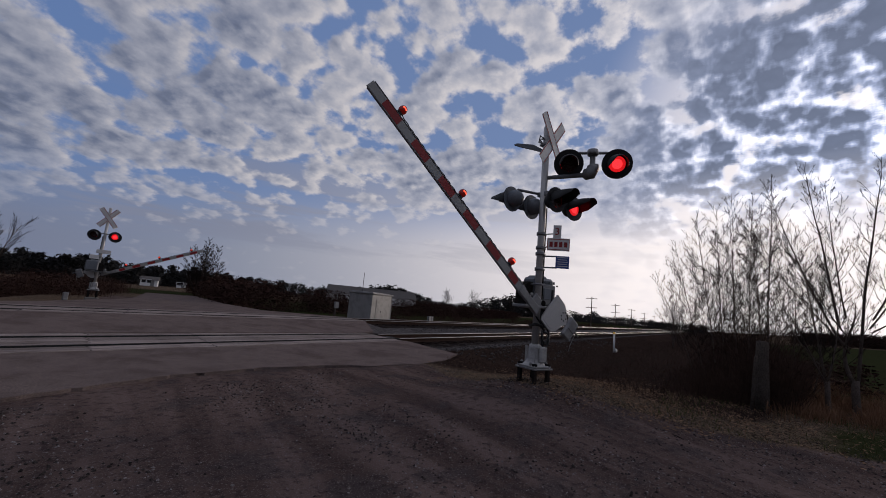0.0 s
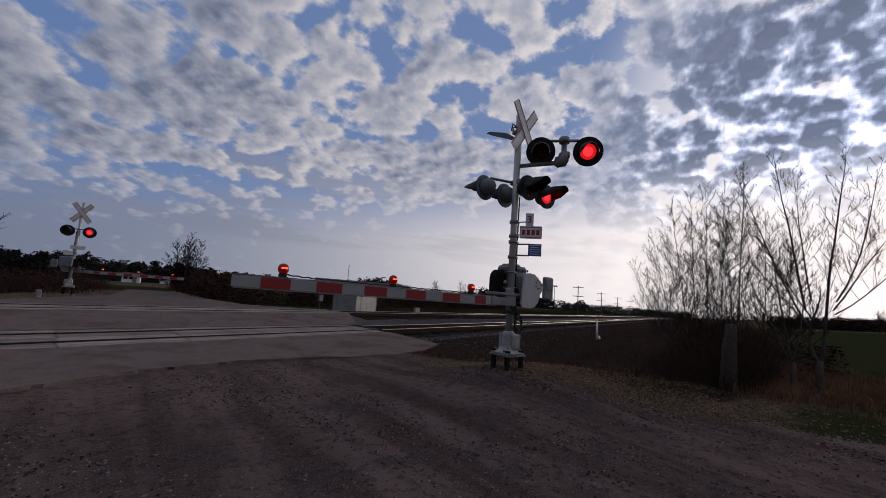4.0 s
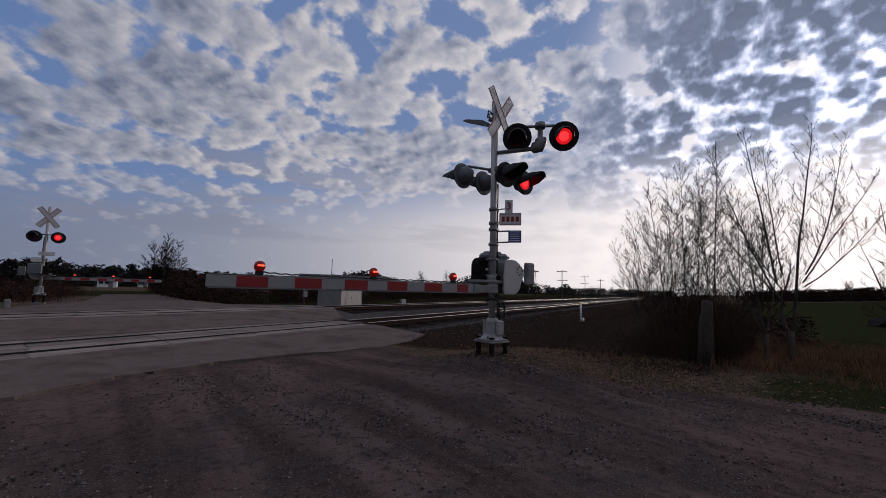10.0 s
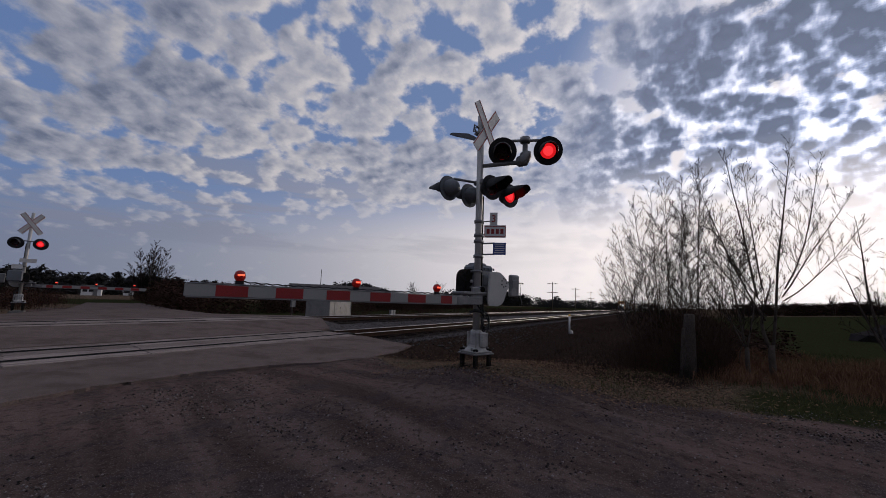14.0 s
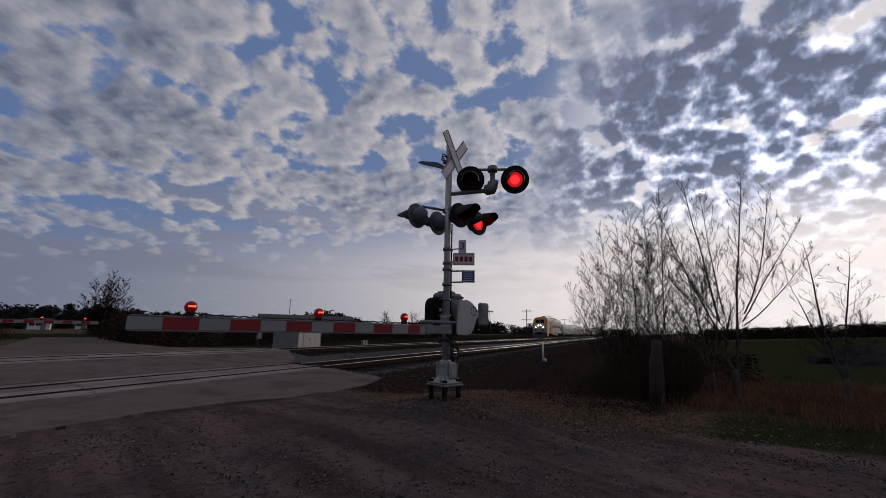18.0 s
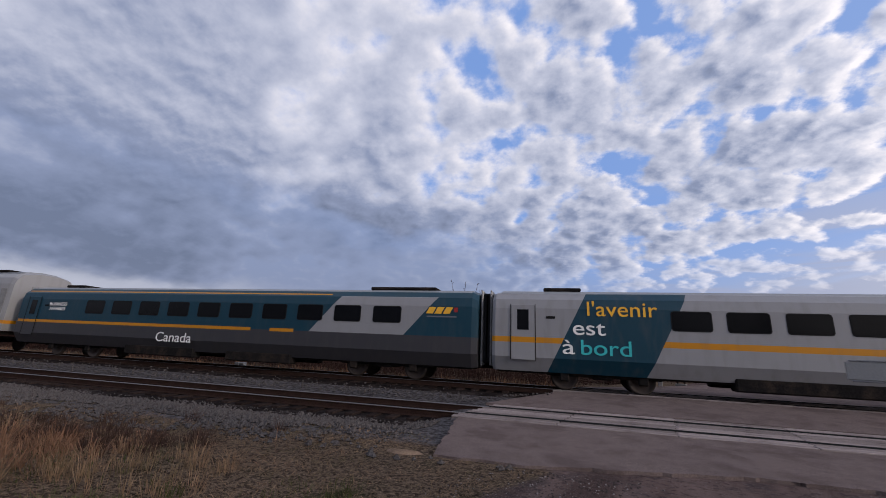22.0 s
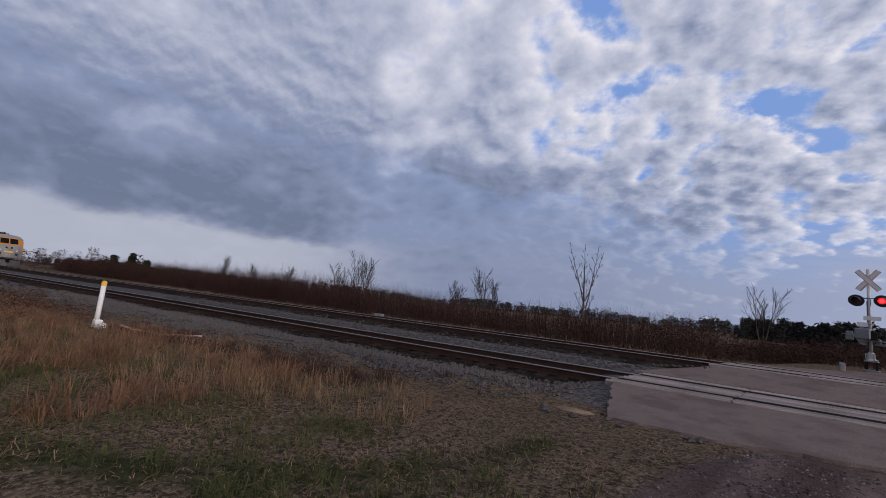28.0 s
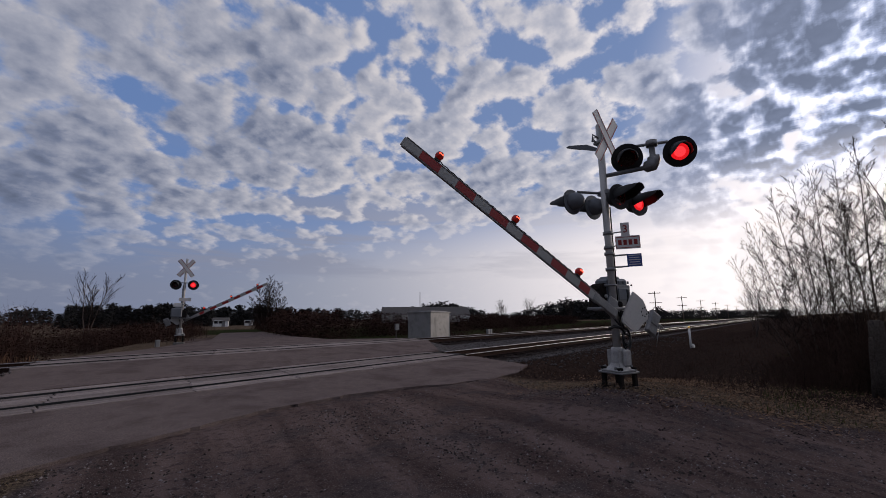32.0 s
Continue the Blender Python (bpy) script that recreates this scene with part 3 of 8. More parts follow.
def ground_material():
    m = bpy.data.materials.new("ground")
    m.use_nodes = True
    nt = m.node_tree
    b = nt.nodes["Principled BSDF"]
    N, K = nt.nodes.new, nt.links.new
    tc, at = N("ShaderNodeTexCoord"), N("ShaderNodeVertexColor")
    at.layer_name = "zone"
    sep = N("ShaderNodeSeparateColor")
    K(at.outputs[0], sep.inputs[0])

    def nz(scale, detail=5, rough=0.65, vec=None):
        n = N("ShaderNodeTexNoise")
        n.inputs["Scale"].default_value, n.inputs["Detail"].default_value, n.inputs["Roughness"].default_value = scale, detail, rough
        K(vec or tc.outputs["Object"], n.inputs["Vector"])
        return n.outputs[0]

    def span(v, a, c, lo=0.0, hi=1.0):
        r = N("ShaderNodeMapRange")
        r.interpolation_type = "SMOOTHSTEP"
        K(v, r.inputs[0])
        for i, q in enumerate((a, c, lo, hi)):
            r.inputs[i + 1].default_value = q
        return r.outputs[0]

    def mix(f, a, c, kind="MIX"):
        x = N("ShaderNodeMix")
        x.data_type, x.blend_type = "RGBA", kind
        for i, v in ((0, f), (6, a), (7, c)):
            if isinstance(v, float):
                x.inputs[i].default_value = v
            elif isinstance(v, tuple):
                x.inputs[i].default_value = (*v, 1)
            else:
                K(v, x.inputs[i])
        return x.outputs[2]

    def add(a, c, k):
        x = N("ShaderNodeMath")
        x.operation = "MULTIPLY_ADD"
        K(c, x.inputs[0])
        x.inputs[1].default_value = k
        K(a, x.inputs[2])
        return x.outputs[0]

    # wheel tracks run along the drive: noise stretched along it
    mp = N("ShaderNodeMapping")
    mp.vector_type = "TEXTURE"
    mp.inputs["Rotation"].default_value[2] = radians(72)
    mp.inputs["Scale"].default_value = (5.5, 0.62, 1.0)
    K(tc.outputs["Object"], mp.inputs[0])
    streak = nz(1.0, 4, 0.6, mp.outputs[0])
    mid, fine, grit = nz(1.3), nz(9.0), nz(55.0, 3)
    dirt = mix(span(streak, 0.34, 0.68), (0.070, 0.047, 0.042), (0.148, 0.104, 0.093))
    dirt = mix(span(mid, 0.50, 0.64, 0.0, 0.7), dirt, (0.062, 0.050, 0.050))
    dirt = mix(span(fine, 0.50, 0.64, 0.0, 0.6), dirt, (0.032, 0.0235, 0.0235))
    dirt = mix(span(grit, 0.56, 0.64, 0.0, 0.65), dirt, (0.185, 0.155, 0.148))
    dry = mix(span(fine, 0.38, 0.62), (0.046, 0.033, 0.026), (0.128, 0.090, 0.064))
    dry = mix(span(mid, 0.52, 0.70, 0.0, 0.6), dry, (0.034, 0.034, 0.018))
    dry = mix(span(nz(26.0, 4), 0.50, 0.60, 0.0, 0.75), dry, (0.215, 0.158, 0.108))
    dry = mix(span(nz(17.0, 4), 0.52, 0.62, 0.0, 0.8), dry, (0.022, 0.018, 0.013))
    # near-black brown where the green channel is close to zero, round the ditch
    ditch_brown = mix(span(fine, 0.38, 0.62), (0.016, 0.0110, 0.0095), (0.046, 0.0305, 0.025))
    dry = mix(span(sep.outputs[1], 0.02, 0.12), ditch_brown, dry)
    green = mix(span(fine, 0.35, 0.65), (0.020, 0.0235, 0.0105), (0.037, 0.041, 0.0185))
    crop = mix(span(nz(0.06), 0.40, 0.60), (0.20, 0.145, 0.088), (0.27, 0.195, 0.12))
    grit_bed = mix(span(fine, 0.35, 0.65), (0.036, 0.031, 0.030), (0.125, 0.115, 0.116))
    edge = add(sep.outputs[0], fine, 0.5)
    col = mix(span(add(sep.outputs[1], mid, 0.5), 0.6, 0.9), dry, green)
    col = mix(span(sep.outputs[2], 0.3, 0.7), col, crop)
    col = mix(span(edge, 0.62, 0.9), col, dirt)
    alpha = N("ShaderNodeMath")
    alpha.operation = "SUBTRACT"
    alpha.inputs[0].default_value = 1.0
    K(at.outputs["Alpha"], alpha.inputs[1])
    col = mix(span(add(alpha.outputs[0], fine, 0.4), 0.55, 0.85), col, grit_bed)
    K(col, b.inputs["Base Color"])
    b.inputs["Roughness"].default_value = 0.95
    b.inputs["Specular IOR Level"].default_value = 0.0
    bn = N("ShaderNodeBump")
    bn.inputs["Strength"].default_value, bn.inputs["Distance"].default_value = 0.7, 0.05
    K(add(fine, grit, 0.5), bn.inputs["Height"])
    K(bn.outputs[0], b.inputs["Normal"])
    return m


def build_ground():
    xs, ys = axis(-22, 30, 0.45, 2800), axis(-16, 30, 0.45, 2800)
    v = [(x, y, ground_z(x, y)) for y in ys for x in xs]
    nx = len(xs)
    f = [(j * nx + i, j * nx + i + 1, (j + 1) * nx + i + 1, (j + 1) * nx + i) for j in range(len(ys) - 1) for i in range(nx - 1)]
    M["ground"] = ground_material()
    me = raw_mesh("ground", v, f, M["ground"])
    me.polygons.foreach_set("use_smooth", [True] * len(f))
    at = me.color_attributes.new("zone", "FLOAT_COLOR", "POINT")
    cols = []
    for x, y, z in v:
        near = abs(x) < 90 and abs(y) < 40
        d = inside(DRIVE, x, y) if near else -9
        drive = sstep(-0.5, 0.5, d)
        if y > 21 and near:
            s = (x - 4.2) * SIDE.x + (y - 18.5) * SIDE.y
            drive = max(drive, sstep(-0.8, 0.4, s) * (1 - sstep(7.0, 8.4, s)))
        green = 0.15 + 0.6 * sstep(-1.2, -4.5, y) * (1 - sstep(20, 60, abs(x)))
        green = max(green, 0.75 * math.exp(-((x + 6.5) / 2.2) ** 2 - ((y + 0.6) / 1.1) ** 2))
        green = max(green, 0.8 * math.exp(-((x - 9.5) / 2.0) ** 2 - ((y + 2.5) / 1.6) ** 2))
        green = max(green, 0.75 * sstep(-0.5, 1.5, -d - 0.2) * (1 - sstep(1.0, 2.2, -d)) if near and x < 0 and y < 5 else 0)
        # right of the signal the green channel drops, which picks the near-black brown
        ditch_edge = -2.2 - 3.5 * sstep(15, 22, x)
        if x > 8.6 and y > ditch_edge:
            green *= 1 - sstep(8.6, 10.2, x) * sstep(ditch_edge, ditch_edge + 1.6, y) * (1 - sstep(9, 20, y))
        if y > 26:
            green = max(green, 0.9 * sstep(26, 34, y) * (1 - sstep(70, 110, y)) * sstep(14, 26, x))
        if x > 16 and y < -5:
            green = max(green, 0.95 * (1 - sstep(105, 125, x)))
        crop = sstep(-12, -15, y) * sstep(-10, -16, x) + 0.42 * sstep(-8, -14, y) * sstep(105, 130, x)
        bed = sstep(6.6 if x < 0 else 8.3, 8.4 if x < 0 else 9.2, y) * (1 - sstep(19.5, 21, y))
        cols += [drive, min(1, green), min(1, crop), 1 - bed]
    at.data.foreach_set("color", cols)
    tagged(new("ground", me), "bare brown earth, dry grass and fields beside the line", "ground", kind="structure")


build_ground()


# ---- the road over the tracks ----
def ragged(poly, step, amp, seed):
    """An edge broken up, as old asphalt is."""
    out = []
    n = len(poly)
    for i in range(n):
        a, b = Vector(poly[i]), Vector(poly[(i + 1) % n])
        k = max(1, int((b - a).length / step))
        for j in range(k):
            p = a.lerp(b, j / k)
            o = noise.noise_vector(Vector((p.x * 1.3, p.y * 1.3, seed))) * amp + noise.noise_vector(Vector((p.x * 5, p.y * 5, seed + 4))) * amp * 0.6 + noise.noise_vector(Vector((p.x * 14, p.y * 14, seed + 8))) * amp * 0.35
            out.append((p.x + o.x, p.y + o.y))
    return out


def slab(name, poly, mat, label, lift=0.0, thick=0.07):
    """A paved sheet with an own edge that follows the crossing's height."""
    me = bpy.data.meshes.new(name)
    bm = bmesh.new()
    top = [bm.verts.new((x, y, crossing_z(y) + lift)) for x, y in poly]
    bmesh.ops.triangulate(bm, faces=[bm.faces.new(top)])
    edges = [e for e in bm.edges if e.is_boundary]
    for ycut in (8.5, 10.1, 13.6, 14.5, 20, 22, 24, 30, 40, 60):
        geom = bm.verts[:] + bm.edges[:] + bm.faces[:]
        bmesh.ops.bisect_plane(bm, geom=geom, plane_co=(0, ycut, 0), plane_no=(0, 1, 0))
    for v in bm.verts:
        v.co.z = crossing_z(v.co.y) + lift + noise.noise(Vector((v.co.x * 0.8, v.co.y * 0.8, 9))) * 0.006
    ext = bmesh.ops.extrude_edge_only(bm, edges=[e for e in bm.edges if e.is_boundary])
    for q in ext["geom"]:
        if isinstance(q, bmesh.types.BMVert):
            q.co.z -= thick
    bmesh.ops.recalc_face_normals(bm, faces=bm.faces)
    bm.to_mesh(me)
    bm.free()
    me.materials.append(mat)
    return tagged(new(name, me), label, "road", kind="structure")


HALF = 1.42                                    # from a track's centre to the outer edge of its crossing panels
slab("road_near", ragged([(-1.25, 6.75), (0.3, 6.75), (1.2, 7.0), (2.3, 7.25), (3.7, 7.5), (5.0, 7.5), (6.3, 7.25), (7.5, 6.8), (9.0, 6.35), (10.4, 6.5), (12.2, 7.2), (13.0, NEAR_Y - HALF), (-1.6, NEAR_Y - HALF)], 0.11, 0.10, 1),
     M["asphalt"], "worn grey asphalt with a broken edge before the crossing")
slab("road_middle", ragged([(-1.35, NEAR_Y + HALF), (14.2, NEAR_Y + HALF), (16.4, FAR_Y - HALF), (1.0, FAR_Y - HALF)], 0.5, 0.03, 2),
     M["asphalt"], "worn grey asphalt between the two tracks")
far_a, far_b = Vector((1.8, FAR_Y + HALF, 0)), Vector((20.5, FAR_Y + HALF, 0))
slab("road_far", ragged([(1.8, FAR_Y + HALF), (17.6, FAR_Y + HALF), (15.0, 23.0), (14.0 + 0.4 * 10, 33.0), (14.0 + 0.4 * 40, 63.0), (7.6 + 0.4 * 40, 63.0), (7.6 + 0.4 * 10, 33.0), (5.2, 22.5)], 0.7, 0.08, 3),
     M["asphalt"], "worn grey road beyond the tracks")


# ---- tracks ----
def rail_profile():
    return [(-0.075, 0), (0.075, 0), (0.075, 0.012), (0.012, 0.035), (0.012, 0.13), (0.036, 0.142), (0.036, 0.164), (0.026, 0.18), (-0.026, 0.18), (-0.036, 0.164), (-0.036, 0.142), (-0.012, 0.13), (-0.012, 0.035), (-0.075, 0.012)]


def build_track(name, yc, zc, label):
    track = thing(name, label, "railway track", pose(0, yc, zc), kind="structure")
    for s in (-1, 1):
        g = Geo()
        prof = rail_profile()
        n = len(prof)
        for slot, idx in ((0, [i for i in range(n) if i not in (6, 7, 8)]), (1, [6, 7, 8])):
            v = [(x, y + s * 0.7535, z - 0.18) for x in (-1600, -60, 60, 1600) for y, z in prof]
            f = [(k * n + i, k * n + (i + 1) % n, (k + 1) * n + (i + 1) % n, (k + 1) * n + i) for k in range(3) for i in idx]
            g.add(v, f, slot)
        part("rail", g, [M["rail"], M["railhead"]], track, "steel rail with a polished head")
    # bed of stone
    g = Geo()
    sec = [(-2.9, -0.55), (-1.9, -0.25), (-0.85, -0.22), (0, -0.235), (0.85, -0.22), (1.9, -0.25), (2.9, -0.55)]
    xs = [-1600, -300, -100, -40] + [-30 + i * 1.5 for i in range(41)] + [40, 100, 300, 1600]
    v = [(x, y, z + noise.noise(Vector((x * 0.9, y * 2, yc))) * 0.03) for x in xs for y, z in sec]
    k = len(sec)
    for slot, cells in ((0, range(1 if yc < 13 else 0, k - 1)), (1, (0,) if yc < 13 else ())):
        g.add(v, [(i * k + j, i * k + j + 1, (i + 1) * k + j + 1, (i + 1) * k + j) for i in range(len(xs) - 1) for j in cells], slot)
    part("ballast_bed", g, [M["ballast"], M["shoulder"]], track, "dark broken-stone bed")
    tie = Geo().box((0, 0, -0.265), (0.23, 2.6, 0.17), 0.012).mesh("tie", M["tie"])
    rnd = random.Random(int(yc * 10))
    for i in range(150):
        x = -42 + i * 0.56
        if -1.0 < x < 13.5:
            continue
        o = part("tie", tie, M["tie"], track, m=pose(x, rnd.uniform(-0.05, 0.05), rnd.uniform(-0.008, 0.008), 0, 0, rnd.uniform(-1, 1)))
    g = Geo()
    for i in range(420):
        for s in (-1, 1):
            g.box((s * (42 + i * 0.56), 0, -0.265), (0.23, 2.6, 0.17))
    tagged(part("tie_run", g, M["tie"], track), "distant wooden ties", kind="stuff")
    return track


build_track("track_near", NEAR_Y, 0.0, "near railway track on wooden ties with two steel rails")
build_track("track_far", FAR_Y, FAR_Z, "far railway track on wooden ties with two steel rails")


def build_panels(name, yc, zc, x0, x1, skew, label):
    """Crossing panels beside and between the rails, with open flangeways."""
    deck = thing(name, label, "crossing surface", pose(0, yc, zc), kind="structure")
    rnd = random.Random(int(yc))
    for y0, y1 in ((-1.41, -1.12), (-1.105, -0.82), (-0.665, -0.34), (-0.325, -0.005), (0.01, 0.325), (0.34, 0.665), (0.82, 1.105), (1.12, 1.41)):
        x = x0 + skew * (y0 + y1) / 2
        while x < x1 + skew * (y0 + y1) / 2 - 0.5:
            w = min(2.43, x1 + skew * (y0 + y1) / 2 - x)
            g = Geo().box((0, 0, -0.06), (w - 0.02, y1 - y0 - 0.034, 0.13), 0.012)
            part("panel", g, M["panel"], deck, m=pose(x + w / 2, (y0 + y1) / 2, rnd.uniform(-0.006, 0.004), rnd.uniform(-0.3, 0.3), rnd.uniform(-0.1, 0.1), 0))
            x += w
    # black strips added beside each rail paint the shade of the flangeway grooves
    for s in (-1, 1):
        for o in (-0.062, 0.068):
            part("rubber_seal", Geo().box(((x0 + x1) / 2 + skew * s * 0.75, s * 0.7535 + o * s, -0.022), (x1 - x0 - 0.2, 0.075, 0.07), 0.006), M["rubber"], deck, "added black strip for the shade in the flangeway groove")
    return deck


build_panels("crossing_deck_near", NEAR_Y, 0.0, -1.45, 13.6, 0.25, "grey worn plank panels of the near track crossing")
build_panels("crossing_deck_far", FAR_Y, FAR_Z, 1.1, 17.0, 0.4, "grey worn plank panels of the far track crossing")


# ---- crossing signals ----
FLASHERS, ARMS = [], []


def ring(r0, r1, y0, y1, n=32):
    """An annular plate about the y axis."""
    g = Geo()
    v, f = [], []
    for r, y in ((r0, y0), (r1, y0), (r1, y1), (r0, y1)):
        v += [(r * math.cos(2 * math.pi * k / n), y, r * math.sin(2 * math.pi * k / n)) for k in range(n)]
    for a in range(4):
        b = (a + 1) % 4
        f += [(a * n + k, a * n + (k + 1) % n, b * n + (k + 1) % n, b * n + k) for k in range(n)]
    return g.add(v, f)


TURN_Y = Matrix.Rotation(radians(90), 4, "X")   # lathe axis z -> -y


def flash_lamp(parent, m, phase, back="black", r=0.285, lens=0.155):
    """A round flashing lamp that faces -y: target disc, hood, dome behind, and a lens that is lit on one face and dark on the other."""
    lamp = part("flashing_lamp", Geo().lathe([(lens + 0.02, 0.0), (lens + 0.02, -0.12), (lens * 0.9, -0.19), (lens * 0.55, -0.235), (0.03, -0.25), (0.001, -0.25)], 24, 0, TURN_Y), M[back], parent, "round lamp housing", m)
    part("target_disc", ring(lens + 0.004, r, -0.012, 0.004), M["black"], lamp, "round black backing disc")
    if back != "black":
        part("disc_back", ring(lens + 0.02, r - 0.004, 0.006, 0.012), M[back], lamp, "grey painted back of the disc")
    g = Geo()
    n, v, f = 22, [], []
    for i, (y, rr) in enumerate(((0.0, lens + 0.026), (-0.24, lens + 0.016), (-0.46, lens - 0.02))):
        lo = radians((-22, -12, 22)[i])
        for q in (0.0, 0.006):
            for k in range(n):
                th = lo + (math.pi - 2 * lo) * k / (n - 1)
                v.append(((rr + q) * math.cos(th), y - (0.03 * math.sin(th) if i == 2 else 0), (rr + q) * math.sin(th)))
    for i in range(2):
        for q in range(2):
            o = (i * 2 + q) * n
            f += [(o + k, o + k + 1, o + 2 * n + k + 1, o + 2 * n + k) for k in range(n - 1)]
    o = 4 * n
    f += [(o + k, o + k + 1, o + n + k + 1, o + n + k) for k in range(n - 1)]
    part("hood", g.add(v, f, 0, None, True), M["black"], lamp, "black sun hood")
    g = Geo()
    for s, slots in ((-1, (0, 1)), (1, (2, 2))):
        for (ra, rb, ya, yb), slot in zip(((0.001, lens * 0.62, 0.022, 0.018), (lens * 0.62, lens, 0.018, 0.006)), slots):
            k = 24
            vv = [(rr * math.cos(2 * math.pi * j / k), s * yy, rr * math.sin(2 * math.pi * j / k)) for rr, yy in ((ra, ya), (rb, yb)) for j in range(k)]
            g.add(vv, [(j, (j + 1) % k, k + (j + 1) % k, k + j) for j in range(k)], slot, None, True)
    ob = part("lens", g, [M["lens_core"], M["lens_on"], M["lens_off"]], lamp, "flashing red lens")
    FLASHERS.append((ob, phase))
    return lamp


def gate_arm(parent, length, m, name="gate_arm", drop=0.22):
    """A striped arm along -x, hung below its pivot at the origin, with three lamps on top and a counterweight behind the pivot."""
    D = pose(0, 0, -drop)
    arm = part(name, Geo().box((-length / 2 - 0.25, 0, 0), (length - 0.5, 0.035, 0.148), 0.006, 0, D), M["silver_tape"], parent, "red and silver striped gate arm", m)
    x = -0.78
    k = (length - 0.72) / 11.4
    for i in range(6):
        w = k * (1.0 if i else 0.7)
        for s in (-1, 1):
            part("red_stripe", Geo().box((x - w / 2, s * 0.0195, 0), (w, 0.004, 0.136)), M["red"], arm, m=D)
        x -= w + k * 0.93
    part("root", Geo().box((-0.34, 0, 0.0), (0.62, 0.06, 0.15), 0.01).box((-0.10, 0.04, 0.09), (0.30, 0.05, 0.34), 0.02), M["galv"], arm, "galvanised arm bracket", D)
    for s in (-1, 1):
        part("edge_rail", Geo().box((-length / 2 - 0.25, 0, 0.083 * s), (length - 0.55, 0.045, 0.014), 0.004), M["galv"], arm, m=D)
    for i, x in enumerate((-length + 0.58, -length * 0.55, -length * 0.23)):
        part("arm_lamp", Geo().lathe([(0.001, 0.0), (0.045, 0.005), (0.066, 0.04), (0.07, 0.075), (0.055, 0.115), (0.03, 0.132), (0.001, 0.138)], 18, 0, pose(x, 0, 0.13)), M["arm_lens"], arm, "red glass arm lamp", D)
        part("lamp_foot", Geo().box((x, 0, 0.112), (0.10, 0.055, 0.05), 0.01), M["black"], arm, m=D)
        for s in (-1, 1):
            part("lamp_glow", Geo().box((x, s * 0.064, 0.205), (0.08, 0.012, 0.022), 0.004), M["arm_glow"], arm, "lit red band", D)
    pts = [(-length + 0.56 + i * 0.07, 0.0, 0.098 + (0.012 if i % 2 else 0) + (0.03 * math.exp(-i / 3))) for i in range(int((length - 1.0) / 0.07))]
    part("cable", Geo().tube(pts, 0.009, 6), M["black"], arm, "black lamp cable", D)
    # side arm and weight turn with the gate
    poly = [(0.14, 0.36), (0.42, 0.36), (0.53, 0.30), (0.66, 0.19), (0.70, 0.10), (0.62, -0.03), (0.55, -0.20), (0.47, -0.28), (0.36, -0.31), (0.12, -0.30), (0.09, -0.24), (0.10, 0.0)]
    part("side_arm", Geo().prism(poly, 0.0, 0.03, 0, pose(0, -0.04, 0, 90)).prism([(x * 0.92 + 0.03, y * 0.9 + 0.01) for x, y in poly], 0.03, 0.036, 0, pose(0, -0.04, 0, 90)), M["alu"], arm, "pale counterweight side arm")
    for i in range(7):
        a = i * 2 * math.pi / 7
        part("bolt_hole", Geo().lathe([(0.001, 0.0), (0.016, 0.0), (0.016, 0.006), (0.001, 0.006)], 8, 0, pose(0.54 + 0.075 * math.cos(a), -0.0775, 0.16 + 0.085 * math.sin(a), 90)), M["black"], arm, "dark bolt hole")
    part("counterweight", Geo().box((0.86, -0.05, 0.11), (0.28, 0.09, 0.46), 0.03).box((0.86, -0.10, 0.15), (0.20, 0.02, 0.16), 0.008)
         .tube([(0.62, -0.05, 0.18), (1.16, -0.05, 0.18)], 0.016, 8).tube([(1.0, -0.1, 0.18), (1.04, -0.09, -0.12), (1.08, -0.09, -0.26)], 0.006, 5), M["galv"], arm, "grey counterweight on a rod")
    return arm


def text_mesh(word, size, mat, depth=0.004, italic=False):
    cu = bpy.data.curves.new("word", "FONT")
    cu.body, cu.size, cu.extrude, cu.align_x, cu.align_y = word, size, depth, "CENTER", "CENTER"
    cu.offset = size * 0.004
    if italic:
        cu.shear = 0.2
    ob = new("word", cu)
    me = bpy.data.meshes.new_from_object(ob.evaluated_get(bpy.context.evaluated_depsgraph_get()))
    bpy.data.objects.remove(ob)
    bpy.data.curves.remove(cu)
    me.materials.clear()
    me.materials.append(mat)
    return me


def crossbuck(mast, z, m):
    for k, a in enumerate((52, -52)):
        b = part("crossbuck_board", Geo().box((0, 0.012 * k, 0), (1.24, 0.010, 0.225), 0.004), M["sign_white"], mast, "white crossbuck board with red border", m @ pose(0, 0, z, 0, a, 0))
        for s in (-1, 1):
            part("border", Geo().box((0, 0.012 * k - 0.0075, s * 0.096), (1.20, 0.004, 0.020)), M["red"], b)


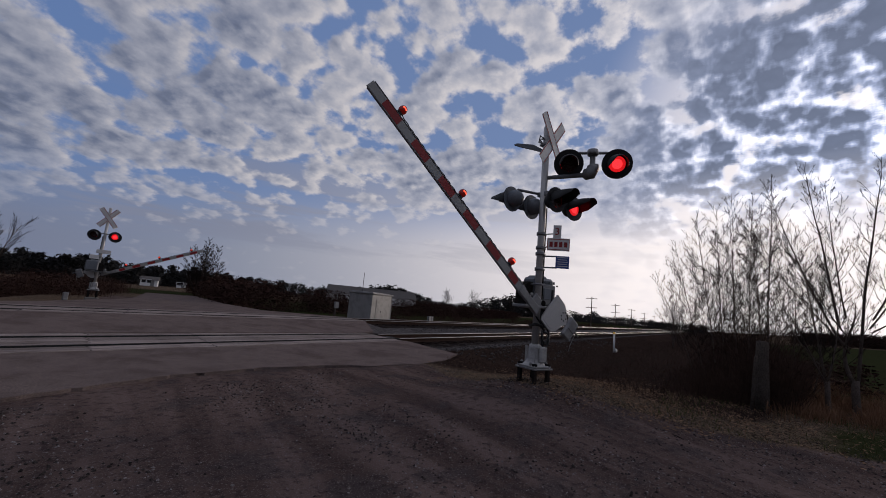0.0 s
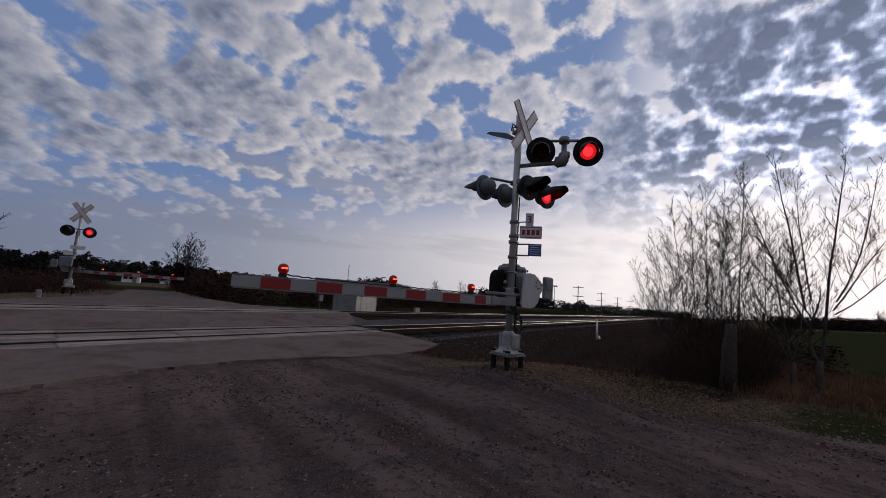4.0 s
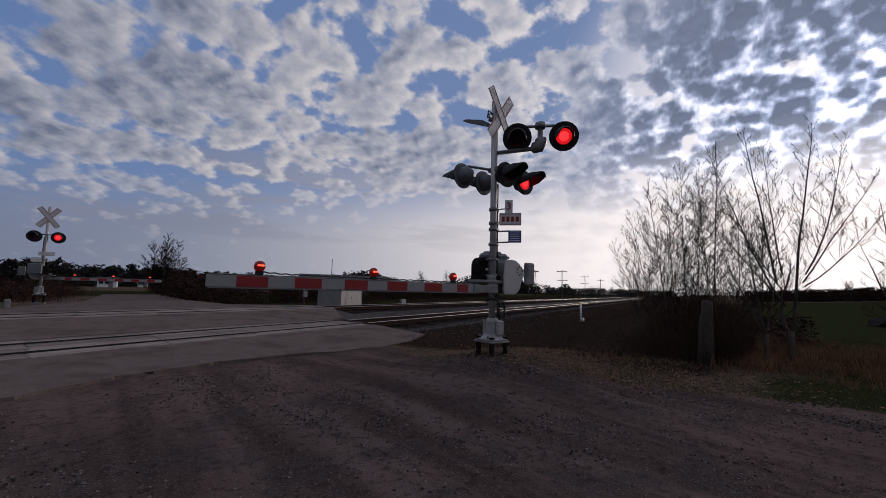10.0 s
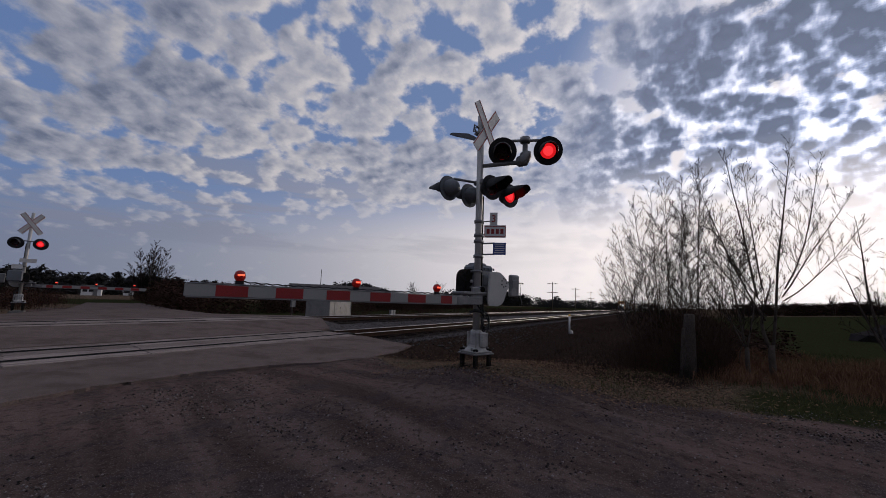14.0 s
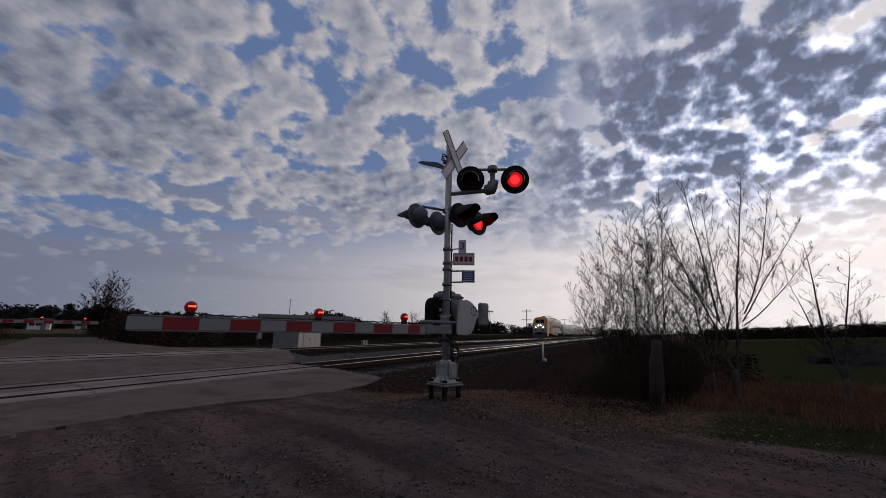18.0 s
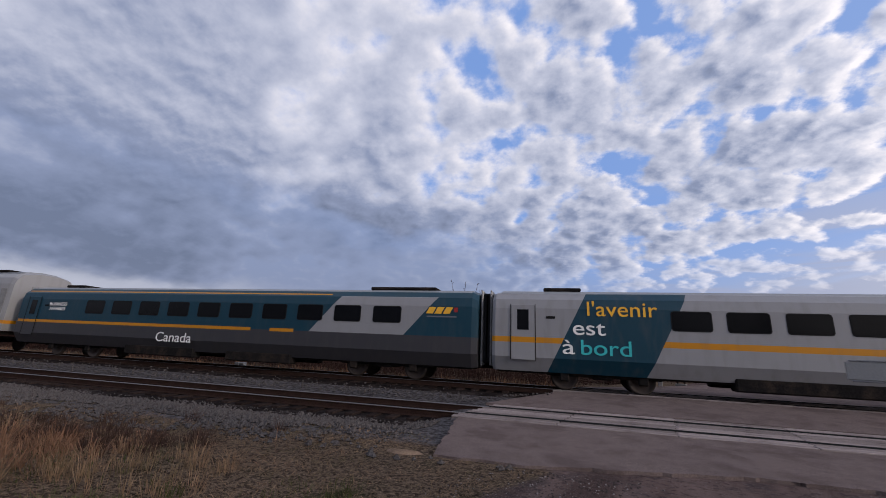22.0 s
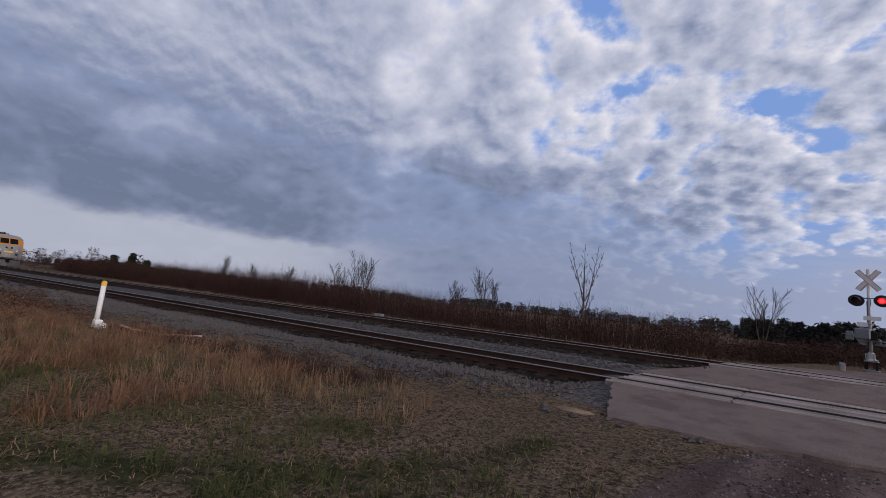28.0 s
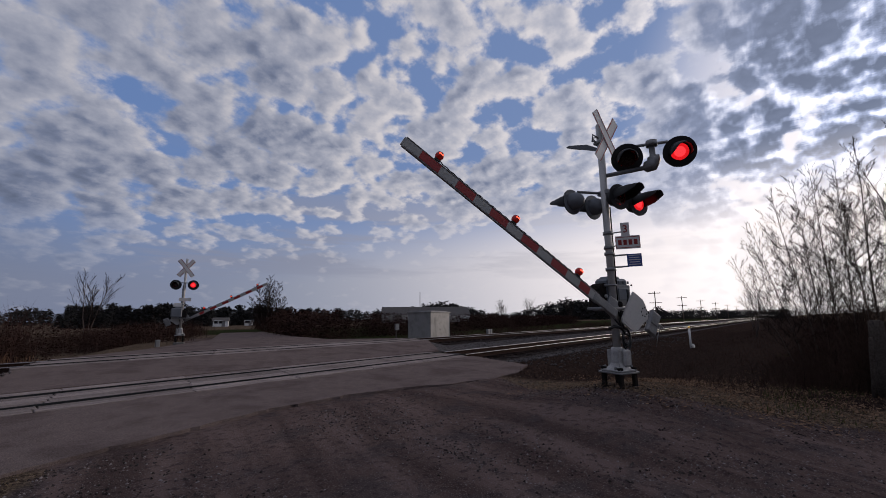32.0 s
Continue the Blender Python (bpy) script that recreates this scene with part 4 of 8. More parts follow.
def base_and_mast(sig, top):
    part("foundation", Geo().box((0, 0, -0.57), (0.56, 0.56, 0.72), 0.03), M["old_concrete"], sig, "concrete footing")
    for x in (-0.18, 0.18):
        for y in (-0.18, 0.18):
            part("anchor_bolt", Geo().tube([(x, y, -0.30), (x, y, 0.25)], 0.030, 10).lathe([(0.001, 0.235), (0.05, 0.235), (0.05, 0.275), (0.001, 0.275)], 6, 0, pose(x, y, 0)).box((x, y, 0.02), (0.075, 0.075, 0.30), 0.010), M["darkmetal"], sig, "short steel post under the foot plate")
    part("foot_plate", Geo().box((0, 0, 0.185), (0.50, 0.50, 0.03), 0.008), M["galv"], sig, "thin steel foot plate")
    cast = part("base_casting", Geo().box((0, 0, 0.225), (0.45, 0.45, 0.04), 0.012).lathe([(0.225, 0.24), (0.20, 0.27), (0.155, 0.31), (0.135, 0.35), (0.122, 0.57), (0.108, 0.61), (0.075, 0.63)], 10, 0, None, False), M["cast"], sig, "cast metal junction base")
    for k in range(4):
        part("casting_rib", Geo().box((0.15, 0, 0.43), (0.05, 0.022, 0.32), 0.008, 0, pose(0, 0, 0, 0, 0, 45 + 90 * k)), M["cast"], cast)
    part("junction_box", Geo().box((0.03, -0.165, 0.44), (0.17, 0.08, 0.30), 0.03), M["cast"], sig, "pale grey junction box")
    part("junction_box", Geo().box((0.18, -0.04, 0.44), (0.07, 0.20, 0.30), 0.03), M["cast"], sig, "pale grey junction box")
    for x, y in ((-0.20, -0.10), (0.20, -0.12), (-0.12, 0.20), (0.14, 0.20)):
        part("flange_bolt", Geo().lathe([(0.001, 0.24), (0.026, 0.24), (0.026, 0.29), (0.012, 0.30), (0.001, 0.30)], 6, 0, pose(x, y, 0)), M["galv"], cast)
    part("mast", Geo().tube([(0, 0, 0.58), (0, 0, top)], 0.068, 20).lathe([(0.068, top), (0.05, top + 0.03), (0.001, top + 0.04)], 20), M["alu"], sig, "aluminium signal mast")


M["old_concrete"] = material("old_concrete", (0.17, 0.16, 0.15), 0.85, var=0.25, scale=3, fine=40, bump=0.3, second=(0.09, 0.08, 0.072), amount=0.6)


def clamp(sig, z, arm=None, r=0.07):
    g = Geo().lathe([(r, -0.03), (r + 0.022, -0.03), (r + 0.022, 0.03), (r, 0.03)], 18, 0, pose(0, 0, z))
    g.box((0.1, 0, z), (0.07, 0.05, 0.05), 0.008)
    part("clamp", g, M["galv"], sig)


def mechanism(sig, z):
    """Gate machine behind the mast: a rounded cast case with covers, clamped to the mast over a bracket plate; z is the pivot's height."""
    case = part("gate_machine", Geo().box((0.24, 0.22, z + 0.24), (0.56, 0.36, 0.54), 0.05).box((0.20, 0.22, z + 0.50), (0.30, 0.28, 0.10), 0.03), M["slate"], sig, "pale grey gate machine case")
    arch = [(-0.20, -0.06)] + [(-0.03 - 0.17 * math.cos(radians(a)), 0.22 + 0.17 * math.sin(radians(a))) for a in range(0, 181, 20)] + [(0.14, -0.06)]
    part("arch_cover", Geo().prism(arch, -0.10, 0.14, 0, pose(-0.06, 0.24, z + 0.02, 90)), M["darkmetal"], case, "dark rounded cover")
    part("machine_door", Geo().box((0.30, 0.022, z + 0.18), (0.44, 0.022, 0.40), 0.012), M["galv"], case)
    part("latch", Geo().lathe([(0.001, 0.0), (0.035, 0.0), (0.03, 0.03), (0.001, 0.035)], 12, 0, pose(-0.09, 0.085, z + 0.16, 90)), M["alu"], case)
    part("latch", Geo().box((0.42, 0.0, z + 0.16), (0.06, 0.03, 0.28), 0.01), M["black"], case)
    part("platform", Geo().box((-0.02, 0.0, z - 0.075), (0.98, 0.34, 0.05), 0.008).box((0.1, 0.22, z - 0.09), (0.5, 0.3, 0.03), 0.006), M["galv"], sig, "galvanised bracket plate")
    for zz in (z + 0.05, z + 0.36):
        part("mast_band", Geo().lathe([(0.07, -0.02), (0.088, -0.02), (0.088, 0.02), (0.07, 0.02)], 18, 0, pose(0, 0, zz)).box((0.0, 0.10, zz), (0.22, 0.10, 0.045), 0.01), M["galv"], sig)
    for k in range(4):
        part("case_rib", Geo().box((0.08 + 0.13 * k, 0.012, z + 0.43), (0.03, 0.03, 0.05), 0.006), M["slate"], case)
    for x, zz in ((0.05, 0.38), (0.55, 0.38), (0.05, -0.01), (0.55, -0.01)):
        part("case_bolt", Geo().lathe([(0.001, 0.0), (0.018, 0.0), (0.018, 0.02), (0.001, 0.022)], 6, 0, pose(x, 0.008, z + zz, 90)), M["darkmetal"], case)
    part("inspection_plate", Geo().box((0.30, 0.004, z + 0.20), (0.26, 0.016, 0.22), 0.008), M["slate"], case, "dark inspection plate")
    part("conduit", Geo().tube([(0.085, -0.03, z - 0.1), (0.085, -0.03, z + 1.9)], 0.014, 8), M["darkmetal"], sig, "thin cable conduit on the mast")
    part("spindle", Geo().tube([(0, -0.16, z), (0, 0.12, z)], 0.055, 14), M["darkmetal"], sig)
    for k, (x0, dz) in enumerate(((-0.17, 0.0), (0.02, -0.06), (0.10, 0.04))):
        pts = [(x0, -0.02, z - 0.14)]
        pts += [(0.14 + 0.10 * math.cos(radians(a)) - 0.03 * k, -0.12 - 0.02 * k, z - 0.62 + dz + 0.14 * math.sin(radians(a))) for a in range(110, -230, -20)]
        pts.append((0.10, -0.12, z - 0.82))
        part("hose", Geo().tube(pts, 0.017, 6), M["black"], sig, "black cable hose")
    part("hose", Geo().tube([(-0.24, -0.06, z - 0.44), (-0.14, -0.09, z - 0.40), (0.0, -0.11, z - 0.42), (0.10, -0.12, z - 0.50)], 0.028, 8), M["black"], sig, "black cable hose")


def near_signal():
    """Its own front (-y) looks down the road; the gate arm runs along -x."""
    yaw = math.degrees(math.atan2(SIDE.y, SIDE.x))
    sig = thing("crossing_signal", "grey railway crossing signal with crossbuck, flashing lamps and gate arm", "crossing signal", pose(7.59, 2.73, 0.30, 0, 0, yaw), "crossing signals")
    base_and_mast(sig, 5.0)
    crossbuck(sig, 4.69, pose(0.09, -0.10, 0, 0, 0, 9))
    part("bell_bracket", Geo().box((-0.02, 0.02, 4.62), (0.16, 0.16, 0.05), 0.01).tube([(0, 0.06, 4.6), (-0.1, 0.1, 4.75), (0.05, 0.02, 4.78)], 0.018, 6), M["galv"], sig)
    # upper pair on an outrigger, aimed at the side track where the viewer stands
    cam_side = pose(0, 0, 0, 0, 0, math.degrees(math.atan2(-2.73, -7.59)) + 90 - yaw)
    o = cam_side
    part("side_board", Geo().prism([(-0.66, 0.09), (-0.60, 0.12), (-0.26, 0.09), (-0.04, -0.03), (-0.02, -0.10), (-0.20, -0.04), (-0.56, 0.05)], -0.015, 0.015, 0, o @ pose(0, 0.02, 4.55, 90)), M["slate"], sig, "dark pointed board seen on edge")
    part("bracket_hook", Geo().tube([o @ Vector((-0.02, -0.06, 4.62)), o @ Vector((-0.15, -0.06, 4.66)), o @ Vector((-0.13, -0.06, 4.80)), o @ Vector((-0.04, -0.06, 4.72))], 0.02, 6), M["galv"], sig)
    part("outrigger", Geo().tube([o @ Vector((0, 0, 3.92)), o @ Vector((0.72, -0.05, 3.97)), o @ Vector((0.76, -0.05, 3.98)), o @ Vector((0.87, -0.05, 4.01)), o @ Vector((0.91, -0.05, 4.10)), o @ Vector((0.91, -0.05, 4.17)), o @ Vector((0.90, -0.05, 4.19)), o @ Vector((0.90, -0.05, 4.42))], [0.04, 0.045, 0.105, 0.125, 0.12, 0.11, 0.055, 0.052], 14)
         .lathe([(0.001, 0), (0.10, 0), (0.11, 0.05), (0.10, 0.11), (0.001, 0.12)], 14, 0, o @ pose(0.90, -0.05, 4.38)), M["galv"], sig, "galvanised lamp outrigger")
    part("lamp_crossarm", Geo().tube([o @ Vector((0.40, 0.06, 4.33)), o @ Vector((0.62, 0.05, 4.47)), o @ Vector((1.18, 0.05, 4.47)), o @ Vector((1.40, 0.06, 4.33))], 0.03, 10), M["galv"], sig, "lamp crossarm")
    flash_lamp(sig, o @ pose(0.45, -0.06, 4.20, 18, 0, 0), 1)
    flash_lamp(sig, o @ pose(1.35, -0.06, 4.20, 18, 0, 0), 0)
    # lower pair that faces the road, and the pair that faces the far side
    for yy, turn, xs, zz in ((-0.30, 0, (0.03, 0.57), (3.42, 3.36)), (0.30, 180, (-0.57, 0.0), (3.40, 3.36))):
        part("lamp_crossarm", Geo().tube([(xs[0], yy * 0.5, 3.56), (0, yy * 0.35, 3.60), (xs[1], yy * 0.5, 3.56)], 0.026, 10).box((0, yy * 0.2, 3.58), (0.1, 0.14, 0.1), 0.015), M["galv"], sig)
        for k, (x, z) in enumerate(zip(xs, zz)):
            flash_lamp(sig, pose(x, yy, z, 0, 0, turn + (-4 if turn == 0 else 4)), 0 if (k == 1) == (turn == 0) else 1, "black" if turn == 0 else "slate", 0.25, 0.145)
    # signs
    low = o @ pose(0, 0, -0.10)
    for z in (2.76, 2.48, 2.36, 2.06):
        clamp(sig, z)
    sg = part("track_count_sign", Geo().box((0.30, -0.10, 2.90), (0.15, 0.008, 0.26), 0.003, 0, low).box((0.33, -0.10, 2.65), (0.42, 0.008, 0.25), 0.003, 0, low), M["sign_white"], sig, "white inverted-T sign with red border and the figure 3")
    part("figure", text_mesh("3", 0.20, M["red"]), M["red"], sg, m=low @ pose(0.30, -0.108, 2.90, 90))
    for k in range(4):
        part("letter_block", Geo().box((0.195 + k * 0.09, -0.106, 2.65), (0.06, 0.004, 0.10), 0, 0, low), M["red"], sg)
    for x, z, w, h in ((0.33, 2.75, 0.40, 0.012), (0.33, 2.55, 0.40, 0.012), (0.125, 2.65, 0.012, 0.2), (0.535, 2.65, 0.012, 0.2)):
        part("border", Geo().box((x, -0.1055, z), (w, 0.003, h), 0, 0, low), M["red"], sg)
    sb = part("emergency_sign", Geo().box((0.42, -0.08, 2.31), (0.25, 0.008, 0.24), 0.003, 0, low), M["sign_blue"], sig, "blue notice plate with white lines of writing")
    for i in range(5):
        part("writing", Geo().box((0.42, -0.0855, 2.40 - i * 0.042), (0.20 - 0.03 * (i % 2), 0.003, 0.014), 0, 0, low), M["sign_white"], sb)
    for za, xb, yb, zb, r in ((2.42, 0.32, -0.07, 2.42, 0.016), (2.20, 0.32, -0.07, 2.20, 0.016), (2.86, 0.26, -0.09, 2.86, 0.012), (2.58, 0.16, -0.09, 2.62, 0.012)):
        part("sign_arm", Geo().tube([low @ Vector((0.05, 0, za)), low @ Vector((xb, yb, zb))], r, 6), M["galv"], sig)
    mechanism(sig, 1.40)
    piv = pose(-0.02, -0.16, 1.40, 0, 0, -0.5)
    arm = gate_arm(sig, 4.88, piv)
    ARMS.append((arm, piv, 0))
    return sig


def far_signal():
    """Faces away; its back carries a pair of lamps that faces this side."""
    yaw = math.degrees(math.atan2(SIDE.y, SIDE.x)) + 180
    sig = thing("crossing_signal", "far railway crossing signal with crossbuck, red lamps and gate arm", "crossing signal", pose(8.0, 27.87, 0.44, 0, 0, yaw), "crossing signals")
    base_and_mast(sig, 4.75)
    crossbuck(sig, 4.2, pose(0, 0.10, 0, 0, 0, 180))
    crossbuck(sig, 4.2, pose(0, -0.12, 0, 0, 0, 20))
    part("lamp_crossarm", Geo().tube([(-0.56, 0.06, 3.30), (0.56, 0.06, 3.30)], 0.03, 10), M["galv"], sig)
    for x, ph in ((-0.45, 0), (0.45, 1)):
        flash_lamp(sig, pose(x, 0.16, 3.18, 0, 0, 180), ph)
        flash_lamp(sig, pose(x, -0.16, 3.18, 0, 0, 0), 1 - ph)
    part("sign_board", Geo().box((-0.10, 0.12, 2.30), (0.62, 0.012, 0.20), 0.004), M["sign_white"], sig, "back of a white sign")
    part("sign_board", Geo().box((0.25, 0.12, 1.98), (0.40, 0.012, 0.22), 0.004), M["sign_white"], sig, "back of a white sign")
    for z in (2.3, 2.0):
        clamp(sig, z)
    mechanism(sig, 1.27)
    piv = pose(-0.10, -0.16, 1.27)
    arm = gate_arm(sig, 5.0, piv)
    ARMS.append((arm, piv, 1))
    return sig


near_signal()
far_signal()


# ---- the train ----
def paint(name, base, rules, rough=0.38, dirt=0.5, splash=0.0):
    """Car paint in object space: rules are (colour, z0, z1, u0, u1, slant) with u = x - slant * z, each laid over those before it."""
    m = bpy.data.materials.new(name)
    m.use_nodes = True
    nt = m.node_tree
    b = nt.nodes["Principled BSDF"]
    N, K = nt.nodes.new, nt.links.new
    tc, sep = N("ShaderNodeTexCoord"), N("ShaderNodeSeparateXYZ")
    K(tc.outputs["Object"], sep.inputs[0])

    def op(kind, a, c, d=None):
        n = N("ShaderNodeMath")
        n.operation = kind
        for i, v in enumerate((a, c, d)):
            if v is None:
                continue
            if isinstance(v, (int, float)):
                n.inputs[i].default_value = v
            else:
                K(v, n.inputs[i])
        return n.outputs[0]

    def mix(f, a, c, kind="MIX"):
        n = N("ShaderNodeMix")
        n.data_type, n.blend_type = "RGBA", kind
        for i, v in ((0, f), (6, a), (7, c)):
            if isinstance(v, (int, float)):
                n.inputs[i].default_value = v
            elif isinstance(v, tuple):
                n.inputs[i].default_value = (*v, 1)
            else:
                K(v, n.inputs[i])
        return n.outputs[2]

    col = tuple(base)
    for c, z0, z1, u0, u1, slant in rules:
        u = op("MULTIPLY_ADD", sep.outputs[2], -slant, sep.outputs[0]) if slant else sep.outputs[0]
        f = op("MULTIPLY", op("GREATER_THAN", sep.outputs[2], z0), op("LESS_THAN", sep.outputs[2], z1))
        if u0 is not None:
            f = op("MULTIPLY", f, op("MULTIPLY", op("GREATER_THAN", u, u0), op("LESS_THAN", u, u1)))
        col = mix(f, col, tuple(c))
    n1, n2 = N("ShaderNodeTexNoise"), N("ShaderNodeTexNoise")
    mp = N("ShaderNodeMapping")
    mp.inputs["Scale"].default_value = (1.6, 1.6, 0.35)
    K(tc.outputs["Object"], mp.inputs[0])
    for n, s in ((n1, 2.2), (n2, 26.0)):
        n.inputs["Scale"].default_value, n.inputs["Detail"].default_value = s, 6
        K(mp.outputs[0], n.inputs["Vector"])
    grime = N("ShaderNodeMapRange")
    K(n1.outputs[0], grime.inputs[0])
    for i, q in enumerate((0.48, 0.72, 0.0, dirt)):
        grime.inputs[i + 1].default_value = q
    col = mix(grime.outputs[0], col, (0.10, 0.085, 0.07))
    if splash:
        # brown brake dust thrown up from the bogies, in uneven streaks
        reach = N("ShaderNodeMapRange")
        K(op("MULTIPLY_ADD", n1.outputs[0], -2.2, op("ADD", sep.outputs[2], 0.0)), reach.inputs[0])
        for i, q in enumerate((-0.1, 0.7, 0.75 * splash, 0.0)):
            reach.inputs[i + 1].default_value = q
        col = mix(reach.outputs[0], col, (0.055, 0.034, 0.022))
    K(col, b.inputs["Base Color"])
    r = N("ShaderNodeMapRange")
    K(n2.outputs[0], r.inputs[0])
    for i, q in enumerate((0.3, 0.7, rough - 0.08, rough + 0.14)):
        r.inputs[i + 1].default_value = q
    K(r.outputs[0], b.inputs["Roughness"])
    b.inputs["Specular IOR Level"].default_value = 0.32
    return m


YEL, GREY, TEAL, BLUE, DKG, WHITE = (0.47, 0.190, 0.003), (0.235, 0.235, 0.245), (0.002, 0.034, 0.056), (0.006, 0.018, 0.13), (0.036, 0.035, 0.039), (0.66, 0.66, 0.65)
def loco_rules(k, gold, silver):
    """Yellow fore part with grey slanted stripes; k: which way they lean."""
    front = [(silver, 0.2, 2.36, -1, 0.56, 0.0), (silver, 2.35, 3.08, -9, -1.36, 0.72)]
    if k > 0:
        bands, edge, s = ((2.0, 2.6), (4.4, 5.0), (6.9, 7.6), (9.5, 10.3)), 12.5, 0.45
    else:
        bands, edge, s = ((3.7, 4.6), (6.54, 7.4), (8.9, 9.9)), 11.55, -0.63
    return [(gold, 0, 9, -9, edge, 0.0)] + [(silver, 1.0, 4.7, a, b, s) for a, b in bands] + [(gold, 1.50, 1.68, edge, 21, 0.0), (silver, 4.28, 9, 2.2, 21, 0)] + front


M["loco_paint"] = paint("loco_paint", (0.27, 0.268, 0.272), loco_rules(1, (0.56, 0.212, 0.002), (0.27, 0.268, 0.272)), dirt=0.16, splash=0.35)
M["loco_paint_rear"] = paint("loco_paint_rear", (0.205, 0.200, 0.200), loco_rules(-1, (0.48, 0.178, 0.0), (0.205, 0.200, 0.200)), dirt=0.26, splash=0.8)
M["car_roof"] = material("car_roof", (0.20, 0.205, 0.21), 0.5, var=0.2, scale=1.5, fine=20, bump=0.05)
M["coach_teal"] = paint("coach_teal", TEAL, [(DKG, 0, 1.72, None, None, 0), (YEL, 1.66, 1.80, 0.2, 15.2, 0), (YEL, 3.30, 3.36, 0.2, 19.0, 0), (GREY, 1.72, 3.25, 16.6, 20.9, 0.9), (YEL, 1.66, 1.80, 16.2, 17.4, 0)], dirt=0.10)
M["coach_block"] = paint("coach_block", GREY, [(YEL, 1.62, 1.82, None, None, 0), (TEAL, 0.5, 3.62, 1.7, 5.0, 0.5), (YEL, 0.5, 3.6, 11.4, 30, 0.6), (GREY, 0.5, 3.6, 12.7, 13.4, 0.6), (GREY, 0.5, 3.6, 15.4, 16.1, 0.6), (GREY, 0.5, 3.6, 18.0, 18.65, 0.6), (GREY, 0.5, 2.1, 20.1, 21.0, 0.6), (GREY, 0.5, 3.6, 23.2, 30, 0), (YEL, 1.62, 1.82, 23.5, 24.4, 0)], dirt=0.2)
M["coach_blue"] = paint("coach_blue", GREY, [(BLUE, 0, 1.50, None, None, 0), (YEL, 1.60, 1.82, None, None, 0)], dirt=0.3)
M["coach_dark"] = paint("coach_dark", GREY, [((0.006, 0.035, 0.055), 0, 1.50, None, None, 0), (YEL, 1.52, 1.80, None, None, 0), (YEL, 3.22, 3.27, None, None, 0)], dirt=0.3)
M["letter_black"] = material("black_lettering", (0.012, 0.012, 0.013), 0.65, var=0.05, bump=0.0, spec=0.08)
M["letter_white"] = material("white_lettering", (0.72, 0.72, 0.70), 0.5, var=0.05, bump=0.0)
M["letter_yellow"] = material("yellow_lettering", (0.75, 0.40, 0.03), 0.5, var=0.05, bump=0.0)
M["letter_teal"] = material("turquoise_lettering", (0.02, 0.40, 0.42), 0.5, var=0.05, bump=0.0)
M["dim_lamp"] = material("dim_lamp", (0.42, 0.40, 0.37), 0.2, var=0.05, bump=0.0)
M["plough"] = material("scuffed_plough_steel", (0.075, 0.07, 0.068), 0.6, metal=0.2, var=0.4, scale=3, fine=30, bump=0.15, second=(0.035, 0.03, 0.028), amount=0.7)
M["bellows"] = material("black_bellows", (0.018, 0.018, 0.02), 0.85, var=0.2, scale=6, fine=30, bump=0.2)
M["wheel"] = material("wheel_steel", (0.045, 0.034, 0.029), 0.6, metal=0.4, var=0.3, scale=6, fine=40)
M["coach_glass"] = material("coach_window_glass", (0.004, 0.0042, 0.005), 0.12, var=0.2, scale=0.6, fine=4, bump=0.0, spec=0.08)


def loft(sections, slot=0, caps=True):
    g = Geo()
    n = len(sections[0])
    v = [p for s in sections for p in s]
    f = [(i * n + k, i * n + (k + 1) % n, (i + 1) * n + (k + 1) % n, (i + 1) * n + k) for i in range(len(sections) - 1) for k in range(n)]
    if caps:
        f += [tuple(range(n)), tuple((len(sections) - 1) * n + k for k in reversed(range(n)))]
    return g.add(v, f, slot)


def section(x, hw, bottom, top, side=0.78, tuck=0.0):
    pts = [(-hw + tuck, bottom), (-hw, bottom + 0.5), (-hw, top - side), (-hw * 0.95, top - side * 0.55), (-hw * 0.78, top - side * 0.22), (-hw * 0.45, top - 0.05), (0, top)]
    pts = pts + [(-y, z) for y, z in reversed(pts[:-1])]
    return [(x, y, z) for y, z in pts]


def bogie(car, x, wheelbase, n, r=0.46):
    b = part("bogie", Geo().box((x, -1.0, 0.62), (wheelbase + 1.3, 0.16, 0.26), 0.05).box((x, 1.0, 0.62), (wheelbase + 1.3, 0.16, 0.26), 0.05).box((x, 0, 0.60), (0.7, 2.1, 0.35), 0.05)
             .box((x - wheelbase * 0.25, -1.08, 0.78), (0.55, 0.2, 0.3), 0.04).box((x + wheelbase * 0.25, -1.08, 0.78), (0.55, 0.2, 0.3), 0.04), M["darkmetal"], car, "dark cast bogie frame")
    for i in range(n):
        xx = x - wheelbase / 2 + wheelbase * i / (n - 1)
        for s in (-1, 1):
            part("wheel", Geo().lathe([(0.001, -0.065), (0.12, -0.07), (0.14, -0.03), (r - 0.09, -0.02), (r - 0.06, -0.065), (r, -0.062), (r, 0.05), (r + 0.025, 0.06), (r - 0.05, 0.075), (0.1, 0.07), (0.001, 0.07)], 28, 0,
                                      pose(xx, s * 0.752, r, 90 * s, 0, 0)), M["wheel"], b)
        for s in (-1, 1):
            part("axle_box", Geo().box((xx, s * 1.12, r + 0.02), (0.34, 0.12, 0.34), 0.05), M["darkmetal"], b)
    return b


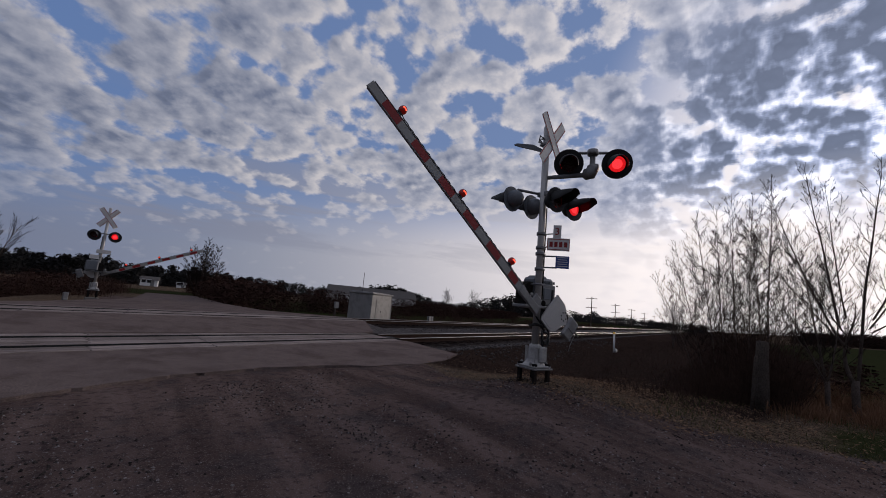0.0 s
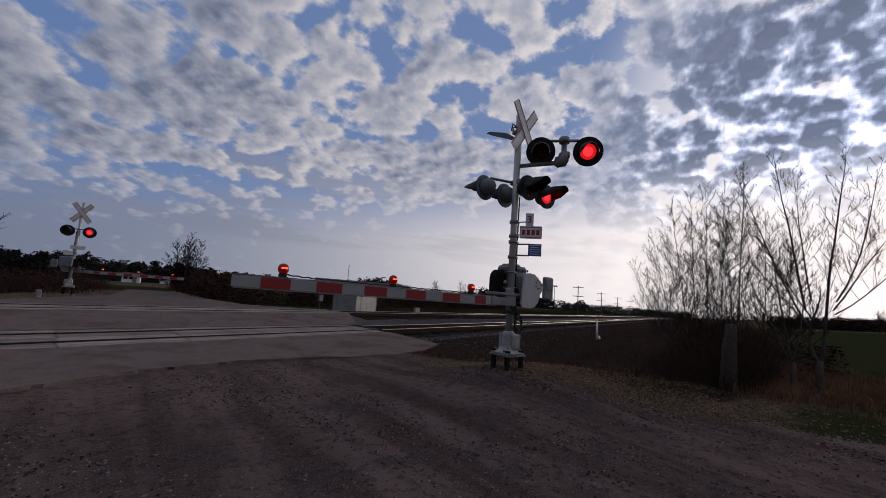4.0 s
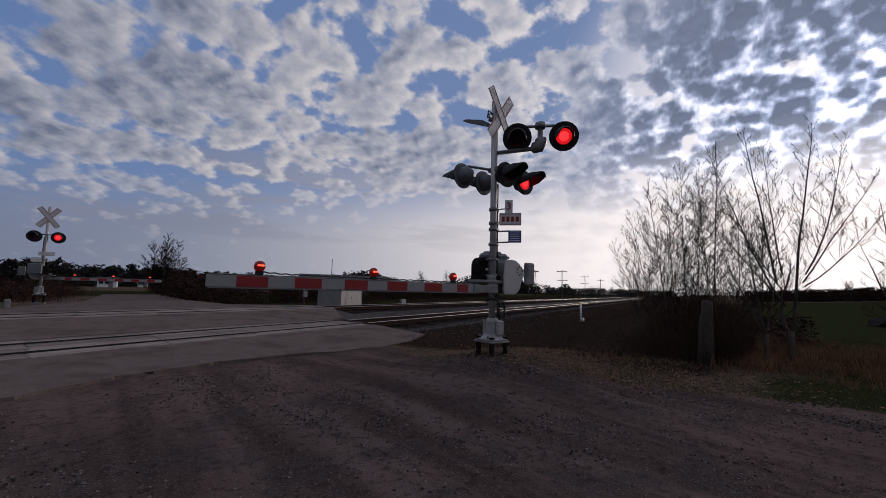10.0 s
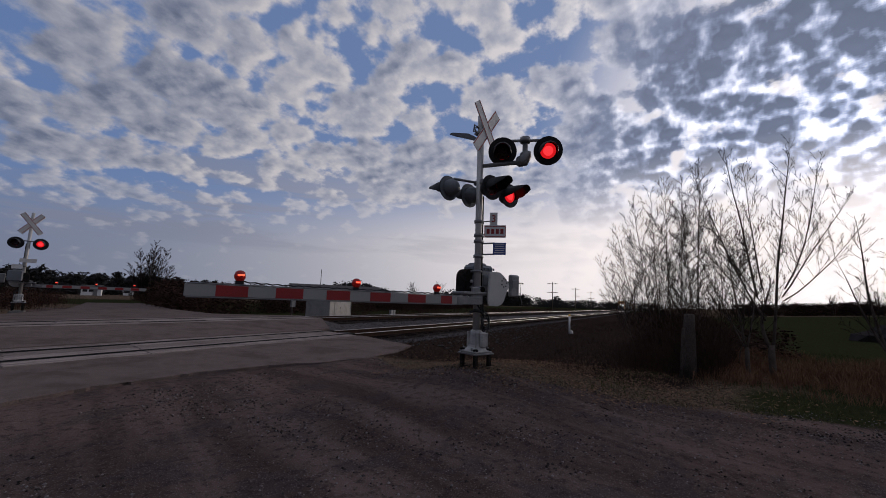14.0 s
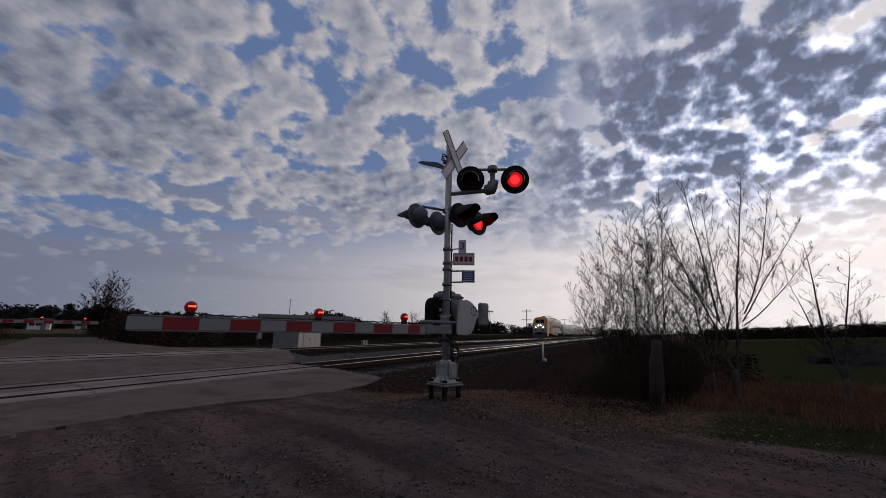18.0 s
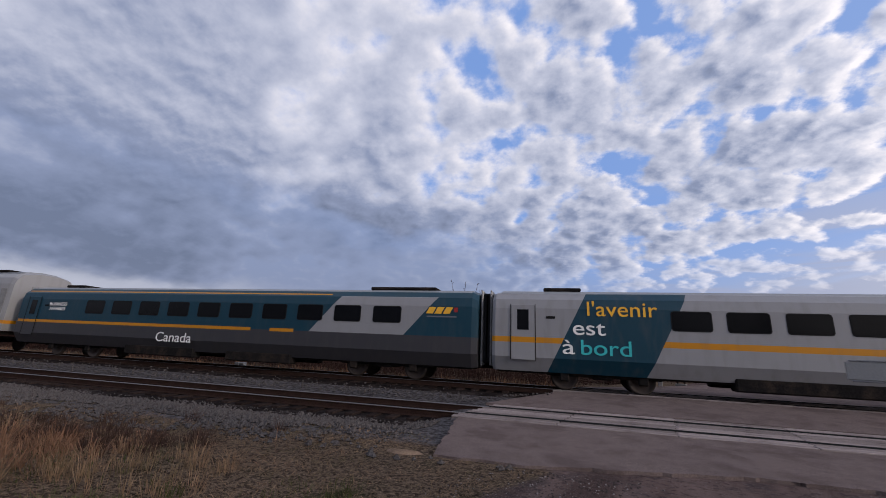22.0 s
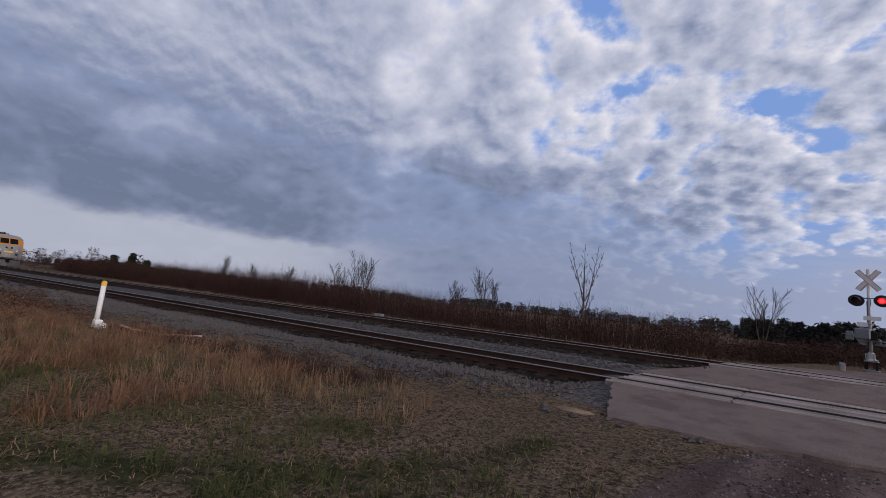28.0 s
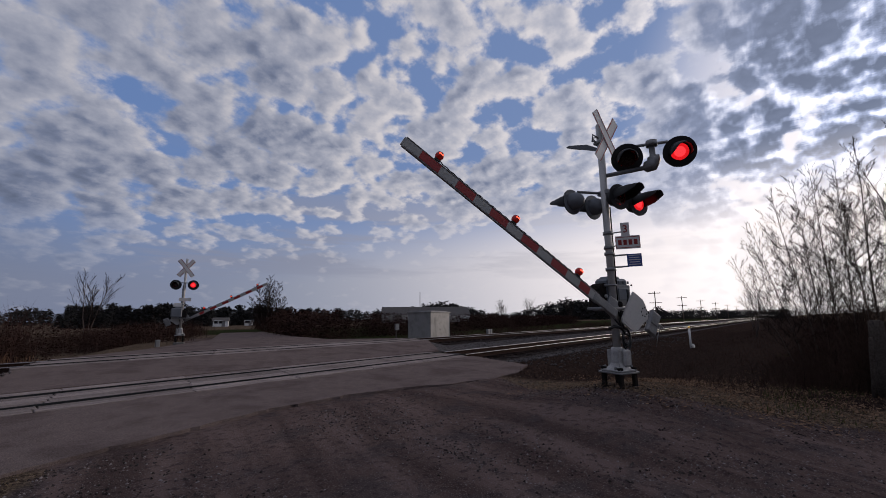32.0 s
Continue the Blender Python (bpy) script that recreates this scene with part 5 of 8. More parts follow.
def pane(car, x, z, w, h, y, name="window", rnd=0.06, lean=0.0):
    """A dark window set in a thin rubber frame on a side wall (y < 0 or > 0)."""
    s = -1 if y < 0 else 1
    m = pose(x, y, z, lean * s, 0, 0)
    def plate(ww, hh, d0, d1, r):
        k = []
        for cx, cz, a0 in ((ww / 2 - r, hh / 2 - r, 0), (-ww / 2 + r, hh / 2 - r, 90), (-ww / 2 + r, -hh / 2 + r, 180), (ww / 2 - r, -hh / 2 + r, 270)):
            k += [(cx + r * math.cos(radians(a0 + a)), cz + r * math.sin(radians(a0 + a))) for a in (0, 45, 90)]
        return Geo().prism(k, d0, d1, 0, pose(0, 0, 0, 90))
    fr = part(name, plate(w + 0.06, h + 0.06, -0.008, 0.008, rnd), M["rubber"], car, m=m)
    part("pane", plate(w, h, -0.013, 0.013, rnd * 0.8), M["coach_glass"], fr)


def word(car, text, size, x, z, y, mat, stretch=1.0, label="lettering"):
    """A painted word on a vehicle's side, each letter a part of its own; stretch is the word's length."""
    whole = text_mesh(text, size, mat)
    xs = [v.co.x for v in whole.vertices]
    k = stretch / (max(xs) - min(xs))
    bm = bmesh.new()
    bm.from_mesh(whole)
    bm.verts.ensure_lookup_table()
    seen, spans = set(), []
    for v0 in bm.verts:
        if v0.index in seen:
            continue
        island, todo = [], [v0]
        seen.add(v0.index)
        while todo:
            v = todo.pop()
            island.append(v.index)
            for e in v.link_edges:
                w = e.other_vert(v)
                if w.index not in seen:
                    seen.add(w.index)
                    todo.append(w)
        q = [bm.verts[n].co.x for n in island]
        spans.append([min(q), max(q), set(island)])
    letters = []
    for lo, hi, ids in sorted(spans, key=lambda a: a[0]):
        if letters and lo < letters[-1][1] - 0.3 * (hi - lo):
            letters[-1] = [letters[-1][0], max(hi, letters[-1][1]), letters[-1][2] | ids]
        else:
            letters.append([lo, hi, ids])
    where = pose(x, y, z, 90, 0, 0 if y < 0 else 180)
    for lo, hi, ids in letters:
        order = sorted(ids)
        at = {n: c for c, n in enumerate(order)}
        me = bpy.data.meshes.new("letter")
        me.from_pydata([(bm.verts[n].co.x * k, bm.verts[n].co.y, bm.verts[n].co.z) for n in order], [], [[at[v.index] for v in f.verts] for f in bm.faces if f.verts[0].index in ids])
        me.materials.append(mat)
        part("letter", me, mat, car, label, where)
    bm.free()
    bpy.data.meshes.remove(whole)


def emblem(car, x, z, y, w):
    """The operator's mark as plain shapes: three slanted yellow blocks, a small red square and a thin pale line below."""
    d = 1 if y < 0 else -1
    for k in range(3):
        a, b = x - d * (0.5 - 0.30 * k) * w, x - d * (0.26 - 0.30 * k) * w
        lean = d * 0.06 * w
        part("emblem_block", Geo().prism([(a - lean, z - 0.13), (b - lean, z - 0.13), (b + lean, z + 0.13), (a + lean, z + 0.13)], -0.006, 0.006, 0, pose(0, y, 0, 90)), M["letter_yellow"], car, "slanted yellow block of the emblem")
    part("emblem_square", Geo().box((x + d * 0.50 * w, y, z + 0.03), (0.16, 0.012, 0.18), 0.003), M["red"], car, "small red emblem square")
    part("emblem_line", Geo().box((x, y, z - 0.24), (1.05 * w, 0.010, 0.05)), M["slate"], car)


def locomotive(slogan, length_word, number, flip, label, lit):
    """Nose at x = 0, body towards +x. The side that is seen is y < 0, or y > 0 when turned round."""
    car = thing("locomotive", label, "locomotive", pose(0, 0, 0), "train vehicles")
    y0 = 1 if flip else -1
    cabx, doorx = (2.3, 3.6) if flip else (3.35, 4.75)
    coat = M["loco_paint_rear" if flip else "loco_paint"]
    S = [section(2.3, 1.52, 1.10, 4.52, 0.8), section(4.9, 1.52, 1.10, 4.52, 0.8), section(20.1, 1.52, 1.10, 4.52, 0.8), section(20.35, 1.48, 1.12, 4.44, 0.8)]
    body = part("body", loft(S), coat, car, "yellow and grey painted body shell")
    # blunt nose: a raked windscreen over an upright face, with slanting corners
    g, rows = Geo(), []
    for z, ys, xe, xc in ((1.10, 1.52, 0.62, 0.0), (2.30, 1.52, 0.66, 0.03), (2.72, 1.52, 0.76, 0.16), (2.98, 1.52, 0.88, 0.30), (3.72, 1.52, 1.36, 0.86), (4.08, 1.444, 1.58, 1.14), (4.344, 1.186, 1.78, 1.38), (4.476, 0.684, 1.98, 1.66), (4.52, 0.0, 2.10, 1.90)):
        half = [(2.3, ys), (xe, ys), (xc + 0.10, ys * 0.60), (xc, 0.0)]
        rows.append([(x, -y, z) for x, y in half] + [(x, y, z) for x, y in reversed(half[:-1])])
    k = 7
    g.add([p for r in rows for p in r], [(i * k + j, i * k + j + 1, (i + 1) * k + j + 1, (i + 1) * k + j) for i in range(len(rows) - 1) for j in range(k - 1)] + [tuple(range(k))])
    part("nose", g, coat, car, "blunt yellow nose with a grey face")
    part("roof", loft([[(x, y * 1.0, z) for x, y, z in s] for s in ([(xx, -1.18, 4.36), (xx, -0.7, 4.52), (xx, 0, 4.58), (xx, 0.7, 4.52), (xx, 1.18, 4.36), (xx, 0.0, 4.40)] for xx in (2.8, 19.9))]), M["car_roof"], car, "grey roof panels")
    for x, w, h, l in ((3.2, 0.5, 0.12, 0.5), (5.4, 0.9, 0.16, 0.5), (10.5, 1.2, 0.15, 1.5), (14.2, 1.6, 0.18, 1.5), (17.5, 1.4, 0.14, 1.6)):
        part("roof_hatch", Geo().box((x, 0, 4.60), (w, l, h), 0.04), M["darkmetal"], car)
    g = Geo()
    for k in range(5):
        g.lathe([(0.03, 0), (0.035, 0.25), (0.07, 0.36)], 10, 0, pose(5.0 + 0.12 * k, -0.2 + 0.1 * k, 4.80 + 0.04 * (k % 2), 0, -90, 0))
    part("horn", g.box((5.2, 0, 4.70), (0.4, 0.5, 0.14), 0.02), M["black"], car, "black roof horn cluster")
    # windscreen and nose
    for s in (-1, 1):
        a = Vector((0.50, s * 0.06, 3.22)), Vector((0.60, s * 0.90, 3.22)), Vector((1.10, s * 0.86, 3.92)), Vector((1.02, s * 0.06, 3.92))
        off = Vector((-0.025, 0, 0.02))
        part("windscreen", Geo().add([p + off for p in a] + [p - off for p in a], [(0, 1, 2, 3), (7, 6, 5, 4), (0, 4, 5, 1), (1, 5, 6, 2), (2, 6, 7, 3), (3, 7, 4, 0)]), M["coach_glass"], car, "dark windscreen")
        hl = part("headlight", Geo().lathe([(0.001, 0.0), (0.10, 0.0), (0.13, -0.05), (0.13, -0.08)], 18, 0, pose(0.12, s * 0.26, 2.66, 0, -90, 0)), M["headlight"] if lit else M["glass"], car, "round headlight")
        hl = part("ditch_light", Geo().lathe([(0.001, 0.0), (0.10, 0.0), (0.12, -0.05), (0.12, -0.08)], 18, 0, pose(0.06, s * 0.82, 2.28, 0, -90, 0)), M["headlight"] if lit else M["dim_lamp"], car, "round ditch light")
        part("step_light", Geo().box((0.07, s * 0.80, 1.80), (0.06, 0.3, 0.34), 0.02), M["black"], car)
    part("nose_emblem", Geo().box((0.02, 0, 2.08), (0.05, 0.9, 0.20), 0.01), M["letter_yellow"], car, "small orange emblem")
    part("number_plate", Geo().box((0.10, 0, 2.46), (0.06, 0.5, 0.16), 0.01), M["slate"], car, "dark plate")
    part("front_step", Geo().box((-0.08, 0, 1.18), (0.3, 1.3, 0.22), 0.03), M["black"], car, "black step over the coupler")
    part("coupler", Geo().box((-0.28, 0, 0.78), (0.6, 0.28, 0.3), 0.06).box((-0.5, 0, 0.78), (0.16, 0.36, 0.34), 0.05), M["darkmetal"], car)
    part("plough", Geo().add([(-0.35, -0.05, 0.12), (0.1, -1.35, 0.12), (0.15, -1.40, 0.95), (-0.1, -0.05, 0.95), (-0.35, 0.05, 0.12), (0.1, 1.35, 0.12), (0.15, 1.40, 0.95), (-0.1, 0.05, 0.95), (0.35, 0, 0.5)],
                            [(0, 1, 2, 3), (4, 7, 6, 5), (0, 3, 7, 4), (3, 2, 6, 7), (1, 8, 2), (5, 6, 8), (2, 8, 6), (0, 4, 8), (0, 8, 1), (4, 5, 8)]), M["plough"], car, "dark grey snow plough")
    for s in (-1, 1):
        low = [(6.3, 1.12), (7.0, 0.80), (13.4, 0.80), (14.6, 1.12)]
        part("side_skirt", Geo().prism(low, -0.02, 0.02, 0, pose(0, s * 1.505, 0, 90)), coat, car, "deep side skirt between the bogies")
        part("skirt", Geo().box((1.45, s * 1.48, 0.82), (1.6, 0.06, 0.62), 0.02), coat, car, "yellow step skirt")
        pane(car, cabx, 3.68, 1.20, 0.58, s * 1.535, "cab_window")
        for x, w in (((8.2, 1.7), (9.83, 1.1)) if flip else ((6.5, 0.75), (7.65, 0.85), (9.25, 1.45), (10.8, 0.95))):
            pane(car, x, 3.70, w, 0.62, s * 1.53, "grille_window", 0.02)
        pane(car, 16.6, 3.70, 0.9, 0.62, s * 1.53, "grille_window", 0.02)
        for x in (17.85, 19.15):
            gr = part("radiator_grille", Geo().box((x, s * 1.53, 2.20), (1.22, 0.04, 0.84), 0.01), M["black"], car, "black louvred grille")
            for k in range(7):
                part("slat", Geo().box((x, s * 1.553, 1.88 + 0.1 * k), (1.16, 0.012, 0.03)), M["black"], gr)
        dr = part("cab_door", Geo().box((doorx, s * 1.525, 2.60), (0.86, 0.03, 2.5), 0.012), coat, car)
        for x in (doorx - 0.5, doorx + 0.5):
            part("handrail", Geo().tube([(x, s * 1.57, 1.45), (x, s * 1.60, 1.6), (x, s * 1.60, 3.55), (x, s * 1.57, 3.65)], 0.022, 8), M["black"], dr)
        part("door_window", Geo().box((doorx + 0.12, s * 1.545, 3.35), (0.26, 0.012, 0.3), 0.004), M["black"], dr)
        part("door_notice", Geo().box((doorx - 0.2, s * 1.545, 3.3), (0.18, 0.012, 0.24), 0.004), M["red"], dr)
        part("step_well", Geo().box((doorx, s * 1.50, 1.55), (0.60, 0.1, 0.5), 0.02), M["black"], car)
        for zz in (0.85, 0.45):
            part("cab_step", Geo().box((doorx, s * 1.5, zz), (0.66, 0.14, 0.05), 0.01), M["black"], car)
        part("side_panel", Geo().box((cabx + 0.35, s * 1.53, 2.08), (0.86, 0.02, 0.66), 0.01), M["black" if not flip else "loco_paint_rear"], car)
        part("sill", Geo().box((13.5, s * 1.50, 1.12), (13.0, 0.07, 0.10), 0.02), M["darkmetal"], car)
        part("rear_door", Geo().box((19.75, s * 1.525, 2.5), (0.5, 0.03, 1.9), 0.012), M["grey_paint"], car)
        g = Geo()
        part("rear_steps", Geo().box((20.05, s * 1.46, 0.85), (0.5, 0.10, 0.8), 0.02), M["darkmetal"], car)
    # engine-room louvres on the yellow part
    for k in range(8):
        if flip:
            part("louvre", Geo().box((5.95, y0 * 1.535, 3.44 + 0.075 * k), (2.3, 0.02, 0.035)), M["black"], car)
    part("fuel_tank", Geo().box((10.6, 0, 0.72), (5.2, 2.75, 0.62), 0.12), M["darkmetal"], car, "dark fuel tank")
    part("side_box", Geo().box((13.9, y0 * 1.35, 0.72), (0.9, 0.2, 0.5), 0.03), M["slate"], car, "grey battery box")
    part("underframe", Geo().box((10.2, 0, 0.98), (19.6, 2.5, 0.16), 0.03), M["darkmetal"], car)
    bogie(car, 4.1, 2.75, 2, 0.51)
    bogie(car, 16.8, 2.75, 2, 0.51)
    word(car, slogan, 1.35, 11.9 if not flip else 12.3, 2.74, y0 * 1.54, M["letter_black"], length_word, "black lettering of the slogan")
    word(car, number, 0.42, cabx, 3.12, y0 * 1.54, M["letter_black"], 0.85, "black running number")
    emblem(car, 18.6, 3.10, y0 * 1.535, 1.0)
    part("rear_bellows", Geo().box((20.55, 0, 2.3), (0.5, 1.5, 2.3), 0.1), M["bellows"], car)
    return car


def coach(mat, label, words, first=7.2):
    car = thing("coach", label, "rail coach", pose(0, 0, 0), "train vehicles")
    S = [section(0.0, 1.44, 0.62, 3.55, 0.75, 0.28), section(0.12, 1.52, 0.60, 3.62, 0.75, 0.28), section(6, 1.53, 0.60, 3.64, 0.75, 0.28), section(25.2, 1.53, 0.60, 3.64, 0.75, 0.28), section(25.44, 1.45, 0.62, 3.55, 0.75, 0.28)]
    part("body", loft(S), mat, car, "painted coach body shell")
    part("roof", loft([[(x, -1.20, 3.46), (x, -0.75, 3.62), (x, 0, 3.68), (x, 0.75, 3.62), (x, 1.20, 3.46), (x, 0, 3.5)] for x in (0.3, 25.1)]), M["car_roof"], car, "grey roof")
    for x, w in ((2.6, 1.4), (22.0, 3.0)):
        part("roof_unit", Geo().box((x, 0, 3.70), (w, 1.5, 0.14), 0.04), M["darkmetal"], car)
    for s in (-1, 1):
        for k in range(10):
            pane(car, first + k * (22.4 - first) / 9.4, 2.52, 1.18, 0.62, s * 1.535, "window", 0.09)
        dr = part("door", Geo().box((1.15, s * 1.535, 2.0), (0.86, 0.02, 2.0), 0.01), mat, car, "entrance door")
        part("door_window", Geo().box((1.15, s * 1.55, 2.45), (0.42, 0.012, 0.75), 0.006), M["coach_glass"], dr)
        [part("door_seam", Geo().box((q, s * 1.546, 2.0), (0.025, 0.012, 2.02)), M["rubber"], dr) for q in (0.70, 1.60)]
        part("side_label", Geo().box((2.15, s * 1.54, 2.55), (0.32, 0.012, 0.09), 0.004), M["rubber"], car)
        part("equipment_box", Geo().box((10.0, s * 1.1, 0.55), (4.2, 0.5, 0.45), 0.05), M["darkmetal"], car)
        part("equipment_box", Geo().box((15.6, s * 1.1, 0.52), (3.4, 0.5, 0.42), 0.05), M["darkmetal"], car)
    part("underframe", Geo().box((12.7, 0, 0.62), (25.0, 2.2, 0.18), 0.03), M["darkmetal"], car)
    for x in (-0.22, 25.66):
        part("bellows", Geo().box((x, 0, 2.15), (0.34, 1.9, 2.7), 0.08), M["bellows"], car, "black gangway bellows")
        part("bellows_frame", Geo().box((x + (0.12 if x < 0 else -0.12), 0, 2.15), (0.08, 2.3, 2.9), 0.03), M["galv"], car)
        part("coupler", Geo().box((x, 0, 0.72), (0.6, 0.3, 0.28), 0.05), M["darkmetal"], car)
    for x in (3.9, 21.5):
        bogie(car, x, 2.6, 2)
    for text, size, x, z, mk, w in words:
        word(car, text, size, x, z, -1.545, M[mk], w)
    emblem(car, 24.0, 2.72, -1.54, 1.15)
    return car


BORD = [("l'avenir", 0.74, 4.55, 2.86, "letter_yellow", 2.3), ("est", 0.74, 3.45, 2.18, "letter_white", 1.1), ("\u00e0", 0.74, 2.75, 1.50, "letter_white", 0.42), ("bord", 0.74, 4.0, 1.50, "letter_teal", 1.65)]
TRAIN = []
front = locomotive("la voie qu'on aime", 10.2, "914", False, "yellow and grey diesel locomotive leading the train", True)
TRAIN.append((front, 0.0, 0))
x = 21.35
for mk, lab, words in (("coach_teal", "dark teal coach with a grey lower side and yellow stripes", [("Canada", 0.62, 11.0, 1.18, "letter_white", 2.1), ("BUSINESS", 0.24, 2.95, 2.62, "letter_white", 1.25), ("AFFAIRES", 0.24, 2.95, 2.38, "letter_white", 1.15)]),
                       ("coach_block", "grey coach with a teal slogan block and yellow striped end", BORD),
                       ("coach_blue", "grey coach with a blue lower side and yellow stripe", [("Canada", 0.66, 14.7, 1.12, "letter_white", 1.7)]),
                       ("coach_block", "grey coach with a teal slogan block and yellow striped end", BORD),
                       ("coach_dark", "grey coach with a dark teal lower side and yellow stripe", [("Canada", 0.66, 14.1, 1.12, "letter_white", 1.7)])):
    TRAIN.append((coach(M[mk], lab, words, 6.75 if mk == "coach_block" else 5.6), x, 0))
    x += 26.0
rear = locomotive("love the way", 8.2, "911", True, "yellow and grey diesel locomotive at the train's tail", False)
TRAIN.append((rear, x + 20.9, 1))


# ---- trees, scrub, fields ----
def bare_tree(name, label, x, y, height, spread, seed, stems=1, levels=4, r0=0.09, cat="tree", twig=0.5, lean=(0, 0), start=0.35, group="", limbs=9, fan=0.25, foot=0.8, fine=0.0045, buds=False, rise=0.0):
    """A leafless tree: tapered trunks, limbs that fork again and again, and fine twigs."""
    rnd = random.Random(seed)
    tr = thing(name, label, cat, pose(x, y, ground_z(x, y) - 0.05), group)
    trunk, crown = Geo(), Geo()

    def grow(p, d, length, r, level, g):
        n = 5 if level == 0 else (4 if level == 1 else 3)
        pts, rad = [p.copy()], [r]
        q, dd = p.copy(), d.copy()
        for i in range(n):
            dd = (dd + Vector((rnd.gauss(0, 0.07), rnd.gauss(0, 0.07), rnd.gauss(0.035, 0.06))) * (1 + 0.35 * level)).normalized()
            q = q + dd * (length / n)
            pts.append(q.copy())
            rad.append(max(fine * (0.75 if level > 1 else 1.2), r * (1 - 0.8 * (i + 1) / n)))
        g.tube(pts, rad, 7 if level == 0 else (4 if level == 1 else 3), 0, None, level < 2)
        if buds and level >= 2:
            for i in range(1, n + 1):
                c = pts[i] + Vector((rnd.gauss(0, 0.02), rnd.gauss(0, 0.02), rnd.gauss(0, 0.02)))
                o = [c + Vector((rnd.gauss(0, 0.014), rnd.gauss(0, 0.014), rnd.gauss(0.006, 0.014))) for j in range(3)]
                g.add(o, [(0, 1, 2)])
        if level >= levels:
            return
        kids = limbs if level == 0 else (6 if level == 1 else 4)
        s0 = start if level == 0 else 0.15
        for k in range(kids):
            t = s0 + (0.97 - s0) * (k + rnd.random()) / kids
            i = min(n - 1, int(t * n))
            base = pts[i].lerp(pts[i + 1], t * n - i)
            ax = (pts[i + 1] - pts[i]).normalized()
            side = Vector((rnd.gauss(0, 1), rnd.gauss(0, 1), rnd.gauss(0.1, 0.5)))
            side = (side - ax * side.dot(ax)).normalized()
            nd = (ax + side * rnd.uniform(0.45, 0.95) * spread + Vector((0, 0, rise))).normalized()
            grow(base, nd, length * rnd.uniform(0.40, 0.62) * (1.08 - 0.62 * t), max(fine, rad[i] * 0.5), level + 1, crown)

    for s in range(stems):
        a = rnd.uniform(0, 6.28)
        k = fan * rnd.uniform(0.3, 1.0) * (stems > 1)
        d = Vector((lean[0] + math.cos(a) * k, lean[1] + math.sin(a) * k, 1)).normalized()
        grow(Vector((math.cos(a) * k * 1.4, math.sin(a) * k * 1.4, 0)) * (foot if stems > 1 else 0), d, height * rnd.uniform(0.78, 1.0), r0 * rnd.uniform(0.7, 1), 0, trunk)
    part("trunk", trunk, M["bark"], tr)
    part("crown", crown, M["twig"], tr, "leafless twigs")
    return tr


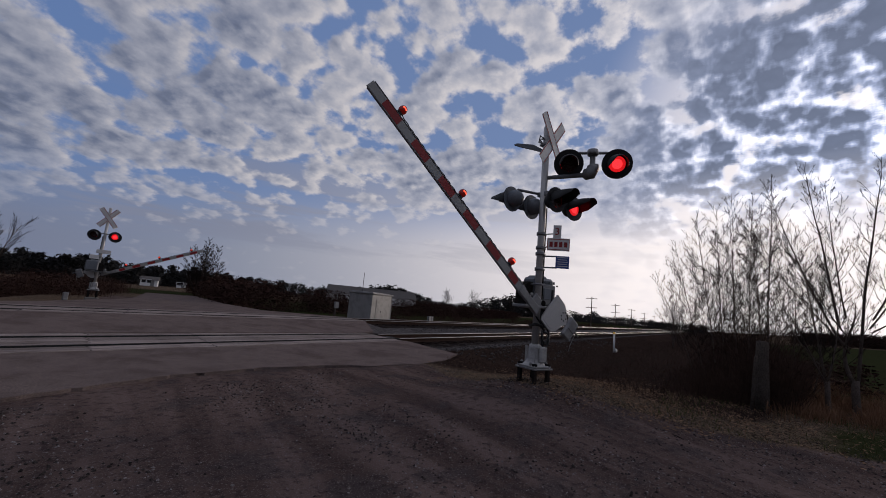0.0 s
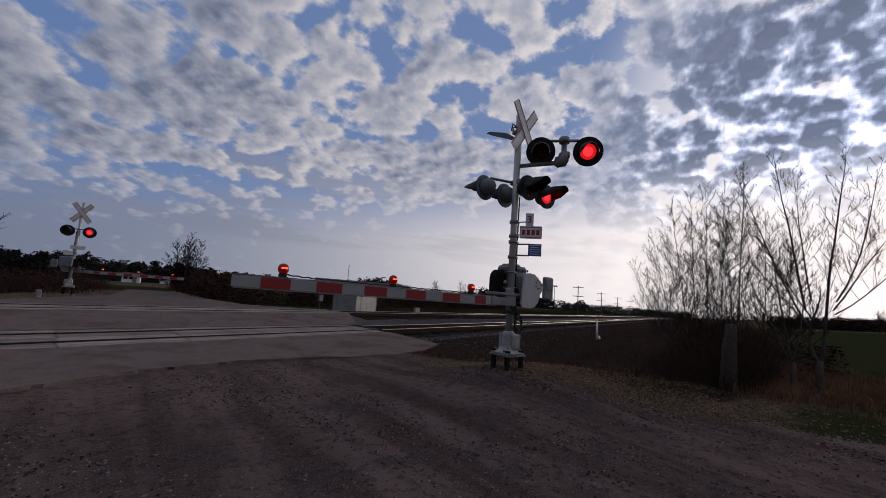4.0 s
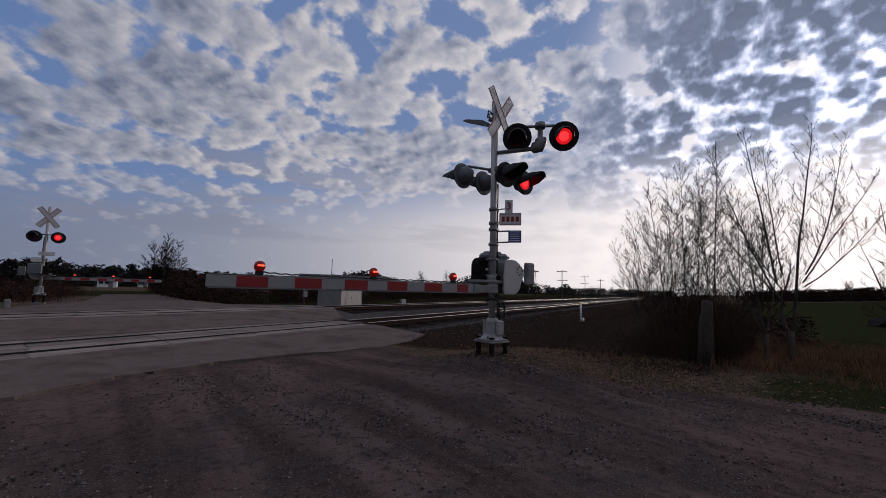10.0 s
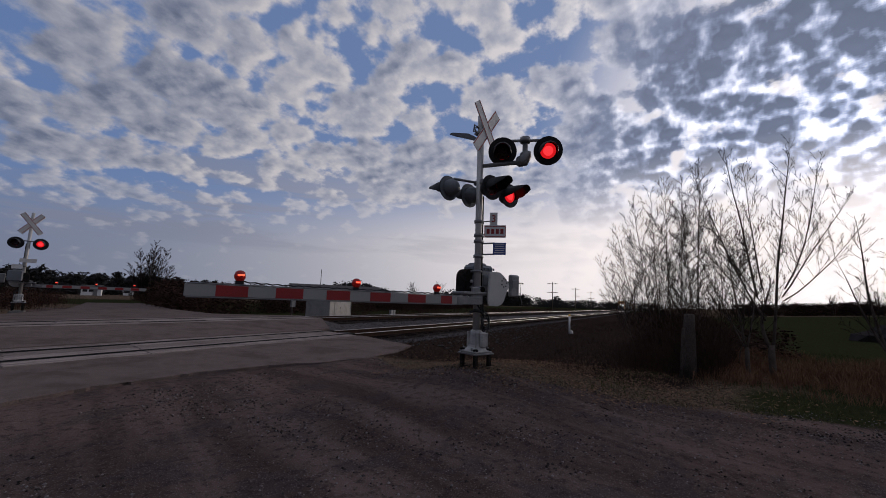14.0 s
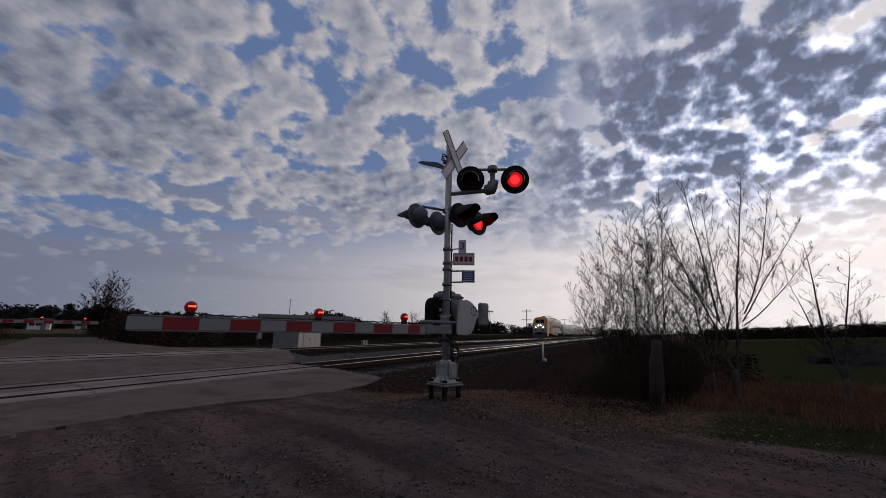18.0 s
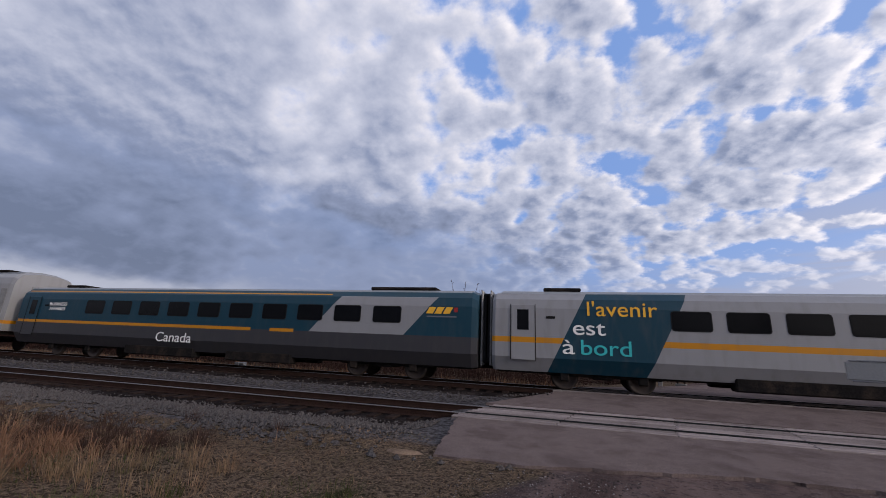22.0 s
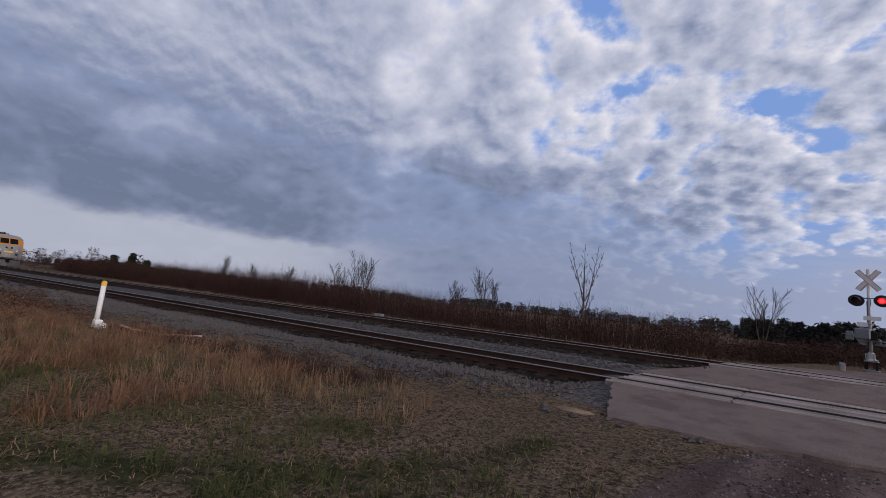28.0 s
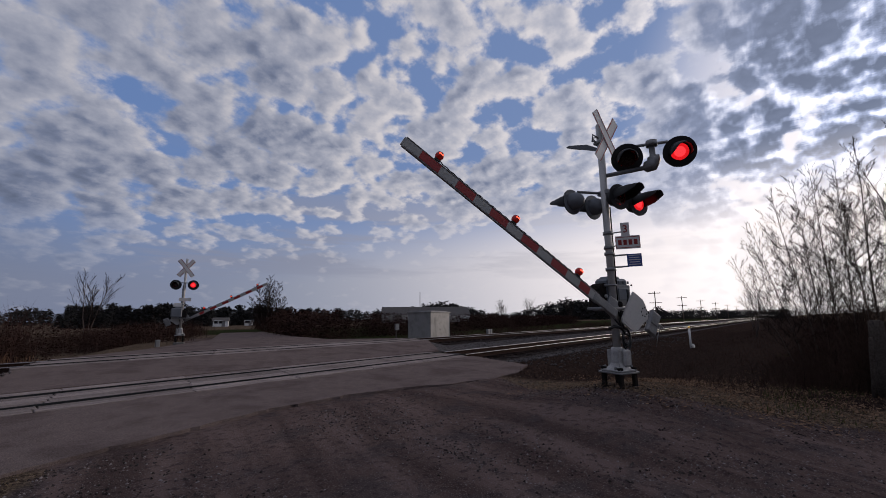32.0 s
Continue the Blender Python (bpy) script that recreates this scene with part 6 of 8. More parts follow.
def leader_tree(name, label, x, y, leaders, seed, trunk_h=0.0, trunk_r=0.05, reach=1.3, rise=0.55, step=0.10, first=0.12, fine=0.0036, buds=0.0, cat="tree", group="", twigs=7):
    """A leafless tree grown from upright leaders. leaders: (foot x, foot y, lean x, lean y, height, radius, foot height over the fork); branches spiral off each and bend upwards."""
    rnd = random.Random(seed)
    tr = thing(name, label, cat, pose(x, y, ground_z(x, y) - 0.05), group)
    trunk, crown = Geo(), Geo()
    if trunk_h:
        trunk.tube([(0, 0, -0.1), (0.01, 0.0, trunk_h * 0.3), (-0.01, 0.01, trunk_h * 0.7), (0.0, 0.0, trunk_h + 0.1)], [trunk_r * 1.35, trunk_r * 1.05, trunk_r, trunk_r * 0.95], 9)

    def shoot(p, d, length, r, level):
        n = 4 if level == 0 else 3
        pts, rad, q, dd = [p.copy()], [r], p.copy(), d.copy()
        for i in range(n):
            dd = (dd + Vector((rnd.gauss(0, 0.055), rnd.gauss(0, 0.055), rise * 0.16 + rnd.gauss(0, 0.05)))).normalized()
            q = q + dd * (length / n)
            pts.append(q.copy())
            rad.append(max(fine, r * (1 - 0.8 * (i + 1) / n)))
        crown.tube(pts, rad, 4 if level == 0 else 3, 0, None, False)
        if buds and level > 0:
            for i in range(1, n + 1):
                if rnd.random() < buds:
                    c = pts[i] + Vector((rnd.gauss(0, 0.012), rnd.gauss(0, 0.012), rnd.gauss(0, 0.012)))
                    crown.add([c + Vector((rnd.gauss(0, 0.009), rnd.gauss(0, 0.009), rnd.gauss(0.004, 0.010))) for j in range(3)], [(0, 1, 2)])
        if level >= 2:
            return
        kids = max(1, int(twigs * min(1.3, length / 0.9))) if level == 0 else (3 if length > 0.16 else 1)
        for k in range(kids):
            t = 0.18 + 0.78 * (k + rnd.random()) / kids
            i = min(n - 1, int(t * n))
            base = pts[i].lerp(pts[i + 1], t * n - i)
            ax = (pts[i + 1] - pts[i]).normalized()
            side = Vector((rnd.gauss(0, 1), rnd.gauss(0, 1), rnd.gauss(0.15, 0.6)))
            side = (side - ax * side.dot(ax)).normalized()
            shoot(base, (ax + side * rnd.uniform(0.5, 0.9)).normalized(), length * rnd.uniform(0.28, 0.5) * (1.1 - 0.6 * t), max(fine, rad[i] * 0.55), level + 1)

    for fx, fy, lx, ly, h, r0, *up0 in leaders:
        n = 9
        base = Vector((fx, fy, trunk_h + sum(up0)))
        bend = Vector((rnd.gauss(0, 0.05), rnd.gauss(0, 0.05), 0))
        pts = [base + Vector((lx * h * t ** 0.85, ly * h * t ** 0.85, h * t)) + bend * math.sin(t * 5) + Vector((rnd.gauss(0, 0.012), rnd.gauss(0, 0.012), 0)) * h * 0.12 * (t > 0) for t in [i / n for i in range(n + 1)]]
        rad = [max(fine * 1.3, r0 * (1 - t) ** 0.8) for t in [i / n for i in range(n + 1)]]
        trunk.tube(pts, rad, 7)
        count, a = int(h * (1 - first) / step), rnd.uniform(0, 6.28)
        for k in range(count):
            t = first + (0.985 - first) * (k + rnd.uniform(0, 0.9)) / count
            a += 2.4 + rnd.gauss(0, 0.35)
            i = min(n - 1, int(t * n))
            p = pts[i].lerp(pts[i + 1], t * n - i)
            up = rnd.uniform(0.55, 1.0) * rise * 1.6
            d = Vector((math.cos(a), math.sin(a), up)).normalized()
            shoot(p, d, reach * (0.10 + 0.90 * (1 - t) ** 0.55) * rnd.uniform(0.4, 1.0), max(fine * 1.2, min(rad[i] * 0.5, 0.0085)), 0)
    part("trunk", trunk, M["bark"], tr)
    part("crown", crown, M["twig"], tr, "leafless twigs")
    return tr


def tufts(name, label, centres, blades, height, width, mat, seed, splay=0.5, cat="grass"):
    """Grass that grows in tussocks: blades fan out of each centre. centres: (x, y, scale)."""
    rnd = random.Random(seed)
    v, f = [], []
    for cx, cy, sc in centres:
        cz = ground_z(cx, cy) - 0.02
        for k in range(int(blades * rnd.uniform(0.5, 1.3))):
            a, q = rnd.uniform(0, 6.283), abs(rnd.gauss(0, 1))
            rr = 0.06 * sc * rnd.random() ** 0.5 + 0.02
            h = height * sc * rnd.uniform(0.35, 1.1)
            out = splay * h * (0.15 + 0.75 * q)
            x, y = cx + math.cos(a) * rr * 2, cy + math.sin(a) * rr * 2
            b = a + rnd.gauss(0, 0.5)
            w = width * rnd.uniform(0.5, 1.3)
            tx, ty = -math.sin(a) * w / 2, math.cos(a) * w / 2
            ex, ey = math.cos(b) * out, math.sin(b) * out
            drop = h * min(0.75, 0.28 * q * splay * 2)
            o = len(v)
            v += [(x + tx, y + ty, cz), (x - tx, y - ty, cz), (x + ex * 0.4 - tx * 0.8, y + ey * 0.4 - ty * 0.8, cz + h * 0.62), (x + ex * 0.4 + tx * 0.8, y + ey * 0.4 + ty * 0.8, cz + h * 0.62), (x + ex, y + ey, cz + h - drop)]
            f += [(o, o + 1, o + 2, o + 3), (o + 3, o + 2, o + 4)]
    return tagged(new(name, raw_mesh(name, v, f, mat)), label, cat, kind="stuff")


def litter(name, label, places, length, width, mat, seed, cat="grass"):
    """Dead stalks that lie about on the ground, each bent once."""
    rnd = random.Random(seed)
    v, f = [], []
    for x, y in places:
        z = ground_z(x, y) + rnd.uniform(0.004, 0.03)
        a, q, w = rnd.uniform(0, 6.283), length * rnd.uniform(0.35, 1.3), width * rnd.uniform(0.6, 1.4)
        b = a + rnd.gauss(0, 0.35)
        tx, ty = -math.sin(a) * w / 2, math.cos(a) * w / 2
        mx, my = x + math.cos(a) * q / 2, y + math.sin(a) * q / 2
        ex, ey = mx + math.cos(b) * q / 2, my + math.sin(b) * q / 2
        o, zm = len(v), z + rnd.uniform(0.0, 0.05)
        v += [(x + tx, y + ty, z), (x - tx, y - ty, z), (mx - tx, my - ty, zm), (mx + tx, my + ty, zm), (ex, ey, z + rnd.uniform(0, 0.05))]
        f += [(o, o + 1, o + 2, o + 3), (o + 3, o + 2, o + 4)]
    return tagged(new(name, raw_mesh(name, v, f, mat)), label, cat, kind="stuff")


def spikes(name, label, places, height, width, mat, seed, lean=0.35, kind="stuff", cat="", bend=False):
    """Many thin upright blades or twigs in one mesh. places: (x, y, scale)."""
    rng = np.random.default_rng(seed)
    P = np.array([(x, y, ground_z(x, y) - 0.02, s) for x, y, s in places])
    n = len(P)
    h = height * P[:, 3] * rng.uniform(0.45, 1.15, n)
    a = rng.uniform(0, 2 * np.pi, n)
    off = np.stack([rng.normal(0, lean, n), rng.normal(0, lean, n)], 1) * h[:, None]
    w = width * rng.uniform(0.6, 1.4, n)
    ca, sa = np.cos(a) * w / 2, np.sin(a) * w / 2
    V = np.zeros((n, 5, 3))
    V[:, 0, :2] = P[:, :2] + np.stack([ca, sa], 1)
    V[:, 1, :2] = P[:, :2] - np.stack([ca, sa], 1)
    V[:, 2, :2] = P[:, :2] + off * 0.42 - np.stack([ca, sa], 1) * 0.7
    V[:, 3, :2] = P[:, :2] + off * 0.42 + np.stack([ca, sa], 1) * 0.7
    V[:, 4, :2] = P[:, :2] + off
    V[:, :2, 2] = P[:, 2, None]
    V[:, 2:4, 2] = (P[:, 2] + h * 0.6)[:, None]
    V[:, 4, 2] = P[:, 2] + h * rng.uniform(0.8, 1.0, n)
    o = np.arange(n)[:, None] * 5
    faces = [tuple(f) for f in (o + np.array([[0, 1, 2, 3]]))] + [tuple(f) for f in (o + np.array([[3, 2, 4]]))]
    me = raw_mesh(name, [tuple(v) for v in V.reshape(-1, 3)], faces, mat)
    return tagged(new(name, me), label, cat or name.replace("_", " "), kind=kind)


def scatter(n, x0, x1, y0, y1, seed, ok=None, clump=0.0):
    rnd = random.Random(seed)
    out = []
    tries = 0
    while len(out) < n and tries < n * 6:
        tries += 1
        x, y = rnd.uniform(x0, x1), rnd.uniform(y0, y1)
        c = noise.noise(Vector((x * 0.55, y * 0.55, seed)))
        if c < clump + rnd.uniform(-0.25, 0.25):
            continue
        if ok and not ok(x, y):
            continue
        out.append((x, y, 0.7 + 0.6 * max(0, c)))
    return out


def off_drive(x, y):
    return inside(DRIVE, x, y) < -0.1 and in_road(x, y) < -0.1 and y < 9.2


def stones(name, label, places, size, mat, seed, lift=0.0):
    """Broken stones: small uneven blocks in one mesh."""
    rng = np.random.default_rng(seed)
    base = np.array([(1, 0, 0), (-1, 0, 0), (0, 1, 0), (0, -1, 0), (0, 0, 0.8), (0, 0, -0.8)])
    tri = np.array([(0, 2, 4), (2, 1, 4), (1, 3, 4), (3, 0, 4), (2, 0, 5), (1, 2, 5), (3, 1, 5), (0, 3, 5)])
    n = len(places)
    P = np.array([(x, y, z) for x, y, z in places])
    s = size * rng.uniform(0.45, 1.25, (n, 1, 1)) * rng.uniform(0.6, 1.3, (n, 6, 3))
    a = rng.uniform(0, 6.28, n)
    R = np.zeros((n, 3, 3))
    R[:, 0, 0], R[:, 0, 1], R[:, 1, 0], R[:, 1, 1], R[:, 2, 2] = np.cos(a), -np.sin(a), np.sin(a), np.cos(a), 1
    V = np.einsum("nij,nkj->nki", R, base[None] * s) + P[:, None] + [0, 0, lift]
    F = (np.arange(n)[:, None, None] * 6 + tri[None]).reshape(-1, 3)
    me = raw_mesh(name, [tuple(v) for v in V.reshape(-1, 3)], [tuple(f) for f in F], mat)
    return tagged(new(name, me), label, "stones", kind="stuff")


def clumps(name, label, places, mat, seed, tris=46, kind="stuff", cat="woods", conical=0.5, fleck=0.22):
    """Far trees: each a loose heap of small leaf-like faces with an uneven outline. places: (x, y, z, radius, height)."""
    rng = np.random.default_rng(seed)
    V, F, o = [], [], 0
    for x, y, z, r, h in places:
        k = tris
        t = rng.uniform(0, 1, k) ** 0.8
        rad = r * (1 - t * conical) * np.sqrt(rng.uniform(0.05, 1, k))
        a = rng.uniform(0, 6.28, k)
        c = np.stack([x + rad * np.cos(a), y + rad * np.sin(a), z + h * t], 1)
        d = rng.normal(0, 1, (k, 3, 3)) * np.array([r * fleck, r * fleck, h * fleck * 0.34])
        V.append((c[:, None] + d).reshape(-1, 3))
        F.append(np.arange(o, o + 3 * k).reshape(-1, 3))
        o += 3 * k
    V, F = np.concatenate(V), np.concatenate(F)
    me = raw_mesh(name, [tuple(v) for v in V], [tuple(f) for f in F], mat)
    return tagged(new(name, me), label, cat, kind=kind)


def ring_places(n, d0, d1, a0, a1, h, seed, sink=0.5, only=None):
    rnd = random.Random(seed)
    out = []
    for i in range(n):
        a, d = radians(rnd.uniform(a0, a1)), rnd.uniform(d0, d1)
        x, y = d * math.cos(a), d * math.sin(a)
        k = 0.55 + 0.6 * (noise.noise(Vector((math.degrees(a) * 0.11, 2.2, seed))) + 0.5)
        hh = h * k * rnd.uniform(0.75, 1.15)
        out.append((x, y, ground_z(x, y) - sink, hh * rnd.uniform(0.35, 0.6), hh))
    return out


# distant woods all round, hedges nearer
clumps("far_woods", "dark distant woods along the horizon", ring_places(900, 330, 520, 12, 82, 13, 5) + ring_places(800, 330, 520, 82, 172, 8.5, 15), M["far_wood"], 5, 80, fleck=0.15)
clumps("far_woods", "low grey woods on the field's horizon", ring_places(700, 420, 640, -60, 12, 7, 6), M["far_wood"], 6, 90, fleck=0.10)
clumps("far_woods", "dark distant woods behind the telegraph poles", ring_places(420, 300, 420, 0, 15, 6.5, 16), M["far_wood"], 16, 130, fleck=0.08)
clumps("far_woods", "low grey woods beyond the stubble field", ring_places(420, 380, 520, 172, 222, 11, 7), M["far_wood"], 7)
rw = random.Random(13)
grove = []
for i in range(150):
    x, y = rw.uniform(18, 108), rw.uniform(150, 178)
    h = rw.uniform(4.0, 7.5) * (1.0 + 0.35 * noise.noise(Vector((x * 0.08, 0, 3))))
    grove.append((x, y, ground_z(x, y) - 0.3, h * 0.38, h))
clumps("far_woods", "dark woods on the rise behind the white house", grove, M["far_wood"], 17, 300, conical=0.6, fleck=0.16)
rs = random.Random(11)
hedge = []
for i in range(900):
    x = rs.uniform(-160, 3)
    y = 27 + rs.uniform(0, 10) + abs(x) * 0.10
    hedge.append((x, y, ground_z(x, y) - 0.2, rs.uniform(0.7, 1.3), rs.uniform(0.8, 1.8) * (1 + 1.1 * sstep(-8, -45, x) + 0.35 * sstep(-18, -4, x)) * (1 + 0.25 * noise.noise(Vector((x * 0.12, y * 0.1, 0))))))
for i in range(420):
    x = 26 + 120 * rs.random() ** 1.3
    y = 23.5 + rs.uniform(0, 5) + (x - 26) * 0.02
    hedge.append((x, y, ground_z(x, y) - 0.2, rs.uniform(0.6, 1.1), rs.uniform(0.7, 1.4)))
clumps("scrub_belt", "brown leafless scrub beyond the tracks", hedge, M["scrub"], 8, 170, cat="scrub", conical=0.35, fleck=0.06)
hedge = []
for i in range(420):
    x = rs.uniform(22, 130)
    y = 33 + rs.uniform(0, 8) + (x - 22) * 0.18
    hedge.append((x, y, ground_z(x, y) - 0.2, rs.uniform(0.8, 1.6), rs.uniform(1.6, 2.9)))
for i in range(150):
    t = rs.uniform(0, 60)
    x, y = 17.5 + 0.4 * t + rs.uniform(0, 4), 31 + t
    hedge.append((x, y, ground_z(x, y) - 0.2, rs.uniform(0.8, 1.6), rs.uniform(1.8, 3.4)))
clumps("scrub_belt", "brown leafless hedge beside the far road", hedge, M["scrub"], 9, 190, cat="scrub", conical=0.35, fleck=0.08)
hedge, verge = [], []
for i in range(210):
    y = 31.5 + rs.uniform(0, 34)
    x = 9.2 + 0.4 * (y - 33) - rs.uniform(0, 9)
    hedge.append((x, y, ground_z(x, y) - 0.2, rs.uniform(0.7, 1.3), rs.uniform(0.8, 1.9)))
    verge += [(x + rs.gauss(0, 0.8), y + rs.gauss(0, 0.8), rs.uniform(0.5, 1)) for k in range(12)]
clumps("scrub_belt", "low brown leafless scrub on the far road's verge", hedge, M["scrub"], 19, 150, cat="scrub", conical=0.35, fleck=0.06)
spikes("scrub_twigs", "bare upright twigs of the far road's verge", verge, 2.4, 0.022, M["scrub"], 39, 0.22, cat="twigs")
ridge = []
for i in range(460):
    a, d = radians(rs.uniform(-42, -8)), rs.uniform(125, 150)
    x, y = d * math.cos(a), d * math.sin(a)
    ridge.append((x, y, ground_z(x, y) - 0.3, rs.uniform(1.6, 2.6), rs.uniform(2.0, 3.4)))
clumps("ridge_hedge", "dark leafless hedge along the top of the green field", ridge, M["scrub"], 12, 120, cat="hedge", conical=0.2, fleck=0.12)
# thicket on the near side, right of the signal
brush = []
for i in range(44):
    x, y = rs.uniform(12.4, 18), -1.1 + rs.gauss(0, 0.9)
    if not -1.75 * x / 13 < y < 0.85 - (x - 12) * 0.02:
        continue
    hh = rs.uniform(0.8, 1.9) * (0.25 + 0.75 * math.exp(-((y + 1.0) / 1.2) ** 2))
    brush.append((x, y, ground_z(x, y) - 0.1, rs.uniform(0.3, 0.55), hh))
for i in range(240):
    x = rs.uniform(17, 90)
    y = rs.uniform(-4.2, -1.4) - (x - 17) * 0.03
    brush.append((x, y, ground_z(x, y) - 0.1, rs.uniform(0.4, 0.8), rs.uniform(0.4, 1.0) * (1 + 0.5 * noise.noise(Vector((x * 0.3, y * 0.3, 0))))))
clumps("thicket", "dark brown leafless thicket beside the ditch", brush, M["scrub"], 10, 190, cat="thicket", conical=0.3, fleck=0.085)
pl = []
while len(pl) < 13000:
    x, y = rs.uniform(11.6, 17.5), -1.1 + rs.gauss(0, 1.15)
    if not -1.9 * x / 13 < y < 1.0 - (x - 11.4) * 0.03 or noise.noise(Vector((x * 0.9, y * 0.9, 4))) < rs.uniform(-0.5, 0.1):
        continue
    pl.append((x, y, rs.choice((0.3, 0.5, 0.7, 0.9, 1.3)) * (0.22 + 0.78 * math.exp(-((y + 1.1) / 1.1) ** 2))))
spikes("thicket_twigs", "bare upright twigs of the thicket", pl, 2.0, 0.008, M["thorn"], 31, 0.42, cat="twigs")
pl = scatter(15000, 10.0, 60, -1.4, 8.2, 33, lambda x, y: in_road(x, y) < -0.3, -0.3)
spikes("ditch_weeds", "dark brown dead weeds in the ditch", pl, 0.30, 0.012, M["thorn"], 33, 0.7, cat="weeds")
pl = [(rs.uniform(-150, 2), 0, 1) for i in range(24000)]
pl = [(x, 26 + rs.uniform(0, 12) + abs(x) * 0.10, s * (1 + 0.8 * sstep(-8, -45, x) + 0.2 * sstep(-18, -4, x))) for x, y, s in pl]
spikes("scrub_twigs", "bare upright twigs of the scrub beyond the tracks", pl, 2.6, 0.022, M["scrub"], 32, 0.22, cat="twigs")

# single bare trees near the signal
leader_tree("bare_tree", "tall leafless many-stemmed tree above the thicket", 14.6, -1.15, [(0.0, -0.35, 0.02, -0.01, 6.4, 0.028), (0.1, 0.35, 0.0, 0.03, 5.9, 0.024), (-0.2, 0.85, -0.02, 0.10, 5.2, 0.020), (0.3, 1.1, 0.03, 0.20, 4.4, 0.019), (-0.1, 0.6, 0.02, 0.06, 5.5, 0.02), (0.4, -0.8, 0.0, -0.05, 4.9, 0.02), (-0.3, -0.1, -0.03, 0.02, 5.2, 0.018), (0.2, -1.2, 0.0, -0.10, 3.8, 0.017), (0.1, 1.3, 0.0, 0.34, 3.4, 0.016), (-0.2, 0.2, -0.05, -0.03, 5.6, 0.018)], 3, reach=1.75, rise=0.70, step=0.075, first=0.18, fine=0.0038, group="roadside trees", twigs=9)
leader_tree("bare_tree", "leafless budding tree with long spreading rising limbs", 13.2, -2.85, [(0.0, 0.02, 0.0, 0.02, 1.9, 0.05), (0.0, 0.08, -0.04, 0.36, 4.2, 0.026, 0.7), (0.02, 0.22, -0.05, 0.13, 4.0, 0.030, 1.3), (0.0, 0.10, 0.10, 0.06, 3.5, 0.020, 1.5), (0.0, -0.04, 0.02, -0.11, 5.4, 0.038), (0.0, -0.28, 0.08, -0.55, 2.7, 0.019, 1.3), (0.0, -0.30, -0.06, -0.85, 2.0, 0.017, 1.2), (0.0, -0.34, 0.05, -0.30, 3.5, 0.021, 1.5), (0.0, 0.05, 0.05, 0.68, 2.7, 0.019, 0.8), (0.0, 0.06, -0.16, 0.5, 2.9, 0.017, 1.0)], 8, trunk_h=0.75, trunk_r=0.075, reach=1.35, rise=0.85, step=0.11, first=0.16, fine=0.0032, buds=0.5, group="roadside trees", twigs=7)
leader_tree("bare_tree", "small leafless budding tree with reddish stem", 12.5, -2.25, [(0.0, 0.0, 0.0, 0.12, 3.0, 0.03), (0.0, 0.02, 0.02, -0.16, 2.4, 0.024), (0.0, 0.0, -0.05, 0.38, 2.3, 0.022), (0.0, 0.0, 0.05, 0.60, 1.7, 0.02, 0.3)], 15, trunk_h=0.7, trunk_r=0.05, reach=0.9, rise=0.7, step=0.09, first=0.14, fine=0.0042, buds=0.9, group="roadside trees", twigs=7)
leader_tree("bare_tree", "leafless tree at the field's edge", 14.1, -5.3, [(0.0, 0.0, 0.0, 0.14, 3.6, 0.04), (0.0, 0.0, 0.05, -0.15, 3.4, 0.035), (0.0, 0.0, -0.04, 0.36, 2.5, 0.03)], 21, trunk_h=0.6, trunk_r=0.07, reach=1.2, rise=0.55, step=0.13, buds=0.3, group="roadside trees", twigs=7)
bare_tree("bare_tree", "leafless sapling beside the line", 40, 2.5, 4.0, 0.5, 23, 3, 2, 0.04, group="roadside trees", limbs=6)
bare_tree("bare_tree", "leafless sapling beside the line", 62, 3.5, 5.0, 0.5, 24, 3, 2, 0.05, group="roadside trees", limbs=6)
# across the tracks
leader_tree("bare_tree", "round leafless tree beside the far road", 33.4, 69.3, [(0.0, 0.0, 0.02, 0.0, 9.6, 0.16), (0.2, 0.1, 0.20, -0.05, 8.0, 0.09, 0.6), (-0.2, 0.0, -0.20, 0.08, 7.8, 0.09, 0.5), (0.0, 0.3, 0.05, 0.12, 7.6, 0.08, 0.8), (0.0, -0.3, -0.05, -0.12, 7.2, 0.08, 0.6), (0.3, 0.0, 0.42, -0.12, 5.6, 0.07, 0.5), (-0.3, 0.0, -0.44, 0.14, 5.4, 0.07, 0.4), (0.3, 0.0, 0.60, -0.2, 3.6, 0.06, 0.5), (-0.3, 0.0, -0.62, 0.2, 3.4, 0.06, 0.4)], 33, reach=3.4, rise=0.6, step=0.20, first=0.06, fine=0.020, group="far trees", twigs=5)
leader_tree("bare_tree", "tall slender dead tree beyond the tracks", -11.2, 57.4, [(0.0, 0.0, -0.03, 0.0, 12.0, 0.17), (0.0, 0.0, -0.26, 0.03, 9.2, 0.09, 3.2), (0.1, 0.0, 0.16, 0.02, 8.8, 0.09, 3.0), (0.0, 0.0, 0.30, 0.05, 7.0, 0.07, 4.0), (0.0, 0.0, -0.40, -0.05, 5.6, 0.06, 4.4), (0.1, 0.0, 0.30, 0.1, 3.2, 0.05, 2.0), (0.0, 0.0, -0.5, 0.1, 3.0, 0.05, 2.2)], 37, reach=2.2, rise=0.75, step=0.50, first=0.25, fine=0.018, group="far trees", twigs=2)
